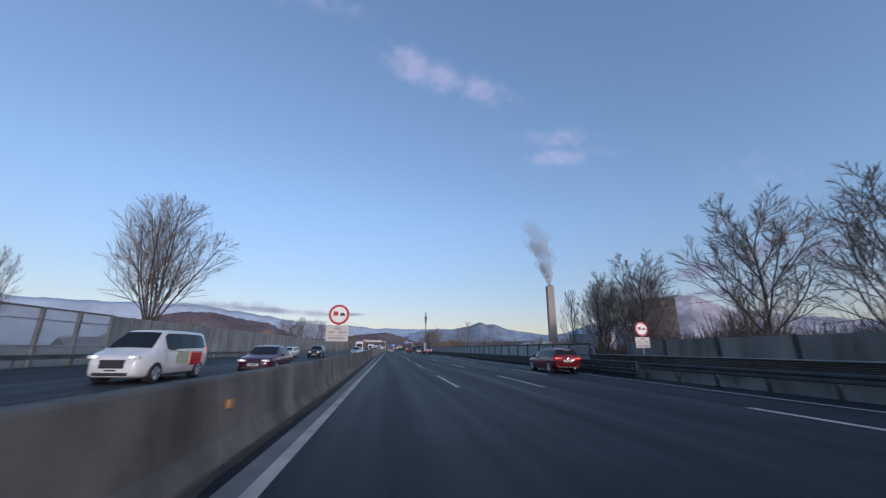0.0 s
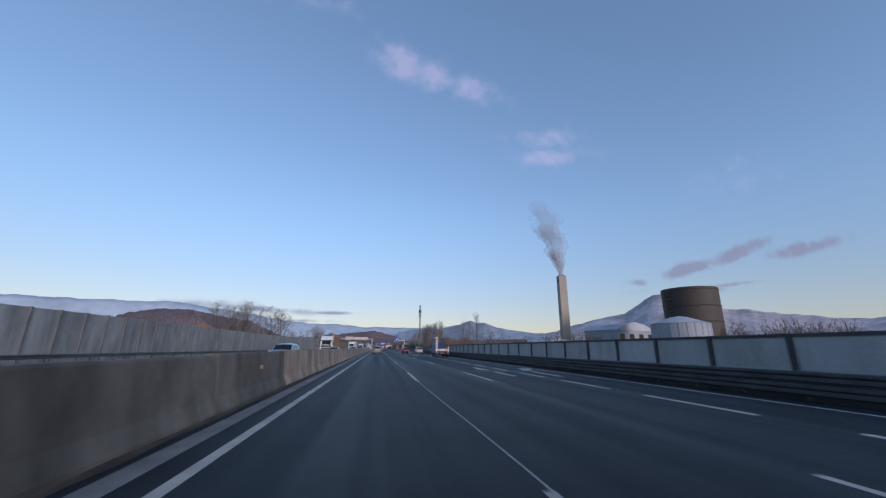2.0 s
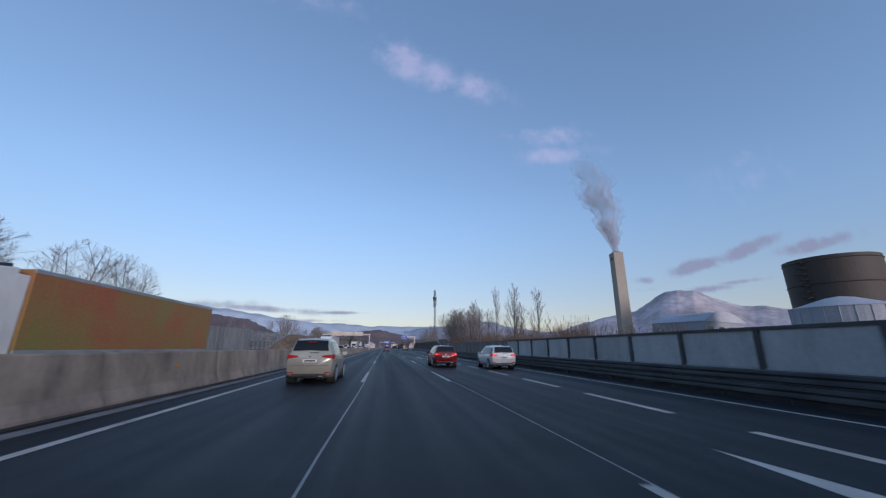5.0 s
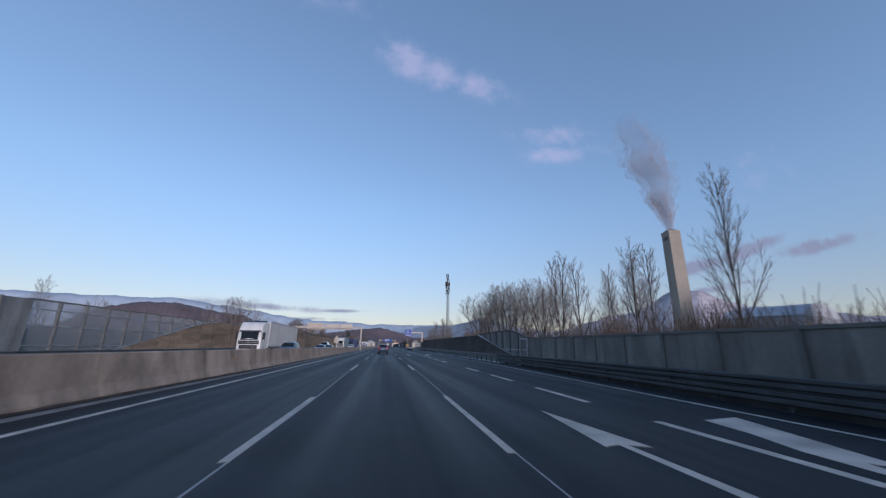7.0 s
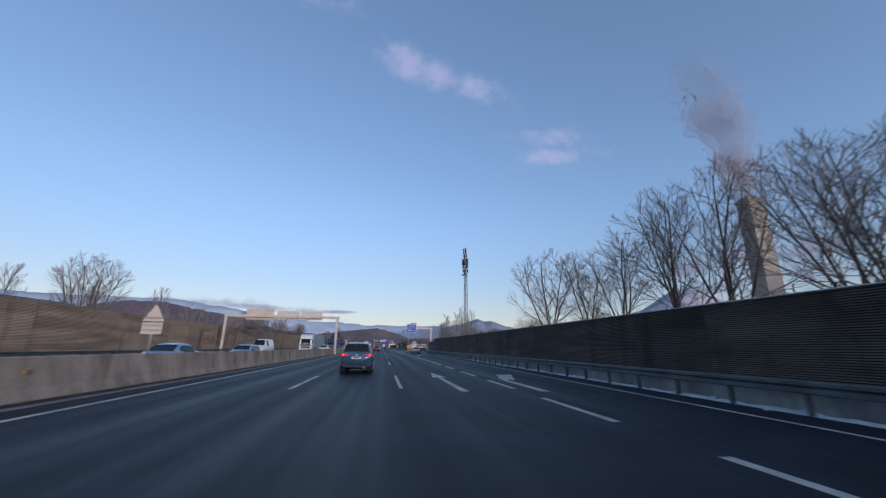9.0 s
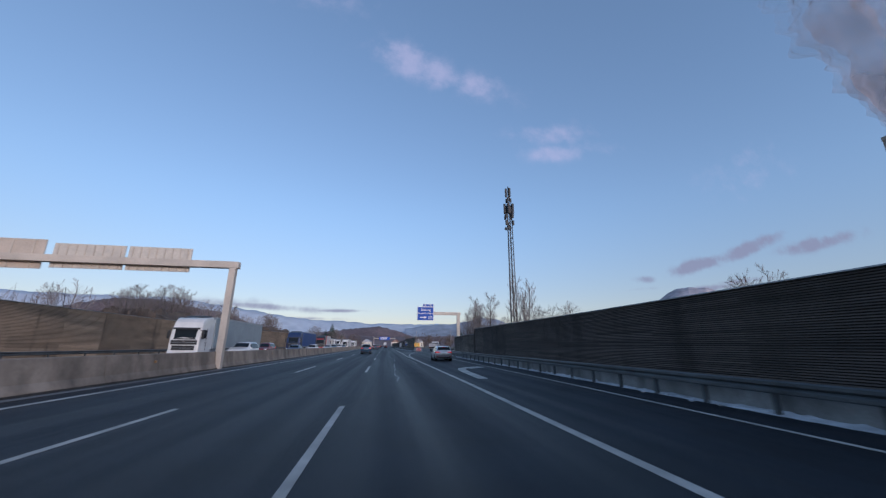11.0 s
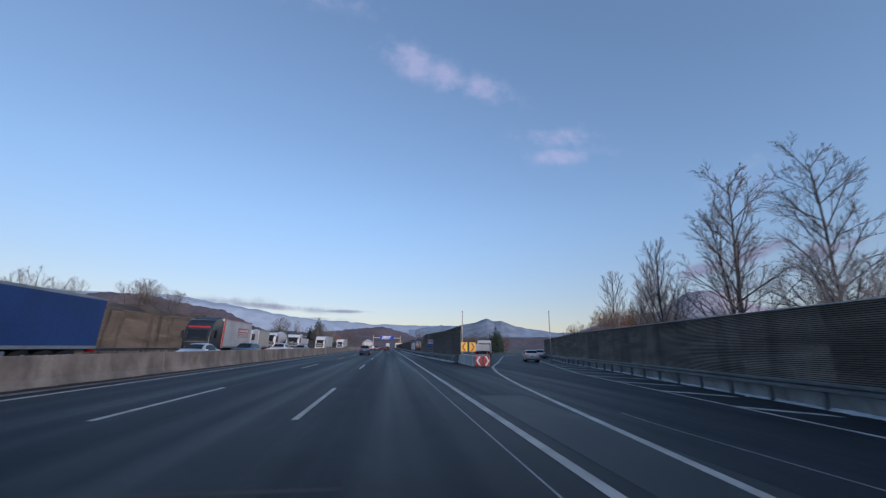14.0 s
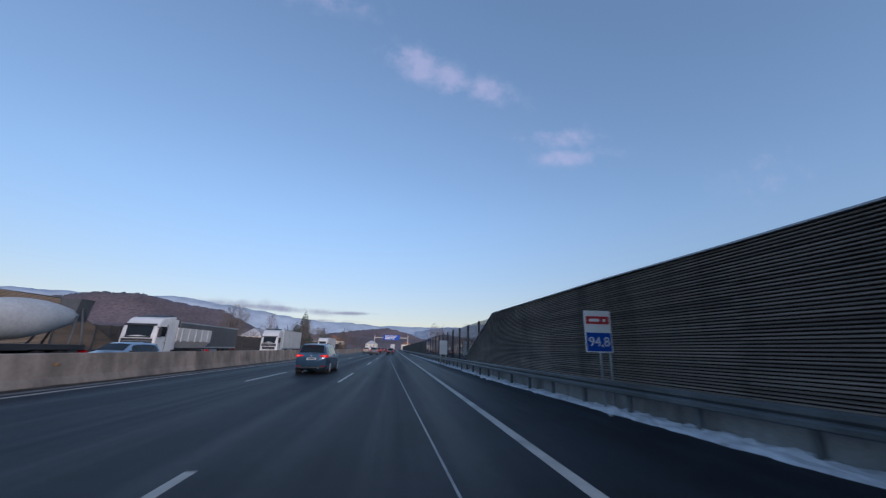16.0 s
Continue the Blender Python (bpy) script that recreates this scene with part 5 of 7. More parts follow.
# brush-covered earth bank behind the brown wall
rows, cols = 70, 14
verts, faces = [], []
for i in range(rows):
    y = 296 + 122 * i / (rows - 1)
    for k in range(cols):
        u = k / (cols - 1)
        z = 6.6 * math.sin(math.pi * min(1.0, 0.12 + u * 0.95)) ** 0.8 * min(1.0, i / 10, (rows - 1 - i) / 8) + 1.3 * noise.fractal((y * 0.22, u * 5, 3.0), 0.8, 2.0, 4)
        verts.append((-23.6 - 15 * u, y, max(-0.3, z)))
for i in range(rows - 1):
    for k in range(cols - 1):
        a = i * cols + k
        faces.append((a, a + cols, a + cols + 1, a + 1))
tagged(solid("embankment", verts, faces, M["brush"]), "earth bank covered with brown winter brush", "bank", kind="structure")


def conifer(x, y, height, seed):
    rng = random.Random(seed)
    ob = thing("conifer", "dark green spruce with a pointed top", "tree", (x, y, -0.25), seed * 40 % 360, "conifers")
    rodded("trunk", (0, 0, -0.2), (0, 0, height * 0.9), height * 0.016, M["bark"], ob, r1=0.02, sides=7)
    verts, faces = [], []
    tiers = 22
    for k in range(tiers):
        z = height * (0.10 + 0.88 * k / tiers)
        r = height * 0.27 * (1 - k / tiers) ** 0.85 + 0.12
        for b in range(18):
            a = rng.uniform(0, 2 * math.pi)
            rr, droop = r * rng.uniform(0.7, 1.25), rng.uniform(0.1, 0.35)
            w = 0.17 * rr + 0.14
            d, s = Vector((math.cos(a), math.sin(a), 0)), Vector((-math.sin(a), math.cos(a), 0))
            n = len(verts)
            verts += [Vector((0, 0, z)), d * rr * 0.55 + s * w + Vector((0, 0, z - droop * rr * 0.3)), d * rr + Vector((0, 0, z - droop * rr)), d * rr * 0.55 - s * w + Vector((0, 0, z - droop * rr * 0.4)), d * rr * 0.5 + Vector((0, 0, z + 0.10 * rr))]
            faces += [(n, n + 1, n + 4), (n + 1, n + 2, n + 4), (n + 2, n + 3, n + 4), (n + 3, n, n + 4)]
    solid("crown", verts, faces, M["needles"], ob)


for i, (x, y, h) in enumerate(((-30.7, 540, 18.5), (-37, 552, 14), (-44, 545, 12), (-50, 560, 11), (-25, 556, 12), (53.5, 470, 11.5), (56.5, 475, 10), (-56, 566, 10), (51, 467, 8))):
    conifer(x, y, h, i + 1)

# ---- power station: chimney, smoke, tank and halls ----
chim = thing("chimney", "tall square concrete power station chimney", "chimney", (151.5, 322, -0.3), -8)
v, f = sweep([(0, -3.1, 0), (0, 3.1, 0)], [(-3.3, 0), (3.3, 0), (3.0, 61.0), (-3.0, 61.0)])
solid("shaft", v, f, M["chimney"], chim)
boxed("rim", (-3.12, 3.12, -3.2, 3.2, 60.2, 61.4), M["chimney"], chim, bevel=0.1)
boxed("flue", (-2.0, 2.0, -2.0, 2.0, 61.3, 62.2), M["plastic"], chim, "dark flue opening")
for k in range(4):
    boxed("vent_slot", (-3.12, -2.9, -1.6 + 0.9 * k, -1.1 + 0.9 * k, 56.5, 58.5), M["plastic"], chim)

smoke = thing("smoke_plume", "grey drifting smoke plume above the chimney", "smoke", (151.5, 322, 61.5), kind="stuff")
drift = along([(0, 0), (20, -2.5), (38, -7.0), (52, -12.5), (66, -17.5)])
girth = along([(0, 1.4), (5, 3.2), (16, 6.0), (30, 8.6), (44, 10.0), (56, 9.6), (66, 6.0)])
rings, around = 120, 56
for layer, swell in enumerate((1.16, 0.86, 0.56)):
    verts, faces = [], []
    for i in range(rings):
        z = 0.6 + 65 * i / (rings - 1)
        for k in range(around):
            a = 2 * math.pi * k / around
            g = girth(z)
            p = Vector((drift(z) + g * math.cos(a), g * math.sin(a), z)) + Vector((0, 0, layer * 31.0))
            r = swell * g * (1.0 + 0.45 * noise.noise(p * 0.12) + 0.34 * noise.noise(p * 0.25) + 0.10 * noise.noise(p * 0.55)) * (1.0 if i < rings - 1 else 0.6)
            verts.append((drift(z) + r * math.cos(a) + 0.5 * g * noise.noise((z * 0.09, 2.0, 5.0)), r * math.sin(a), z))
    for i in range(rings - 1):
        for k in range(around):
            a, b = i * around + k, i * around + (k + 1) % around
            faces.append((a, b, b + around, a + around))
    solid("smoke", verts, faces, M["smoke"][layer], smoke, smooth=True)

tank = thing("storage_tank", "large dark rusted cylindrical storage tank", "tank", (189.6, 236.7, -0.3))
bm = bmesh.new()
bmesh.ops.create_cone(bm, cap_ends=True, segments=72, radius1=14.6, radius2=14.9, depth=38.0, matrix=Matrix.Translation((0, 0, 19.0)))
part("shell", bm, M["tank"], tank)
for z in (9, 18, 27, 36.6):
    bm = bmesh.new()
    for a in range(72):
        t0, t1 = 2 * math.pi * a / 72, 2 * math.pi * (a + 1) / 72
        rod(bm, (14.95 * math.cos(t0), 14.95 * math.sin(t0), z), (14.95 * math.cos(t1), 14.95 * math.sin(t1), z), 0.22, sides=4)
    part("ring", bm, M["tank"], tank)
for k in range(13):
    z = 36 - 2.4 * k
    a = math.pi * 1.02
    boxed("stair_landing", (15.4 * math.cos(a) - 1.2, 15.4 * math.cos(a) + 0.6, -1.5, 1.5, z, z + 0.15), M["steel_dark"], tank)
    rodded("stair_flight", (15.4 * math.cos(a) - 1.2, -1.5, z), (15.4 * math.cos(a) - 1.2, 1.5, z - 2.4), 0.12, M["steel_dark"], tank, sides=4)

for x, y, w, d, h, turn in ((188, 306, 46, 28, 22.0, 20), (128, 300, 26, 20, 9.0, 10)):
    hall = thing("industrial_hall", "low industrial hall with a snow-dusted roof", "building", (x, y, -0.3), turn, "power station halls")
    boxed("wall", (-w / 2, w / 2, -d / 2, d / 2, 0, h * 0.72), M["hall"], hall)
    v, f = sweep([(0, -d / 2 - 0.4, 0), (0, d / 2 + 0.4, 0)], [(-w / 2 - 0.5, h * 0.72), (w / 2 + 0.5, h * 0.72), (w / 2, h * 0.74), (w * 0.25, h * 0.93), (0, h), (-w * 0.25, h * 0.93), (-w / 2, h * 0.74)])
    solid("roof", v, f, M["roof_snow"], hall)
    for k in range(4):
        a = -w / 2 + w * (k + 0.3) / 4
        boxed("window", (a, a + w * 0.12, -d / 2 - 0.06, -d / 2 + 0.1, h * 0.4, h * 0.6), M["glass"], hall)


dome = thing("storage_drum", "low white storage drum with a snow-covered cone roof", "tank", (164, 220, -0.3))
bm = bmesh.new()
bmesh.ops.create_cone(bm, cap_ends=True, segments=48, radius1=14.0, radius2=14.0, depth=15.6, matrix=Matrix.Translation((0, 0, 7.8)))
part("shell", bm, M["hall"], dome)
bm = bmesh.new()
bmesh.ops.create_cone(bm, cap_ends=True, segments=48, radius1=14.3, radius2=4.0, depth=3.6, matrix=Matrix.Translation((0, 0, 17.4)))
bmesh.ops.create_cone(bm, cap_ends=True, segments=48, radius1=4.0, radius2=0.4, depth=0.6, matrix=Matrix.Translation((0, 0, 19.5)))
part("roof", bm, M["roof_snow"], dome)
for k in range(24):
    a = 2 * math.pi * k / 24
    rodded("rib", (14.05 * math.cos(a), 14.05 * math.sin(a), 0), (14.05 * math.cos(a), 14.05 * math.sin(a), 15.6), 0.16, M["hall"], dome, sides=4)


def house(x, y, w, d, h, turn, wall_mat, roof_mat, label):
    ob = thing("house", label, "house", (x, y, -0.3), turn, "houses beyond the motorway")
    boxed("wall", (-w / 2, w / 2, -d / 2, d / 2, 0, h), wall_mat, ob)
    v, f = sweep([(0, -d / 2 - 0.5, 0), (0, d / 2 + 0.5, 0)], [(-w / 2 - 0.6, h), (w / 2 + 0.6, h), (0, h + w * 0.32)])
    solid("roof", v, f, roof_mat, ob)
    for k in range(3):
        for z in (1.2, 4.0):
            if z + 1.4 < h:
                a = -w / 2 + w * (k + 0.3) / 3
                boxed("window", (a, a + 1.1, -d / 2 - 0.05, -d / 2 + 0.1, z, z + 1.3), M["glass"], ob)


for x, y, w, d, h, turn, wm, rm, lb in ((-62, 620, 14, 11, 7, 10, "plaster", "tile", "pale plastered house with a brown roof"), (-85, 640, 16, 12, 8, -8, "plaster", "roof_snow", "pale house with a snow-dusted roof"), (-40, 690, 15, 11, 7, 0, "plaster", "tile", "pale plastered house with a brown roof"), (-150, 330, 14, 11, 9, 24, "plaster", "roof_snow", "pale house with a snow-dusted roof"), (-120, 420, 14, 11, 7, 24, "plaster", "tile", "pale plastered house with a brown roof"), (-60, 190, 12, 10, 6, 24, "plaster", "tile", "pale plastered house with a brown roof"), (-130, 760, 14, 11, 7, 14, "plaster", "roof_snow", "pale house with a snow-dusted roof"), (-108, 800, 12, 10, 6, -6, "plaster", "tile", "pale plastered house with a brown roof"), (-84, 850, 16, 12, 8, 8, "plaster", "roof_snow", "pale house with a snow-dusted roof"), (-58, 830, 12, 10, 6, 0, "plaster", "tile", "pale plastered house with a brown roof"), (-20, 880, 14, 11, 7, -10, "plaster", "roof_snow", "pale house with a snow-dusted roof"), (26, 860, 13, 10, 7, 6, "plaster", "tile", "pale plastered house with a brown roof"), (60, 820, 15, 11, 7, 0, "plaster", "roof_snow", "pale house with a snow-dusted roof")):
    house(x, y, w, d, h, turn, M[wm], M[rm], lb)

# ---- antenna mast ----
mast = thing("antenna_mast", "tall steel lattice antenna mast with panel antennas", "mast", (32.3, 319.2, -0.3), 15)
legs = [Vector((math.cos(a), math.sin(a), 0)) for a in (radians(90), radians(210), radians(330))]
wide = lambda z: 0.82 - 0.32 * z / 31
for i, g in enumerate(legs):
    rodded("leg", g * wide(0), g * wide(30) + Vector((0, 0, 30)), 0.085, M["mast_steel"], mast, sides=6)
bm = bmesh.new()
z, k = 0.5, 0
while z < 29:
    for i in range(3):
        a, b = legs[i], legs[(i + 1) % 3]
        rod(bm, a * wide(z) + Vector((0, 0, z)), b * wide(z + 1.1) + Vector((0, 0, z + 1.1)), 0.028, sides=4)
        rod(bm, b * wide(z) + Vector((0, 0, z)), a * wide(z) + Vector((0, 0, z)), 0.022, sides=4)
    z += 1.1
part("lattice", bm, M["mast_steel"], mast)
rodded("cable_ladder", (0.1, -0.15, 0), (0.1, -0.15, 30), 0.11, M["steel_dark"], mast, sides=6)
rodded("top_pole", (0, 0, 29), (0, 0, 33.6), 0.09, M["steel_dark"], mast, sides=8)
rng = random.Random(9)
for z, count, r, h in ((32.2, 3, 0.42, 1.9), (28.6, 5, 0.85, 2.2), (25.6, 3, 0.8, 1.0), (30.6, 3, 0.45, 0.9), (27.0, 4, 0.85, 0.9), (28.4, 3, 0.45, 1.2), (24.6, 2, 0.7, 0.7)):
    for k in range(count):
        a = radians(360 * k / count + z * 31)
        x, y = r * math.cos(a), r * math.sin(a)
        boxed("panel_antenna", (x - 0.19, x + 0.19, y - 0.13, y + 0.13, z - h / 2, z + h / 2), M["antenna"], mast, bevel=0.03)
        rodded("bracket", (0, 0, z), (x, y, z), 0.035, M["steel_dark"], mast, sides=5)
bm = bmesh.new()
rod(bm, (-0.95, -0.35, 24.2), (-1.15, -0.45, 24.2), 0.32, sides=14)
part("dish", bm, M["mast_steel"], mast)

# ---- gantry over the other carriageway ----
gan = thing("sign_gantry", "pale steel gantry carrying sign backs over the carriageway", "gantry", (0, 279.5, -0.2))
for x in (-21.0, -1.55):
    boxed("post", (x - 0.2, x + 0.2, -0.2, 0.2, 0, 6.9), M["gantry"], gan, bevel=0.03)
boxed("beam", (-21.3, -1.2, -0.22, 0.22, 6.6, 7.05), M["gantry"], gan, bevel=0.03)
for x0, x1, z0, z1 in ((-17.8, -13.0, 6.2, 8.1), (-12.5, -8.4, 6.3, 7.9), (-8.2, -4.4, 6.3, 7.9)):
    lattice = x0 > -13
    sb = boxed("sign_panel", (x0, x1, 0.26, 0.34, z0, z1), M["sign_dusty" if lattice else "sign_back"], gan, "pale ribbed back of a direction sign" if lattice else "beige back of a direction sign")
    for k in range(8 if lattice else 4):
        x = x0 + (x1 - x0) * (k + 0.5) / (8 if lattice else 4)
        boxed("rib", (x - 0.04, x + 0.04, 0.20, 0.262, z0 + 0.05, z1 - 0.05), M["gantry"], sb)


def words(text, size, material, parent, at, label=""):
    cu = bpy.data.curves.new("writing", "FONT")
    cu.body, cu.size, cu.align_x, cu.align_y, cu.extrude = text, size, "CENTER", "CENTER", 0.006
    tmp = bpy.data.objects.new("writing", cu)
    scene.collection.objects.link(tmp)
    me = bpy.data.meshes.new_from_object(tmp.evaluated_get(bpy.context.evaluated_depsgraph_get()))
    bpy.data.objects.remove(tmp)
    me.materials.clear()
    ob = link_mesh("writing", me, material, parent, label)
    ob.matrix_basis = pose(*at, 90, 0, 0)
    return ob


def upright(name, outline, material, parent, y, lift=0.006, label=""):
    """A flat shape of (x, z) points standing in the plane y, its front towards -y."""
    n = len(outline)
    verts = [(x, y, z) for x, z in outline] + [(x, y - lift, z) for x, z in outline]
    faces = [tuple(range(n)), tuple(range(2 * n - 1, n - 1, -1))] + [(i, (i + 1) % n, n + (i + 1) % n, n + i) for i in range(n)]
    ob = solid(name, verts, faces, material, parent, label)
    bm = bmesh.new()
    bm.from_mesh(ob.data)
    bmesh.ops.recalc_face_normals(bm, faces=bm.faces)
    bm.to_mesh(ob.data)
    bm.free()
    return ob


def rect(x0, x1, z0, z1):
    return [(x0, z0), (x1, z0), (x1, z1), (x0, z1)]


def disc(x, z, r, n=36):
    return [(x + r * math.cos(2 * math.pi * k / n), z + r * math.sin(2 * math.pi * k / n)) for k in range(n)]


# ---- exit sign on its cantilever ----
ex = thing("exit_sign", "blue exit direction sign on a pale cantilever arm", "road sign", (0, 315.2, -0.2))
boxed("post", (20.75, 21.25, -0.25, 0.25, 0, 7.2), M["gantry"], ex, bevel=0.04)
boxed("arm", (13.9, 21.4, -0.16, 0.22, 6.75, 7.25), M["gantry"], ex, bevel=0.04)
board = boxed("board", (13.92, 16.72, -0.36, -0.28, 5.75, 8.05), M["sign_white"], ex, "white-rimmed blue direction board", 0.01)
upright("field", rect(13.98, 16.66, 5.81, 7.99), M["sign_blue"], board, -0.361)
words("Salzburg", 0.50, M["sign_white"], board, (15.32, -0.372, 7.55))
words("Bergheim-West", 0.40, M["sign_white"], board, (15.32, -0.372, 6.95))
upright("arrow", [(14.35, 6.20), (15.15, 6.20), (15.15, 6.08), (15.55, 6.27), (15.15, 6.46), (15.15, 6.34), (14.35, 6.34)], M["sign_white"], board, -0.368)
upright("road_shield", rect(15.80, 16.45, 6.06, 6.50), M["sign_white"], board, -0.368)
upright("road_shield_field", rect(15.84, 16.41, 6.10, 6.46), M["sign_blue"], board, -0.375)
words("156", 0.30, M["sign_white"], board, (16.12, -0.384, 6.28))
tab = boxed("number_tab", (14.85, 16.68, -0.36, -0.28, 8.07, 8.52), M["sign_white"], ex, "small blue junction number tab", 0.01)
upright("field", rect(14.89, 16.64, 8.11, 8.48), M["sign_blue"], tab, -0.361)
words("290", 0.36, M["sign_white"], tab, (16.05, -0.372, 8.29))
upright("exit_symbol", [(15.15, 8.16), (15.27, 8.16), (15.27, 8.26), (15.44, 8.44), (15.32, 8.44), (15.27, 8.38), (15.27, 8.44), (15.15, 8.44)], M["sign_white"], tab, -0.368)


# ---- no-overtaking signs ----
def overtaking_sign(x, y, z, s, label, post_base):
    ob = thing("traffic_sign", label, "road sign", (x, y, 0), group="no overtaking signs")
    rodded("post", (0, 0.06, post_base), (0, 0.06, z + 0.3 * s), 0.045, M["steel"], ob)
    plate = upright("disc", disc(0, z, 0.46 * s), M["sign_red"], ob, 0.0, 0.02, "round white sign with a red rim")
    upright("field", disc(0, z, 0.36 * s), M["sign_white"], plate, -0.021)
    upright("lorry", rect(-0.25 * s, -0.04 * s, z - 0.05 * s, z + 0.14 * s), M["sign_red"], plate, -0.028)
    upright("car", [(0.04 * s, z - 0.05 * s), (0.28 * s, z - 0.05 * s), (0.27 * s, z + 0.02 * s), (0.22 * s, z + 0.08 * s), (0.11 * s, z + 0.08 * s), (0.05 * s, z + 0.02 * s)], M["sign_black"], plate, -0.028)
    board = upright("text_board", rect(-0.52 * s, 0.48 * s, z - 1.20 * s, z - 0.52 * s), M["sign_dusty"], ob, 0.0, 0.02, "white board with unreadable lines of small print")
    for k, (a, b) in enumerate(((-0.14, 0.14), (-0.40, -0.12), (0.02, 0.40), (-0.44, 0.44), (-0.40, 0.36))):
        zz = z - (0.63, 0.80, 0.80, 0.93, 1.06)[k] * s
        hh = 0.012 if k == 3 else 0.05
        upright("print_bar", rect(a * s, b * s, zz - hh * s, zz + hh * s), M["sign_grey"], board, -0.021, 0.004)
    return ob


overtaking_sign(-1.15, 15.3, 2.83, 1.0, "no-overtaking sign for lorries with a white board on the median", 0.9)
overtaking_sign(17.6, 20.0, 2.75, 1.0, "no-overtaking sign for lorries behind the guardrail", -0.2)

# ---- back of a warning sign on the median ----
tri = thing("warning_sign", "grey back of a triangular warning sign on the median", "road sign", (-1.83, 224.0, 0))
rodded("post", (0, 0.05, 0.9), (0, 0.05, 2.8), 0.04, M["steel"], tri)
upright("triangle", [(-0.38, 2.28), (0.38, 2.28), (0.04, 2.90), (-0.04, 2.90)], M["sign_back"], tri, 0.0, 0.02, "beige triangular sign back")
upright("plate", rect(-0.36, 0.36, 1.80, 2.24), M["sign_back"], tri, 0.0, 0.02, "beige rectangular sign back")
for z in (1.94, 2.12, 2.40):
    boxed("bar", (-0.36, 0.36, -0.05, -0.021, z, z + 0.04), M["steel"], tri)

# ---- gore: crash cushion wall, chevron boards, poles, kilometre sign ----
gore = thing("crash_barrier", "pale concrete wedge barrier at the exit nose", "barrier", (0, 0, 0))
v, f = sweep([(17.46, 353.4, 0), (17.56, 358.4, 0), (17.64, 361.0, 0)], [(-0.52, 0), (0.52, 0), (0.42, 0.88), (-0.42, 0.88)])
solid("left_wall", v, f, M["concrete_pale"], gore)
v, f = sweep([(18.42, 354.0, 0), (19.4, 362.5, 0)], [(-0.3, 0), (0.3, 0), (0.2, 0.88), (-0.2, 0.88)])
solid("right_wall", v, f, M["concrete_pale"], gore)


def chevron(x, y, z, w, h, base, print_, label, away, foot=0.0):
    """A board with a chevron pointing left (away=-1) or right (1)."""
    ob = thing("chevron_board", label, "road sign", (x, y, 0), group="exit nose boards")
    rodded("post", (0, 0.06, foot), (0, 0.06, z + h / 2), 0.035, M["steel"], ob)
    pl = upright("board", rect(-w / 2, w / 2, z - h / 2, z + h / 2), base, ob, 0.0, 0.03)
    a = away
    t, g = w * 0.30, h * 0.44
    upright("chevron", [(-a * w * 0.30, z + g), (-a * w * 0.30 + a * t, z + g), (a * w * 0.42, z), (-a * w * 0.30 + a * t, z - g), (-a * w * 0.30, z - g), (a * w * 0.42 - a * t, z)], print_, pl, -0.031)
    return ob


chevron(17.44, 353.05, 0.50, 0.60, 0.88, M["sign_red"], M["sign_white"], "red board with a white chevron at the exit nose", -1)
chevron(18.14, 353.05, 0.50, 0.60, 0.88, M["sign_red"], M["sign_white"], "red board with a white chevron at the exit nose", 1)
chevron(17.46, 359.4, 1.65, 0.66, 0.92, M["sign_yellow"], M["orange_red"], "yellow board with a red chevron on the exit nose", -1, 0.88)
chevron(18.34, 359.4, 1.65, 0.66, 0.92, M["sign_yellow"], M["orange_red"], "yellow board with a red chevron on the exit nose", 1)
for x, y, h in ((17.95, 362.9, 5.6), (28.2, 362.1, 5.9)):
    pole = thing("marker_pole", "slim pale wooden marker pole beside the noise wall", "pole", (x, y, -0.3), group="marker poles")
    rodded("shaft", (0, 0, 0), (0, 0, h + 0.3), 0.06, M["gantry"], pole, r1=0.045)
    rodded("cap", (0, 0, h + 0.3), (0, 0, h + 0.4), 0.06, M["steel"], pole)
km = thing("kilometre_sign", "red, white and blue kilometre board on the slatted wall", "road sign", (15.85, 376.6, 0), -3)
for dx in (0.05, 0.33):
    rodded("post", (dx, 0.05, 0), (dx, 0.05, 2.5), 0.03, M["steel"], km)
pl = upright("board", rect(-0.39, 0.39, 1.50, 2.66), M["sign_white"], km, 0.0, 0.025)
upright("red_field", rect(-0.34, 0.34, 2.28, 2.50), M["sign_red"], pl, -0.026)
upright("print_bar", rect(-0.25, 0.05, 2.35, 2.43), M["sign_white"], pl, -0.032, 0.004)
upright("print_bar", rect(0.16, 0.23, 2.35, 2.43), M["sign_white"], pl, -0.032, 0.004)
upright("blue_field", rect(-0.36, 0.36, 1.53, 2.04), M["sign_blue"], pl, -0.026)
words("94,8", 0.36, M["sign_white"], pl, (0, -0.038, 1.78))
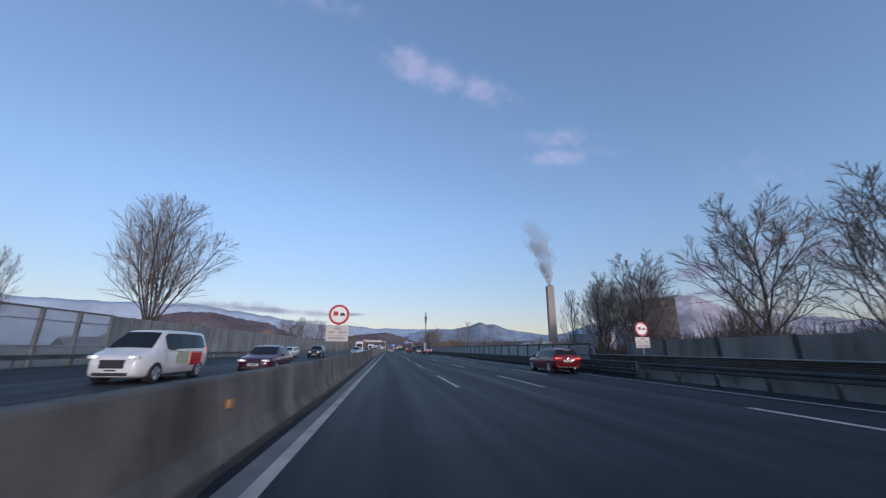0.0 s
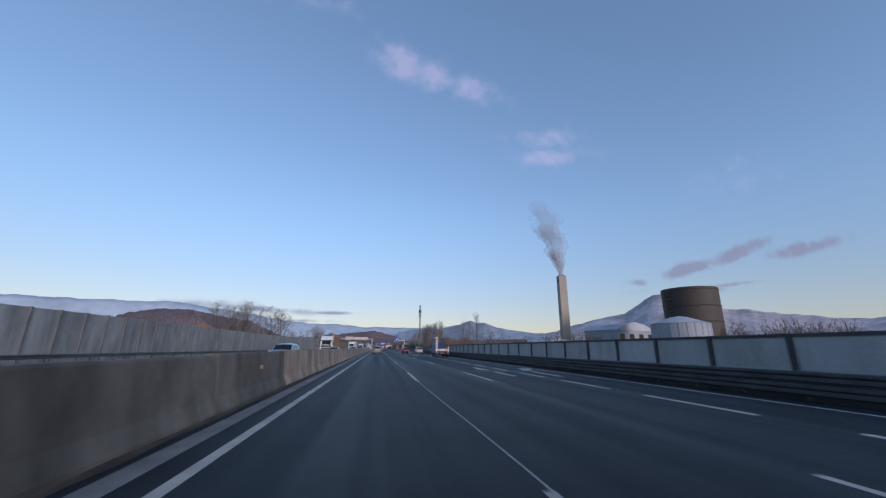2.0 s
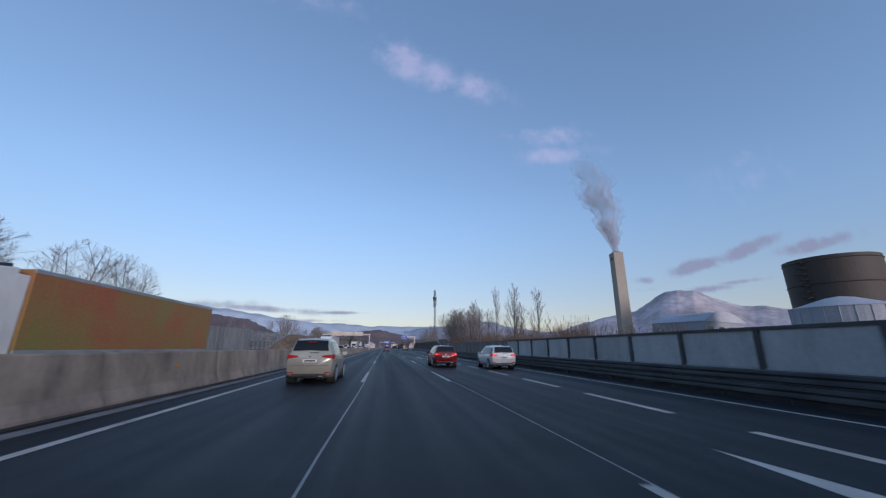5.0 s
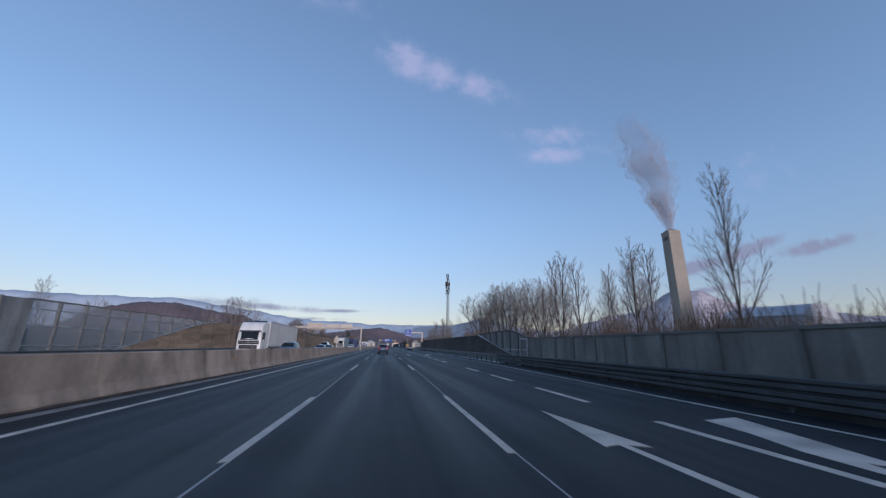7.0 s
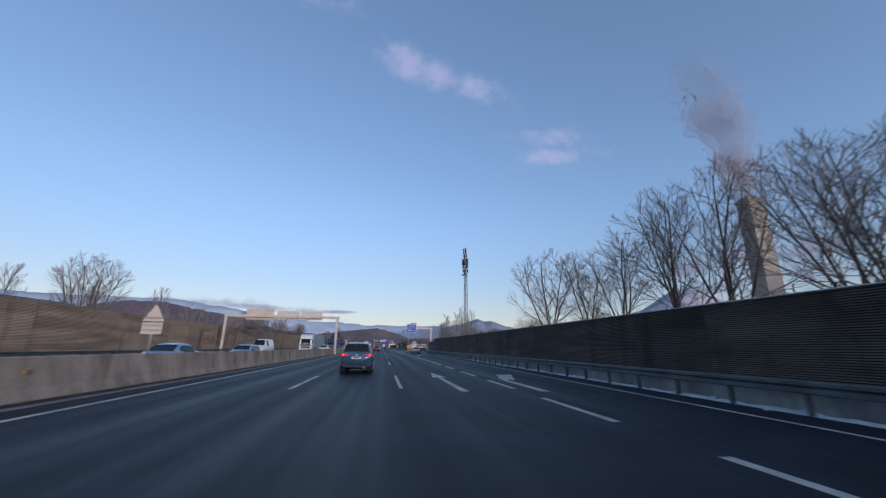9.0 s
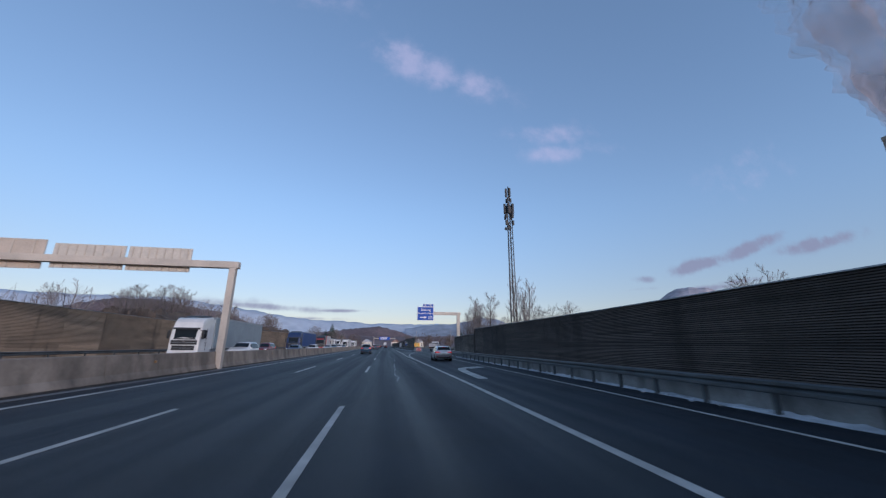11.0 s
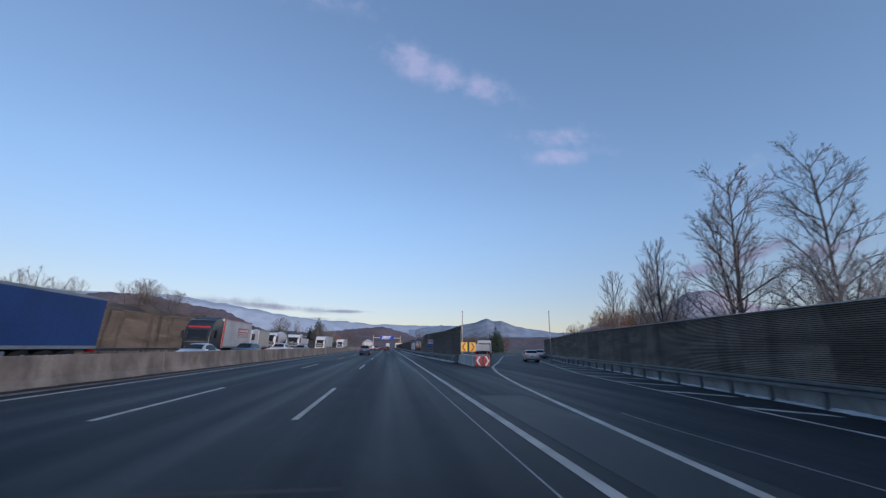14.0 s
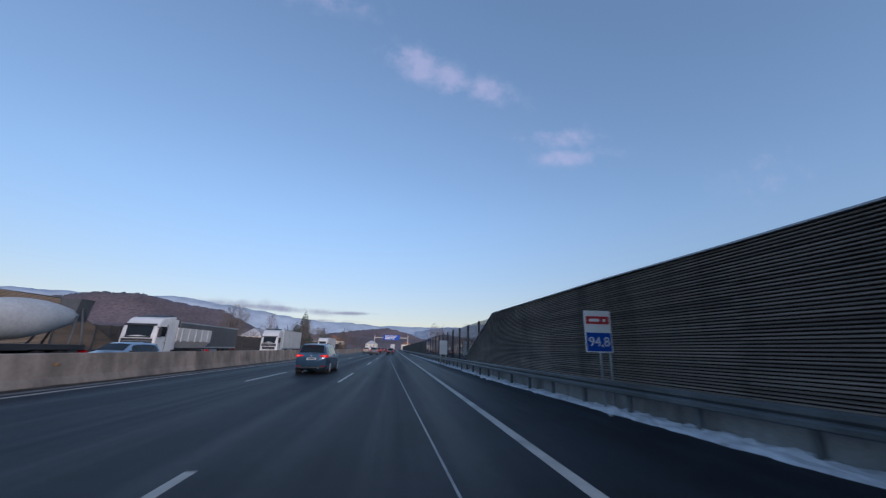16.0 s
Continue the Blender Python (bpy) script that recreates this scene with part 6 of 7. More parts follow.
# small far furniture
for x, y, z0, z1, w, mm, lb in ((15.2, 405, 1.0, 2.4, 0.8, "sign_white", "small white board beside the motorway"), (8.6, 560, 5.6, 8.2, 8.6, "sign_blue", "blue direction sign over the motorway far ahead")):
    ob = thing("road_sign", lb, "road sign", (x, y, 0))
    for dx in ((-w * 0.35, w * 0.35) if w < 2 else (-8.5, 8.5)):
        rodded("post", (dx, 0.1, -0.2), (dx, 0.1, z1), 0.05 if w < 2 else 0.2, M["gantry"], ob)
    if w > 2:
        boxed("beam", (-8.6, 8.6, 0.05, 0.35, 6.6, 7.0), M["gantry"], ob)
    pl = upright("board", rect(-w / 2, w / 2, z0, z1), M[mm], ob, 0.0, 0.03)
    if w > 2:
        for k in range(3):
            upright("print_bar", rect(-3.2, 1.5 + k * 0.6, 6.1 + 0.7 * k, 6.4 + 0.7 * k), M["sign_white"], pl, -0.031, 0.005)

# ---- sprayed lettering on the low grey wall, too blurred to read ----
spray = thing("graffiti", "pale sprayed lettering with dark blue outlines on the grey wall", "graffiti", (WALL_R(25.2) - 0.09, 25.2, 0), 0)
for k in range(4):
    c = 1.35 - 0.92 * k
    for nm, grow_, mm, lift in (("outline", 0.0, M["spray_blue"], 0.006), ("filling", 0.075, M["sign_dusty"], 0.012)):
        # an arch on two legs, each a little different
        w, h, leg, lean_ = 0.40 + 0.03 * (k % 2), 0.46 + 0.05 * ((k * 2) % 3), 0.17, 0.05 * (k % 3 - 1)
        arch = [(math.cos(math.pi * q / 10), math.sin(math.pi * q / 10)) for q in range(11)]
        outer = [(c + (w - grow_) * u + lean_, 1.32 + (h - grow_) * v_) for u, v_ in arch]
        inner = [(c + (w - leg - 0.10 + grow_) * u + lean_, 1.32 + (h - leg - 0.10 + grow_) * v_) for u, v_ in arch]
        foot = 1.0 + grow_
        loop_ = [(c + w - grow_, foot)] + outer + [(c - w + grow_, foot), (c - w + leg + 0.10 - grow_, foot)] + inner[::-1] + [(c + w - leg - 0.10 + grow_, foot)]
        n = len(loop_)
        v = [(-o, y, z) for o in (0.0, lift) for y, z in loop_]
        f = [(q, (q + 1) % n, n + (q + 1) % n, n + q) for q in range(n)]
        f += [(n + q, n + q + 1, n + n - 2 - q, n + n - 1 - q) for q in range(n // 2 - 1)]
        solid(nm, v, f, mm, spray)


# ---- vehicles: local front towards +y, rear at y = 0, tyres on z = 0 ----
ROOF = {
    "estate": [(0, 0.60), (0.012, 0.66), (0.03, 0.80), (0.075, 0.945), (0.13, 0.975), (0.35, 1.0), (0.52, 0.985), (0.58, 0.95), (0.75, 0.655), (0.80, 0.635), (0.92, 0.58), (0.975, 0.52), (1.0, 0.44)],
    "sedan": [(0, 0.58), (0.012, 0.66), (0.15, 0.685), (0.19, 0.72), (0.31, 0.95), (0.37, 0.985), (0.46, 1.0), (0.55, 0.975), (0.60, 0.94), (0.755, 0.665), (0.80, 0.64), (0.92, 0.58), (0.975, 0.52), (1.0, 0.43)],
    "mpv": [(0, 0.58), (0.008, 0.62), (0.02, 0.80), (0.05, 0.945), (0.10, 0.975), (0.35, 1.0), (0.55, 0.985), (0.61, 0.95), (0.80, 0.62), (0.85, 0.595), (0.94, 0.54), (0.98, 0.48), (1.0, 0.40)],
    "suv": [(0, 0.58), (0.01, 0.64), (0.025, 0.80), (0.07, 0.945), (0.12, 0.98), (0.35, 1.0), (0.50, 0.985), (0.57, 0.95), (0.72, 0.67), (0.78, 0.655), (0.93, 0.62), (0.98, 0.56), (1.0, 0.46)],
    "van": [(0, 0.60), (0.004, 0.70), (0.012, 0.93), (0.03, 0.985), (0.30, 1.0), (0.62, 0.99), (0.69, 0.96), (0.86, 0.60), (0.90, 0.565), (0.97, 0.49), (0.99, 0.42), (1.0, 0.34)],
}
PANES = {  # side windows as fractions of the length, rear to front; windscreen and rear window spans
    "estate": ([(0.065, 0.222), (0.229, 0.402), (0.411, 0.615)], (0.595, 0.735), (0.02, 0.070)),
    "sedan": ([(0.235, 0.402), (0.411, 0.615)], (0.61, 0.74), (0.195, 0.305)),
    "mpv": ([(0.045, 0.212), (0.22, 0.428), (0.437, 0.655)], (0.63, 0.785), (0.012, 0.046)),
    "suv": ([(0.06, 0.212), (0.22, 0.402), (0.411, 0.595)], (0.585, 0.71), (0.016, 0.065)),
    "van": ([(0.52, 0.70)], (0.705, 0.85), (0.006, 0.011)),
}

ROOF["minibus"] = ROOF["van"]
PANES["minibus"] = ([(0.07, 0.27), (0.285, 0.50), (0.52, 0.70)], PANES["van"][1], PANES["van"][2])


def car(name, label, category, style, paint_mat, dims, at, turn=0, group="traffic", lit=False, oncoming=False, rails=False, rim_mat=None):
    length, width, high = dims
    ob = thing(name, label, category, at, turn, group)
    roof = along([(f * length, h * high) for f, h in ROOF[style]])
    half = along([(0, width * 0.445), (0.05 * length, width * 0.475), (0.16 * length, width * 0.495), (0.5 * length, width * 0.5), (0.82 * length, width * 0.495), (0.93 * length, width * 0.46), (0.985 * length, width * 0.40), (length, width * 0.34)])
    low = along([(0, 0.33), (0.08 * length, 0.22), (0.92 * length, 0.20), (length, 0.26)])
    waist = along([(0, high * 0.615), (0.3 * length, high * 0.605), (0.75 * length, high * 0.575), (length, high * 0.5)])

    def section(y):
        w, zb, zr = half(y), low(y), roof(y)
        zs = min(waist(y), zr - 0.012)
        wr = max(w * 0.62, w * 0.955 - 0.34 * (zr - zs))
        lip = min(0.075, (zr - zs) * 0.35)
        return w, zb, zs, zr, wr, lip

    fr = sorted({*(f for f, _ in ROOF[style]), *(k / 26 for k in range(27))})
    verts, faces = [], []
    for fx in fr:
        y = fx * length
        w, zb, zs, zr, wr, lip = section(y)
        h = [(w * 0.80, zb), (w * 0.955, zb + 0.07), (w, zb + 0.42 * (zs - zb)), (w * 0.992, zb + 0.80 * (zs - zb)), (w * 0.955, zs), (wr, zr - lip), (wr * 0.86, zr - lip * 0.12), (wr * 0.4, zr + 0.012)]
        ring_ = [(x, z) for x, z in h] + [(-x, z) for x, z in reversed(h)]
        verts += [(x, y, z) for x, z in ring_]
    n = 16
    for i in range(len(fr) - 1):
        for k in range(n):
            a, b = i * n + k, i * n + (k + 1) % n
            faces.append((a, a + n, b + n, b))
    faces += [tuple(range(n)), tuple(range((len(fr) - 1) * n, len(fr) * n))[::-1]]
    solid("body", verts, faces, paint_mat, ob, smooth=True)
    sides, screen, rear = PANES[style]

    def pane(name_, rows, label_=""):
        m = len(rows[0])
        v = [p for row in rows for p in row]
        f = [(i * m + k, i * m + k + 1, (i + 1) * m + k + 1, (i + 1) * m + k) for i in range(len(rows) - 1) for k in range(m - 1)]
        return solid(name_, v, f, M["glass"], ob, label_, smooth=True)

    for s in (-1, 1):
        for a, b in sides:
            rows = []
            for k in range(6):
                y = (a + (b - a) * k / 5) * length
                w, zb, zs, zr, wr, lip = section(y)
                lo, hi = 0.07, 0.93
                if (k == 0 and a == sides[0][0]) or (k == 5 and b == sides[-1][1]):
                    lo, hi = 0.14, 0.84
                if style == "estate" and a == sides[0][0] and k < 3:
                    lo, hi = ((0.22, 0.42), (0.10, 0.78), (0.07, 0.91))[k]
                rows.append([(s * (w * 0.955 + (wr - w * 0.955) * t + 0.009), y, zs + (zr - lip - zs) * t) for t in (lo, (lo + hi) / 2, hi)])
            pane("side_window", rows)
        for (a, b), (c, d) in zip(sides[:-1], sides[1:]):
            rows = []
            for y in ((b - 0.002) * length, (c + 0.002) * length):
                w, zb, zs, zr, wr, lip = section(y)
                rows.append([(s * (w * 0.955 + (wr - w * 0.955) * t + 0.006), y, zs + (zr - lip - zs) * t) for t in (0.06, 0.5, 0.94)])
            v = [p for row in rows for p in row]
            solid("pillar", v, [(0, 1, 4, 3), (1, 2, 5, 4)], M["plastic"], ob)
    for nm, (a, b), shrink in (("windscreen", screen, 0.88), ("rear_window", rear, 0.90)):
        rows = []
        for k in range(6):
            y = (a + (b - a) * k / 5) * length
            w, zb, zs, zr, wr, lip = section(y)
            back_ = -0.012 if nm == "rear_window" else 0.0
            rows.append([(wr * shrink * u, y + back_, zr + 0.040 - 0.022 * abs(u)) for u in (-1, -0.5, 0, 0.5, 1)])
        pane(nm, rows)
    # wheels
    rad = 0.315 if high < 1.6 else 0.335
    for fx in (0.185, 0.815):
        y = fx * length
        for s in (-1, 1):
            w = half(y)
            bm = bmesh.new()
            rod(bm, (s * (w - 0.30), y, rad + 0.03), (s * (w + 0.006), y, rad + 0.03), rad + 0.035, sides=28)
            part("wheel_arch", bm, M["plastic"], ob)
            bm = bmesh.new()
            rod(bm, (s * (w - 0.21), y, rad), (s * (w + 0.015), y, rad), rad, sides=28)
            bmesh.ops.bevel(bm, geom=[e for e in bm.edges if abs(e.verts[0].co.x - e.verts[1].co.x) < 0.001], offset=0.035, segments=2, affect="EDGES")
            tyre = part("wheel", bm, M["rubber"], ob)
            bm = bmesh.new()
            x = s * (w + 0.017)
            bmesh.ops.create_circle(bm, cap_ends=True, segments=4, radius=0.01, matrix=Matrix.Translation((x - s * 0.02, y, rad)))
            for q in range(10):
                t = 2 * math.pi * (q // 2) / 5 + (0.2 if q % 2 else -0.2)
                d = Vector((0, math.cos(t), math.sin(t)))
                rod(bm, Vector((x, y, rad)), Vector((x, y, rad)) + d * rad * 0.68, 0.022, 0.028, 4)
            for q in range(20):
                t, u = 2 * math.pi * q / 20, 2 * math.pi * (q + 1) / 20
                rod(bm, (x, y + rad * 0.69 * math.cos(t), rad + rad * 0.69 * math.sin(t)), (x, y + rad * 0.69 * math.cos(u), rad + rad * 0.69 * math.sin(u)), 0.018, sides=4)
            rod(bm, (x - s * 0.01, y, rad), (x + s * 0.012, y, rad), 0.06, sides=10)
            part("rim", bm, rim_mat or M["rim"], tyre)
    # rear
    zt = high * 0.60

    def lamp(s, inner, reach, below, above):
        """A lamp that tapers inwards across the tailgate and wraps round the corner."""
        spots = [(inner * half(0), -0.014), ((inner + 1) / 2 * half(0), -0.016), (half(0) + 0.012, -0.008), (half(reach * 0.5) + 0.012, reach * 0.5), (half(reach) + 0.004, reach)]
        v = []
        for off in (0.0, 0.03):
            for (x, y), lo, hi in zip(spots, below, above):
                v += [(s * (x - off), y + off, zt - lo), (s * (x - off), y + off, zt + hi)]
        f = []
        for k in range(4):
            a, b = 2 * k, 10 + 2 * k
            f += [(a, a + 2, a + 3, a + 1), (b, b + 1, b + 3, b + 2), (a, b, b + 2, a + 2), (a + 1, a + 3, b + 3, b + 1)]
        f += [(0, 1, 11, 10), (8, 18, 19, 9)]
        shell = solid("tail_lamp", v, f, M["brake" if lit else "tail"], ob)
        if lit:
            x0, x1 = s * half(0) * (inner * 0.35 + 0.62), s * half(0) * 0.93
            boxed("lamp_core", (*sorted((x0, x1)), -0.022, 0.0, zt - 0.025, zt + 0.015), M["lamp_core"], shell, "glowing lamp core", 0.006)

    for s in (-1, 1):
        if style in ("van", "minibus"):
            boxed("tail_lamp", (*sorted((s * half(0) * 0.84, s * half(0) * 0.99)), -0.02, 0.08, high * 0.42, high * 0.66), M["brake" if lit else "tail"], ob, bevel=0.012)
        elif style in ("mpv", "suv"):
            lamp(s, 0.56, 0.30, (0.035, 0.055, 0.10, 0.10, 0.05), (0.02, 0.045, 0.065, 0.06, 0.02))
        else:
            lamp(s, 0.46, 0.33, (0.035, 0.05, 0.085, 0.08, 0.02), (0.025, 0.04, 0.05, 0.045, 0.015))
        boxed("reflector", (*sorted((s * half(0) * 0.70, s * half(0) * 0.95)), -0.025, 0.03, 0.42, 0.46), M["tail"], ob)
    boxed("rear_bumper_trim", (-half(0) * 0.80, half(0) * 0.80, -0.018, 0.05, 0.33, 0.40), M["plastic"], ob, bevel=0.01)
    pl = boxed("number_plate", (-0.26, 0.26, -0.026, 0.02, high * 0.60 - 0.22, high * 0.60 - 0.11), M["plate"], ob, "white number plate")
    boxed("print_bar", (-0.19, 0.19, -0.030, -0.024, high * 0.60 - 0.19, high * 0.60 - 0.14), M["sign_black"], pl)
    boxed("badge", (-0.045, 0.045, -0.02, 0.02, high * 0.60 - 0.05, high * 0.60 + 0.02), M["chrome"], ob)
    boxed("high_brake_lamp", (-0.16, 0.16, 0.035 * length, 0.045 * length, high * 0.90, high * 0.915), M["tail"], ob) if style in ("mpv", "estate", "suv") else None
    boxed("tailgate_gap", (-half(0) * 0.86, half(0) * 0.86, -0.006, 0.02, high * 0.40, high * 0.405), M["plastic"], ob)
    if style not in ("van", "minibus"):
        boxed("rear_wiper", (-0.02, 0.30, 0.012 * length - 0.02, 0.012 * length, high * 0.67, high * 0.685), M["plastic"], ob) if style != "sedan" else None
        boxed("antenna_fin", (-0.02, 0.02, 0.16 * length, 0.21 * length, roof(0.18 * length), roof(0.18 * length) + 0.06), paint_mat, ob, bevel=0.01)
        boxed("exhaust", (half(0) * 0.45, half(0) * 0.62, -0.02, 0.10, 0.28, 0.33), M["chrome"], ob, bevel=0.01)
    # front
    for s in (-1, 1):
        y = length
        boxed("headlamp", (*sorted((s * half(y) * 0.62, s * half(0.965 * y) * 0.99)), y - 0.15, y + 0.0, high * 0.44, high * 0.50), M["lamp"], ob, bevel=0.012)
        if lit and oncoming:
            boxed("lamp_core", (*sorted((s * half(y) * 0.80, s * half(y) * 1.0)), y - 0.05, y + 0.006, high * 0.455, high * 0.485), M["lamp_on"], ob, "lit lamp core", 0.008)
        boxed("mirror", (*sorted((s * (half(0.66 * y) * 0.96), s * (half(0.66 * y) + 0.17))), y * 0.655, y * 0.655 + 0.12, waist(0.66 * y) + 0.02, waist(0.66 * y) + 0.17), M["plastic"] if style in ("van", "minibus", "estate") else paint_mat, ob, bevel=0.025)
    boxed("grille", (-half(length) * 0.60, half(length) * 0.60, length - 0.10, length + 0.012, high * (0.27 if style in ("van", "minibus") else 0.33), high * 0.42), M["plastic"], ob, bevel=0.015)
    boxed("air_intake", (-half(length) * 0.85, half(length) * 0.85, length - 0.12, length + 0.008, 0.28, 0.40), M["plastic"], ob, bevel=0.015)
    fp = boxed("number_plate", (-0.26, 0.26, length, length + 0.02, 0.42, 0.53), M["plate"], ob, "white number plate")
    boxed("print_bar", (-0.19, 0.19, length + 0.019, length + 0.024, 0.45, 0.50), M["sign_black"], fp)
    # door gaps, handles, sills
    for s in (-1, 1):
        for fx in (0.225, 0.405, 0.605) if style not in ("van", "minibus") else (0.51, 0.71):
            y = fx * length
            w = half(y)
            w, zb, zs, zr, wr, lip = section(y)
            line = [(w * 0.955, zb + 0.07), (w, zb + 0.42 * (zs - zb)), (w * 0.992, zb + 0.80 * (zs - zb)), (w * 0.955, zs)]
            v = [(s * (x + 0.003), y + e, z) for e in (-0.005, 0.005) for x, z in line]
            solid("door_gap", v, [(k, k + 1, k + 5, k + 4) for k in range(3)], M["plastic"], ob)
        for fx in (0.26, 0.43) if style not in ("van", "minibus") else (0.54,):
            y = fx * length
            w = half(y)
            boxed("door_handle", (*sorted((s * (w * 0.98), s * (w + 0.028))), y, y + 0.17, waist(y) - 0.13, waist(y) - 0.095), paint_mat, ob, bevel=0.008)
        boxed("sill", (*sorted((s * width * 0.44, s * (width * 0.495))), 0.27 * length, 0.73 * length, 0.19, 0.29), M["plastic"], ob, bevel=0.01)
        if rails:
            y0, y1 = 0.13 * length, 0.53 * length
            bm = bmesh.new()
            line = []
            for k in range(9):
                y = y0 + (y1 - y0) * k / 8
                w, zb, zs, zr, wr, lip = section(y)
                line.append(Vector((s * wr * 0.93, y, zr - lip * 0.35 + (0.0 if k in (0, 8) else 0.045))))
            for p, q in zip(line[:-1], line[1:]):
                rod(bm, p, q, 0.016, sides=6)
            part("roof_rail", bm, M["plastic"], ob)
    return ob


# our side
car("estate_car", "dark red estate car with its tail lamps lit", "car", "estate", P["red"], (4.6, 1.80, 1.47), (12.1, 19.6, 0), -1, lit=True, rails=True, rim_mat=M["wheel_cover"])
car("estate_car", "silver estate car with dark windows and lit tail lamps", "car", "estate", P["silver"], (4.63, 1.79, 1.46), (14.73, 291.35, 0), -1, lit=True, rails=True, rim_mat=M["rim_dark"])
car("compact_van", "petrol blue family van with tinted rear windows", "car", "mpv", P["petrol"], (4.53, 1.83, 1.66), (5.55, 388.6, 0), 0, lit=True, rails=True)
for y in (229.5, 320.0):
    car("compact_van", "petrol blue family van with tinted rear windows", "car", "mpv", P["petrol"], (4.53, 1.83, 1.66), (5.6, y, 0), 0, lit=True, rails=True)
car("saloon_car", "white saloon car leaving on the exit", "car", "sedan", P["white"], (4.7, 1.81, 1.44), (27.5, 366.0, 0), -17, lit=True)
car("hatchback", "white hatchback ahead on the motorway", "car", "mpv", P["white"], (4.2, 1.78, 1.52), (12.6, 140.0, 0), 0, lit=True)
car("off_roader", "beige off-roader beside the median barrier", "car", "suv", P["beige"], (4.4, 1.82, 1.72), (1.95, 131.0, 0), 0)
car("hatchback", "red hatchback among the traffic ahead", "car", "mpv", P["red"], (4.2, 1.78, 1.52), (9.2, 143.0, 0), 0, lit=True)
car("saloon_car", "black saloon car ahead on the motorway", "car", "sedan", P["black"], (4.6, 1.81, 1.44), (9.3, 459.0, 0), 0, lit=True)
car("hatchback", "red hatchback further along the motorway", "car", "mpv", P["red"], (4.2, 1.78, 1.52), (5.7, 520.0, 0), 0, lit=True)
car("panel_van", "white panel van far along the motorway", "van", "van", P["white"], (5.3, 2.0, 2.1), (2.0, 505.0, 0), 0)
car("off_roader", "grey off-roader further along the motorway", "car", "suv", P["grey"], (4.5, 1.85, 1.70), (9.2, 545.0, 0), 0, lit=True)
car("hatchback", "white hatchback queueing on the exit", "car", "mpv", P["white"], (4.2, 1.78, 1.52), (44.5, 402.0, 0), -24)
car("hatchback", "silver hatchback queueing on the exit", "car", "mpv", P["silver"], (4.2, 1.78, 1.52), (36.6, 385.0, 0), -21)

for x, y, st, pc, nm, lb in ((5.7, 452, "suv", "grey", "off_roader", "grey off-roader among the traffic ahead"), (5.6, 476, "suv", "red", "off_roader", "red off-roader among the traffic ahead"), (2.0, 478, "suv", "beige", "off_roader", "beige off-roader among the traffic ahead"), (9.2, 492, "mpv", "red", "hatchback", "red hatchback among the traffic ahead"), (5.8, 560, "mpv", "black", "hatchback", "black hatchback far along the motorway")):
    car(nm, lb, "car", st, P[pc], (4.4, 1.82, 1.62), (x, y, 0), 0, lit=True)

# the other carriageway
van = car("panel_van", "white minibus with coloured print on its side", "van", "minibus", P["white"], (5.0, 1.99, 2.0), (-8.6, 13.0 + 5.0, 0), 180, lit=True, oncoming=True)
for s in (-1, 1):
    boxed("red_patch", (*sorted((s * 0.95, s * 1.003)), 0.75, 1.75, 0.55, 1.12), P["truckred"], van, "red printed patch", 0.06)
    boxed("pale_patch", (*sorted((s * 0.95, s * 1.002)), 1.85, 2.9, 0.62, 1.16), M["print_lime"], van, "grey-green printed patch", 0.06)
car("saloon_car", "dark purple-red saloon car with its headlamps on", "car", "sedan", P["maroon"], (4.7, 1.82, 1.45), (-5.6, 18.3 + 4.7, 0), 180, lit=True, oncoming=True)
car("hatchback", "white hatchback on the other carriageway", "car", "mpv", P["white"], (4.2, 1.78, 1.50), (-14.0, 57.5 + 4.2, 0), 180)
car("off_roader", "black off-roader on the other carriageway", "car", "suv", P["black"], (4.5, 1.85, 1.70), (-9.3, 53.0 + 4.5, 0), 180, lit=True, oncoming=True)
car("saloon_car", "white saloon car on the other carriageway", "car", "sedan", P["white"], (4.6, 1.8, 1.44), (-12.2, 48.5 + 4.6, 0), 180)
car("off_roader", "light blue off-roader behind the median barrier", "car", "suv", P["lightblue"], (4.5, 1.85, 1.68), (-5.6, 76.0 + 4.5, 0), 180)
car("estate_car", "light blue estate car behind the median barrier", "car", "estate", P["lightblue"], (4.6, 1.8, 1.5), (-5.6, 112.0 + 4.6, 0), 180)
car("off_roader", "light blue off-roader behind the median barrier", "car", "suv", P["lightblue"], (4.4, 1.85, 1.66), (-5.6, 164.5 + 4.4, 0), 180)
car("off_roader", "steel blue off-roader with its headlamps on", "car", "suv", P["steelblue"], (4.6, 1.88, 1.74), (-5.8, 208.6 + 4.6, 0), 180, lit=True, oncoming=True)
car("saloon_car", "pale blue saloon car behind the median barrier", "car", "sedan", P["lightblue"], (4.6, 1.8, 1.5), (-5.7, 231.0 + 4.6, 0), 180)
car("estate_car", "light blue estate car on the other carriageway", "car", "estate", P["lightblue"], (4.6, 1.8, 1.5), (-6.2, 245.0 + 4.6, 0), 180)
car("panel_van", "white panel van on the other carriageway", "van", "van", P["white"], (5.3, 2.0, 2.3), (-9.8, 262.0 + 5.3, 0), 180)
car("off_roader", "white off-roader behind the median barrier", "car", "suv", P["white"], (4.6, 1.86, 1.72), (-5.8, 293.4 + 4.6, 0), 180)
car("family_van", "red and white family van with its headlamps on", "car", "mpv", P["red"], (4.5, 1.85, 1.72), (-9.3, 312.6 + 4.5, 0), 180, lit=True, oncoming=True)
car("saloon_car", "dark saloon car behind the median barrier", "car", "sedan", P["navy"], (4.6, 1.8, 1.46), (-5.8, 316.0 + 4.6, 0), 180)
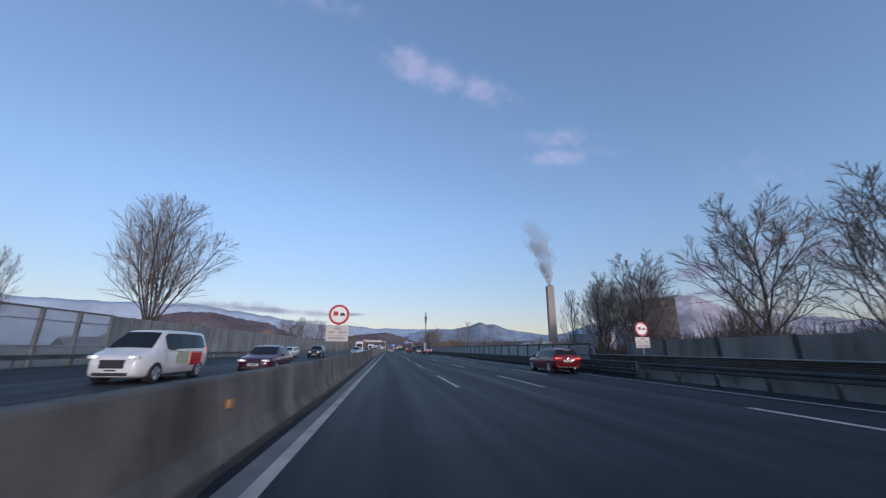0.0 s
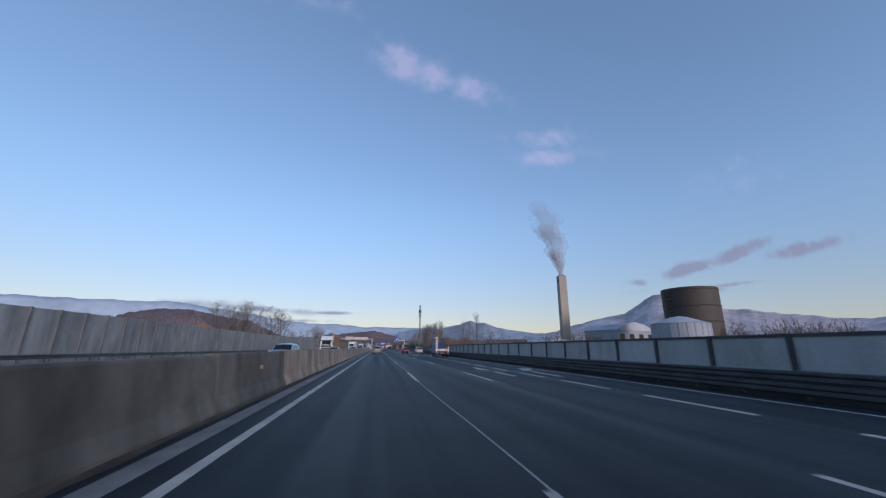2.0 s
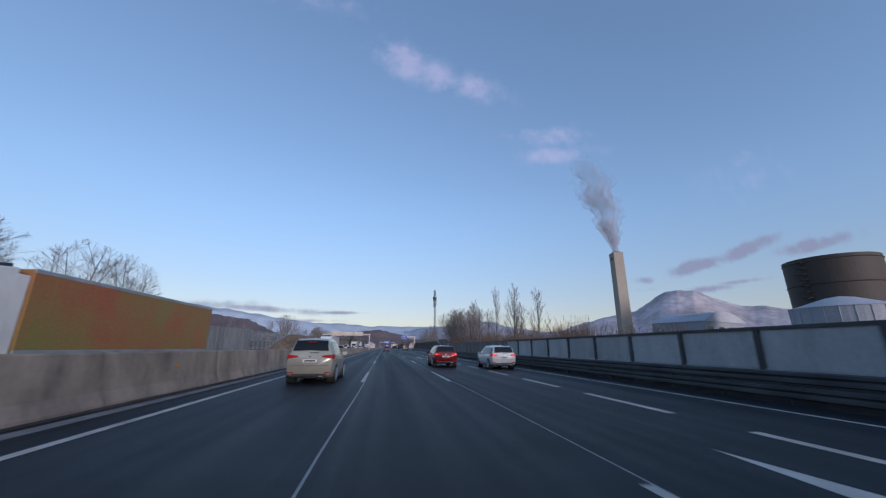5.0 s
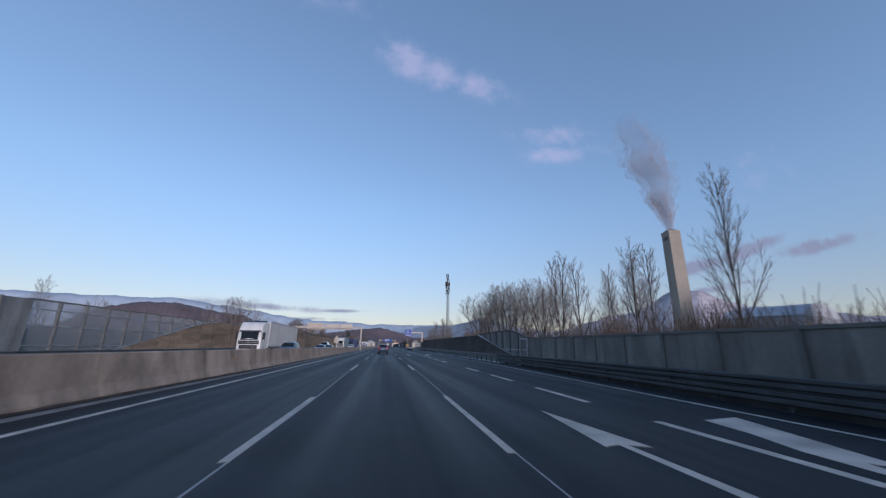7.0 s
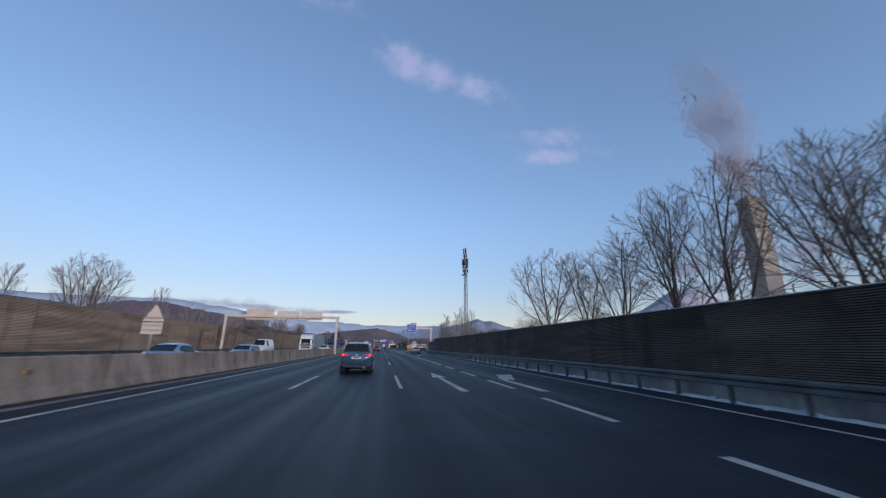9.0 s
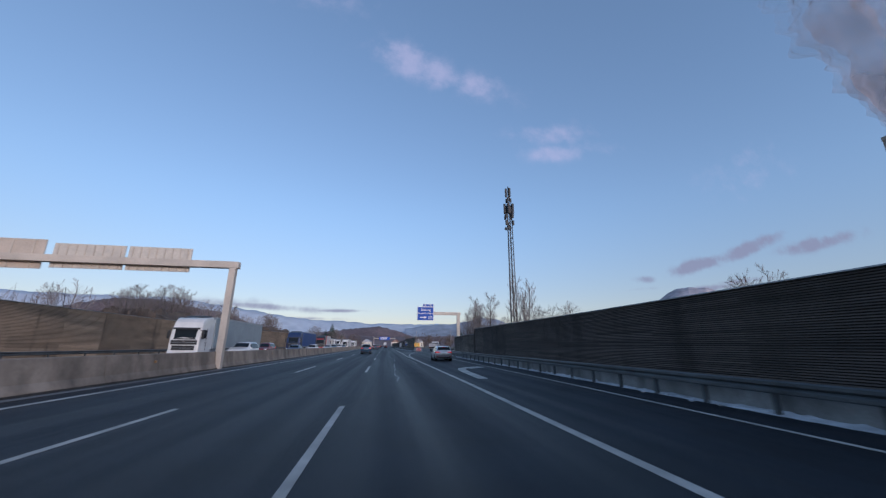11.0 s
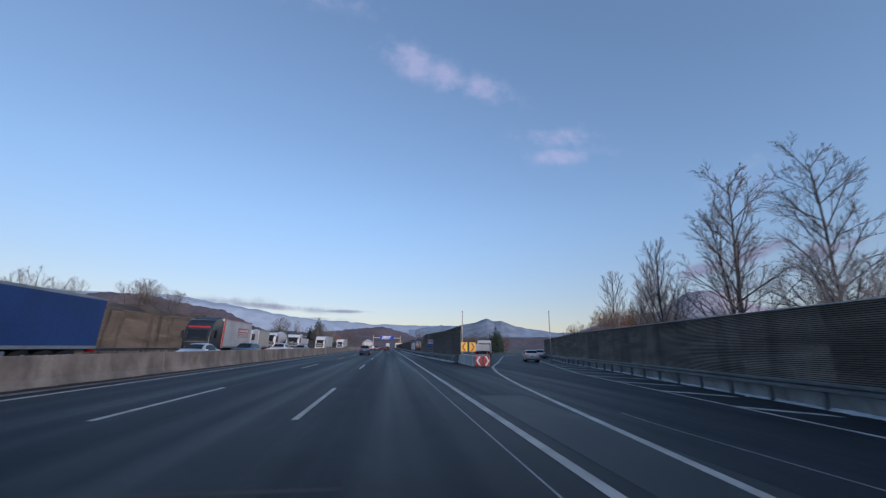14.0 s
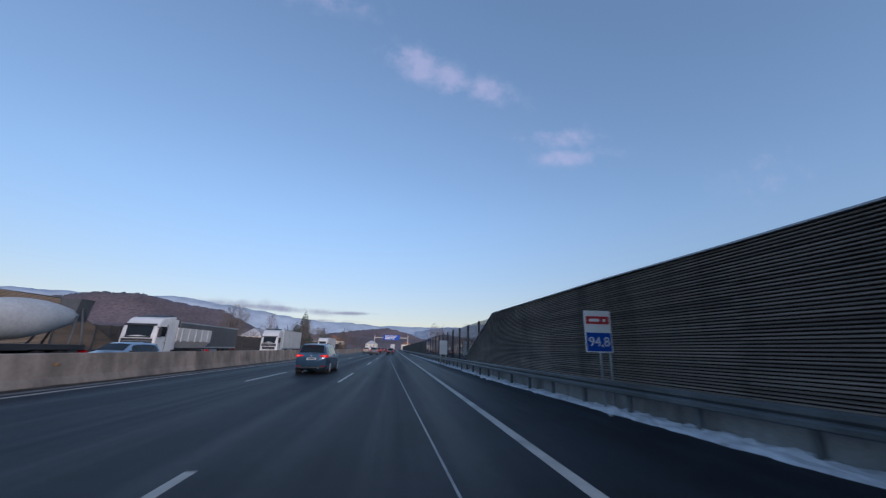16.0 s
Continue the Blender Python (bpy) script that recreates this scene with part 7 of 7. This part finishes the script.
car("hatchback", "white hatchback behind the median barrier", "car", "mpv", P["white"], (4.2, 1.8, 1.55), (-5.8, 331.6 + 4.2, 0), 180)
car("saloon_car", "silver saloon car behind the median barrier", "car", "sedan", P["silver"], (4.6, 1.8, 1.48), (-5.8, 352.4 + 4.6, 0), 180)
car("off_roader", "dark blue off-roader behind the median barrier", "car", "suv", P["petrol"], (4.6, 1.85, 1.62), (-5.8, 362.8 + 4.6, 0), 180)
car("off_roader", "white off-roader beside the concrete mixer lorry", "car", "suv", P["white"], (4.6, 1.86, 1.66), (-5.8, 375.6 + 4.6, 0), 180)
car("estate_car", "light blue estate car beside a tipper lorry", "car", "estate", P["lightblue"], (4.6, 1.8, 1.5), (-5.8, 388.9 + 4.6, 0), 180)


# ---- lorries ----
def lorry_wheel(ob, x, y, s, rad=0.5, wide=0.32):
    bm = bmesh.new()
    rod(bm, (x - s * wide, y, rad), (x, y, rad), rad, sides=26)
    bmesh.ops.bevel(bm, geom=[e for e in bm.edges if abs(e.verts[0].co.x - e.verts[1].co.x) < 0.001], offset=0.05, segments=2, affect="EDGES")
    tyre = part("wheel", bm, M["rubber"], ob)
    bm = bmesh.new()
    rod(bm, (x - s * 0.05, y, rad), (x + s * 0.006, y, rad), rad * 0.56, sides=20)
    rod(bm, (x - s * 0.01, y, rad), (x + s * 0.03, y, rad), rad * 0.2, sides=12)
    part("rim", bm, M["rim"], tyre)


def cab(ob, y0, y1, paint_mat, band=None, high=3.75):
    """A flat-nosed tractor cab from y0 to its front y1."""
    prof = [(y0, 0.75), (y1 - 0.05, 0.75), (y1 + 0.02, 1.0), (y1, 1.95), (y1 - 0.16, 2.80), (y1 - 0.34, high - 0.35), (y1 - 0.62, high - 0.05), (y1 - 1.0, high + 0.08), (y0, high + 0.22)]
    n = len(prof)
    verts, faces = [], []
    ribs = ((-1.0, 0.10), (-0.965, 0.03), (-0.88, 0.0), (0.0, -0.03), (0.88, 0.0), (0.965, 0.03), (1.0, 0.10))
    for u, back in ribs:
        for k, (y, z) in enumerate(prof):
            verts.append((u * (1.24 - (0.05 if z > 2.9 else 0.0)), y - (back if y > y1 - 1.1 else 0.0), z - (0.6 * back if k > 4 else 0.0)))
    for i in range(len(ribs) - 1):
        for k in range(n):
            a, b = i * n + k, i * n + (k + 1) % n
            faces.append((a, b, b + n, a + n))
    faces += [tuple(range(n))[::-1], tuple(range((len(ribs) - 1) * n, len(ribs) * n))]
    solid("cab", verts, faces, paint_mat, ob)

    def front(name, x, z0, z1, out, material, label="", inset=0.0):
        """A curved sheet that follows the leaning front."""
        lean = along([(0.7, 0.0), (1.0, 0.02), (1.95, 0.0), (2.80, -0.16), (3.2, -0.30), (4.2, -0.75)])
        v, f = [], []
        for z in (z0, z1):
            for u in (-1, -0.75, 0, 0.75, 1):
                v.append((u * (x - (inset if z == z1 else 0)), y1 + lean(z) + out - 0.09 * max(0.0, abs(u) * x / 1.24 - 0.88) / 0.12 + 0.03 * (1 - abs(u)), z))
        m = len(v)
        v += [(p[0], p[1] - 0.05, p[2]) for p in v]
        for k in range(4):
            f += [(k, k + 1, k + 6, k + 5), (m + k, m + k + 5, m + k + 6, m + k + 1), (k, m + k, m + k + 1, k + 1), (k + 5, k + 6, m + k + 6, m + k + 5)]
        f += [(0, 5, m + 5, m), (4, m + 4, m + 9, 9)]
        return solid(name, v, f, material, ob, label)

    front("windscreen", 1.17, 1.86, 2.78, 0.012, M["glass"], inset=0.05)
    front("sun_visor", 1.12, 2.74, 2.90, 0.11, M["plastic"])
    front("upper_grille", 1.06, 1.42, 1.80, 0.020, M["plastic"], "black upper grille")
    front("grille_bar", 1.0, 1.60, 1.63, 0.032, M["steel"])
    front("lower_grille", 0.92, 0.94, 1.34, 0.020, M["plastic"], "black lower grille")
    front("grille_bar", 0.88, 1.12, 1.14, 0.032, M["steel"])
    boxed("badge", (-0.10, 0.10, y1 + 0.05, y1 + 0.075, 1.64, 1.74), M["chrome"], ob, bevel=0.01)
    boxed("bumper", (-1.23, 1.23, y1 - 0.40, y1 + 0.04, 0.36, 0.93), band or paint_mat, ob, bevel=0.07)
    boxed("lower_intake", (-0.70, 0.70, y1 - 0.05, y1 + 0.05, 0.42, 0.62), M["plastic"], ob, bevel=0.02)
    for s in (-1, 1):
        boxed("headlamp", (*sorted((s * 0.78, s * 1.18)), y1 - 0.10, y1 + 0.052, 0.68, 0.86), M["lamp"], ob, bevel=0.03)
        boxed("wiper", (*sorted((s * 0.08, s * 0.75)), y1 + 0.03, y1 + 0.045, 1.95, 1.975), M["plastic"], ob)
        solid("side_window", [(s * q, y, z) for q in (1.243, 1.215) for y, z in ((y1 - 0.30, 1.98), (y1 - 0.42, 2.72), (y1 - 1.18, 2.72), (y1 - 1.18, 1.98))], [(0, 1, 2, 3), (7, 6, 5, 4), (0, 4, 5, 1), (1, 5, 6, 2), (2, 6, 7, 3), (3, 7, 4, 0)], M["glass"], ob)
        boxed("mirror", (*sorted((s * 1.30, s * 1.50)), y1 - 0.20, y1 - 0.05, 1.92, 2.62), M["plastic"], ob, bevel=0.04)
        boxed("mirror_arm", (*sorted((s * 1.15, s * 1.42)), y1 - 0.17, y1 - 0.12, 2.62, 2.67), M["plastic"], ob)
        boxed("door_gap", (*sorted((s * 1.2, s * 1.247)), y1 - 1.28, y1 - 1.265, 0.9, 2.85), M["plastic"], ob)
        boxed("door_handle", (*sorted((s * 1.2, s * 1.26)), y1 - 1.2, y1 - 1.02, 1.55, 1.60), M["plastic"], ob)
        boxed("step", (*sorted((s * 1.0, s * 1.25)), y1 - 1.0, y1 - 0.45, 0.40, 0.74), M["plastic"], ob, bevel=0.02)
        boxed("side_fairing", (*sorted((s * 1.12, s * 1.20)), y0 - 0.45, y0 + 0.02, 1.0, high), paint_mat, ob, bevel=0.02)
    # roof deflector with a dark top sheet
    solid("roof_deflector", [(s * q, y, z) for s in (-1, 1) for q, y, z in ((1.02, y1 - 1.15, high + 0.05), (1.02, y0 + 0.05, high + 0.20), (0.96, y0 + 0.05, high + 0.34), (0.90, y1 - 0.95, high + 0.12))], [(0, 1, 2, 3), (7, 6, 5, 4), (0, 3, 7, 4), (3, 2, 6, 7), (2, 1, 5, 6), (1, 0, 4, 5)], M["plastic"], ob, "dark roof deflector")
    # black sheet that paints the shade in the gap before the trailer
    boxed("side_intake", (-1.05, 1.05, y0 - 0.10, y0 - 0.02, 1.0, high - 0.3), M["plastic"], ob)
    if band:
        front("roof_band", 1.0, 2.95, 3.12, 0.03, band, "coloured light band above the windscreen")
    boxed("number_plate", (-0.26, 0.26, y1 + 0.045, y1 + 0.06, 0.64, 0.75), M["plate"], ob, "white number plate")


def lorry(label, at, turn, paint_mat, cargo, kind="box", length=16.5, band=None, high=3.75, stripe_mat=None, top=4.0):
    ob = thing("articulated_lorry", label, "lorry", at, turn, "traffic")
    y1 = length
    cab(ob, y1 - 2.25, y1, paint_mat, band, high)
    end = y1 - 2.75
    boxed("chassis", (-0.45, 0.45, 0.3, y1 - 0.4, 0.70, 1.0), M["plastic"], ob)
    if kind == "box":
        boxed("trailer_box", (-1.27, 1.27, 0.0, end, 1.12, top), cargo, ob, bevel=0.03)
        for s in (-1, 1):
            boxed("top_rail", (*sorted((s * 1.24, s * 1.285)), 0.0, end, top - 0.12, top + 0.02), M["steel"], ob)
            boxed("bottom_rail", (*sorted((s * 1.22, s * 1.285)), 0.0, end, 1.05, 1.22), M["steel"], ob)
            k = 1.4
            while k < end:
                boxed("strap", (*sorted((s * 1.265, s * 1.277)), k, k + 0.03, 1.2, top - 0.1), cargo, ob)
                k += 1.9
            if stripe_mat:
                boxed("edge_trim", (*sorted((s * 1.20, s * 1.288)), end - 0.10, end + 0.01, 1.1, top), stripe_mat, ob)
                boxed("edge_trim", (*sorted((s * 1.20, s * 1.290)), 0.0, end, top - 0.03, top + 0.035), stripe_mat, ob)
                boxed("print_block", (*sorted((s * 1.265, s * 1.278)), end * 0.12, end * 0.52, 2.72, 3.20), stripe_mat, ob)
                for q in range(3):
                    boxed("print_bar", (*sorted((s * 1.265, s * 1.278)), end * 0.12, end * 0.52, 2.20 + 0.16 * q, 2.25 + 0.16 * q), stripe_mat, ob)
                for q in range(6):
                    a = end * (0.15 + 0.058 * q)
                    boxed("print_bar", (*sorted((s * 1.277, s * 1.284)), a, a + end * 0.038, 2.82, 3.08), M["sign_white"], ob)
        boxed("rear_door_bar", (-0.03, 0.03, -0.02, 0.02, 1.2, top - 0.05), M["steel"], ob)
    elif kind == "tipper":
        v, f = sweep([(0, 0.2, 0), (0, end, 0)], [(-0.8, 1.15), (0.8, 1.15), (1.25, 1.7), (1.27, 2.75), (-1.27, 2.75), (-1.25, 1.7)])
        solid("tipper_body", v, f, cargo, ob)
        k = 0.8
        while k < end:
            for s in (-1, 1):
                boxed("rib", (*sorted((s * 1.24, s * 1.31)), k, k + 0.10, 1.65, 2.75), cargo, ob)
            k += 1.1
    elif kind == "mixer":
        shape = [(0.0, 0.30), (0.05, 0.52), (0.5, 0.66), (1.2, 0.88), (2.0, 1.08), (2.8, 1.2), (3.6, 1.22), (4.4, 1.16), (5.2, 1.0), (5.9, 0.78), (6.3, 0.55), (6.35, 0.0)]
        rings_, m = [], 28
        for a, r in shape:
            up = 2.85 - 0.10 * a
            r *= 0.86
            rings_ += [(r * math.cos(2 * math.pi * q / m), 0.15 + a * (end - 0.3) / 6.35, up + r * math.sin(2 * math.pi * q / m)) for q in range(m)]
        solid("drum", rings_, [(c * m + q, c * m + (q + 1) % m, (c + 1) * m + (q + 1) % m, (c + 1) * m + q) for c in range(len(shape) - 1) for q in range(m)], cargo, ob, smooth=True)
        v, f = sweep([(0, -0.5, 0), (0, 0.5, 0)], [(-0.35, 2.6), (0.35, 2.6), (0.55, 3.9), (-0.55, 3.9)])
        solid("hopper", v, f, M["cargo_dark"], ob, "dark filling hopper")
        for s in (-1, 1):
            rodded("strut", (s * 1.05, 0.3, 1.2), (s * 0.45, 0.1, 3.4), 0.06, M["cargo_dark"], ob, sides=6)
            rodded("strut", (s * 1.05, 1.2, 1.2), (s * 0.6, 0.5, 2.9), 0.06, M["cargo_dark"], ob, sides=6)
            boxed("mudguard", (*sorted((s * 0.85, s * 1.25)), 0.9, 3.7, 1.02, 1.12), M["plastic"], ob, bevel=0.03)
        boxed("frame", (-1.2, 1.2, 0.2, end, 1.0, 1.3), M["plastic"], ob)
    for s in (-1, 1):
        lorry_wheel(ob, s * 1.22, y1 - 1.35, s)
        if length > 12:
            lorry_wheel(ob, s * 1.22, y1 - 4.95, s)
            for y in (1.7, 3.0, 4.3):
                lorry_wheel(ob, s * 1.22, y, s)
            boxed("side_guard", (*sorted((s * 1.15, s * 1.24)), 5.2, y1 - 6.0, 0.45, 0.95), M["steel"], ob)
            boxed("tank", (*sorted((s * 0.6, s * 1.2)), y1 - 4.2, y1 - 2.4, 0.42, 0.98), M["steel"], ob, bevel=0.06)
        else:
            lorry_wheel(ob, s * 1.22, 1.6, s)
            lorry_wheel(ob, s * 1.22, 2.95, s)
        boxed("tail_lamp", (*sorted((s * 0.75, s * 1.2)), -0.06, 0.06, 0.85, 1.0), M["tail"], ob, bevel=0.01)
    boxed("underrun_bar", (-1.2, 1.2, 0.0, 0.12, 0.45, 0.60), M["steel"], ob)
    return ob


lorry("white lorry with a yellow-green curtain trailer", (-8.87, 128.0 + 16.5, 0), 180, P["white"], M["tarp_green"])
lorry("white lorry with a dusty white curtain trailer", (-8.87, 205.9 + 16.5, 0), 180, P["white"], M["tarp_white"])
lorry("white lorry with a blue-grey curtain trailer", (-8.87, 290.0 + 16.5, 0), 180, P["white"], M["tarp_grey"])
lorry("blue lorry with a blue curtain trailer", (-8.87, 329.8 + 16.5, 0), 180, P["navy"], M["tarp_blue"], band=P["navy"])
lorry("black and red lorry with a white trailer", (-8.87, 360.4 + 10.5, 0), 180, P["black"], M["tarp_white"], length=10.5, band=P["truckred"], stripe_mat=P["truckred"])
lorry("small white lorry with a beige box body", (-9.0, 371.6 + 7.2, 0), 180, P["white"], M["tarp_beige"], length=7.2, high=3.2, top=3.35)
lorry("white tipper lorry with a white tipping body", (-8.87, 397.0 + 8.6, 0), 180, P["white"], M["tarp_white"], "tipper", length=8.6, high=3.35)
lorry("dark lorry with a dark grey curtain trailer", (-12.5, 404.0 + 16.5, 0), 180, P["black"], M["cargo_dark"], top=3.6)
lorry("white concrete mixer lorry on the other carriageway", (-8.87, 381.6 + 9.5, 0), 180, P["white"], M["tarp_white"], "mixer", length=9.5, high=3.2)
lorry("white lorry with a pale box trailer", (-8.87, 426.5 + 14.0, 0), 180, P["white"], M["tarp_white"], length=14.0)
lorry("white lorry with a pale trailer far along the other carriageway", (-9.0, 470.0 + 14.0, 0), 180, P["white"], M["tarp_white"], length=14.0)
lorry("white drop-side lorry with a red rear on the exit", (25.3, 382.6, 0), -19, P["white"], M["tarp_white"], length=7.5, band=P["truckred"], high=2.75, stripe_mat=None, top=2.2)
lorry("white lorry far ahead on the motorway", (9.3, 600.0, 0), 0, P["white"], M["tarp_white"], length=14.0)

# ---- the glazier's flat-bed truck with its blue tarpaulin side ----
gt = thing("glazier_truck", "blue glass transport truck with a tall tarpaulin side and a rack", "truck", (12.5, 105.6, 0), -1, "traffic")
# cab at the front, y 4.1 to 6.1
prof = [(4.1, 0.55), (6.05, 0.55), (6.15, 0.75), (6.1, 1.15), (5.55, 1.30), (5.05, 2.15), (4.75, 2.32), (4.1, 2.36)]
bm = bmesh.new()
rings = [[bm.verts.new((x, y, z)) for y, z in prof] for x in (-1.0, 1.0)]
for k in range(len(prof)):
    bm.faces.new((rings[0][k], rings[0][(k + 1) % 8], rings[1][(k + 1) % 8], rings[1][k]))
bm.faces.new(rings[0]), bm.faces.new(rings[1])
bmesh.ops.recalc_face_normals(bm, faces=bm.faces)
bmesh.ops.bevel(bm, geom=list(bm.edges), offset=0.06, segments=2, affect="EDGES")
part("cab", bm, P["blue"], gt)
solid("windscreen", [(-0.86, 5.60, 1.33), (0.86, 5.60, 1.33), (0.82, 5.10, 2.13), (-0.82, 5.10, 2.13)], [(0, 1, 2, 3)], M["glass"], gt)
for s in (-1, 1):
    solid("side_window", [(s * 1.008, 4.25, 1.36), (s * 1.008, 5.30, 1.36), (s * 1.008, 4.92, 2.10), (s * 1.008, 4.25, 2.14)], [(0, 1, 2, 3)], M["glass"], gt)
    for k, (a_, b_) in enumerate(((4.22, 4.40), (4.46, 4.58), (4.64, 4.80), (4.86, 5.02), (5.08, 5.20))):
        boxed("print_bar", (*sorted((s * 0.98, s * 1.006)), a_, b_, 1.02, 1.17), M["sign_yellow"], gt, "yellow lettering bar on the cab door")
    boxed("print_bar", (*sorted((s * 0.98, s * 1.006)), 4.25, 5.0, 0.90, 0.95), M["sign_white"], gt, "thin white lettering bar")
    boxed("mirror", (*sorted((s * 1.05, s * 1.26)), 5.2, 5.32, 1.40, 1.78), M["plastic"], gt, bevel=0.03)
    boxed("headlamp", (*sorted((s * 0.62, s * 0.96)), 6.0, 6.14, 0.86, 1.06), M["lamp"], gt, bevel=0.02)
    lorry_wheel(gt, s * 0.99, 5.15, s, 0.36, 0.22)
    lorry_wheel(gt, s * 0.97, 1.20, s, 0.36, 0.22)
    boxed("tail_lamp", (*sorted((s * 0.62, s * 0.98)), -0.03, 0.05, 0.60, 0.70), M["brake"], gt, bevel=0.01)
    boxed("warning_stripe", (*sorted((s * 0.92, s * 1.06)), -0.05, -0.02, 0.62, 1.75), M["sign_white"], gt)
    for k in range(5):
        upright("red_bar", [(s * 0.92, 0.66 + 0.22 * k), (s * 1.06, 0.74 + 0.22 * k), (s * 1.06, 0.86 + 0.22 * k), (s * 0.92, 0.78 + 0.22 * k)], M["sign_red"], gt, -0.051, 0.004)
boxed("chassis", (-0.40, 0.40, 0.1, 5.4, 0.50, 0.72), M["plastic"], gt)
boxed("bed", (-1.06, 1.06, 0.0, 4.05, 0.80, 0.98), M["plastic"], gt, bevel=0.01)
tarp = boxed("tarpaulin_wall", (-1.10, -0.76, 0.05, 4.08, 0.62, 3.05), M["tarp_navy"], gt, "tall blue tarpaulin wall along one side", 0.04)
for z, y0, y1, mm in ((2.02, 0.5, 3.6, "plaster"), (1.76, 0.8, 3.4, "hall")):
    y = y0
    for k in range(12):
        if y < y1:
            boxed("print_bar", (-1.108, -1.098, y, min(y1, y + 0.16 + 0.07 * (k % 3)), z, z + 0.12), M[mm], tarp)
            y += 0.20 + 0.07 * (k % 3)
boxed("roof_edge", (-1.13, -0.73, 0.0, 4.12, 3.04, 3.14), M["sign_white"], gt, bevel=0.02)
boxed("end_panel", (-1.12, -0.74, -0.02, 0.04, 0.98, 3.06), M["gantry"], gt, bevel=0.01)
rear = boxed("rear_board", (-1.08, 1.08, -0.06, -0.01, 0.98, 1.30), M["sign_white"], gt, "white tailboard with orange plates", 0.01)
for x in (-0.80, 0.45):
    boxed("orange_plate", (x, x + 0.42, -0.07, -0.055, 1.05, 1.24), M["orange"], rear)
boxed("print_bar", (-0.28, 0.32, -0.068, -0.055, 1.10, 1.18), M["sign_grey"], rear)
pl = boxed("number_plate", (-0.26, 0.26, -0.05, -0.03, 0.60, 0.71), M["plate"], gt, "white number plate")
boxed("print_bar", (-0.19, 0.19, -0.055, -0.049, 0.63, 0.68), M["sign_black"], pl)
boxed("rear_beam", (-1.0, 1.0, -0.02, 0.10, 0.50, 0.80), M["plastic"], gt)
rack = []
for y in (0.25, 1.05, 1.9, 2.7, 3.5):
    bm = bmesh.new()
    rod(bm, (0.98, y, 0.98), (0.55, y, 3.0), 0.035, sides=6)
    rod(bm, (0.10, y, 0.98), (0.42, y, 3.0), 0.035, sides=6)
    rod(bm, (0.42, y, 3.0), (0.55, y, 3.0), 0.035, sides=6)
    part("rack_frame", bm, M["steel_dark"], gt)
for x, z in ((0.98, 1.02), (0.88, 1.5), (0.77, 2.0), (0.66, 2.5), (0.55, 3.0), (0.10, 1.02), (0.18, 1.5), (0.26, 2.0), (0.34, 2.5), (0.42, 3.0)):
    rodded("rack_rail", (x, 0.15, z), (x, 3.65, z), 0.022, M["steel_dark"], gt, sides=5)
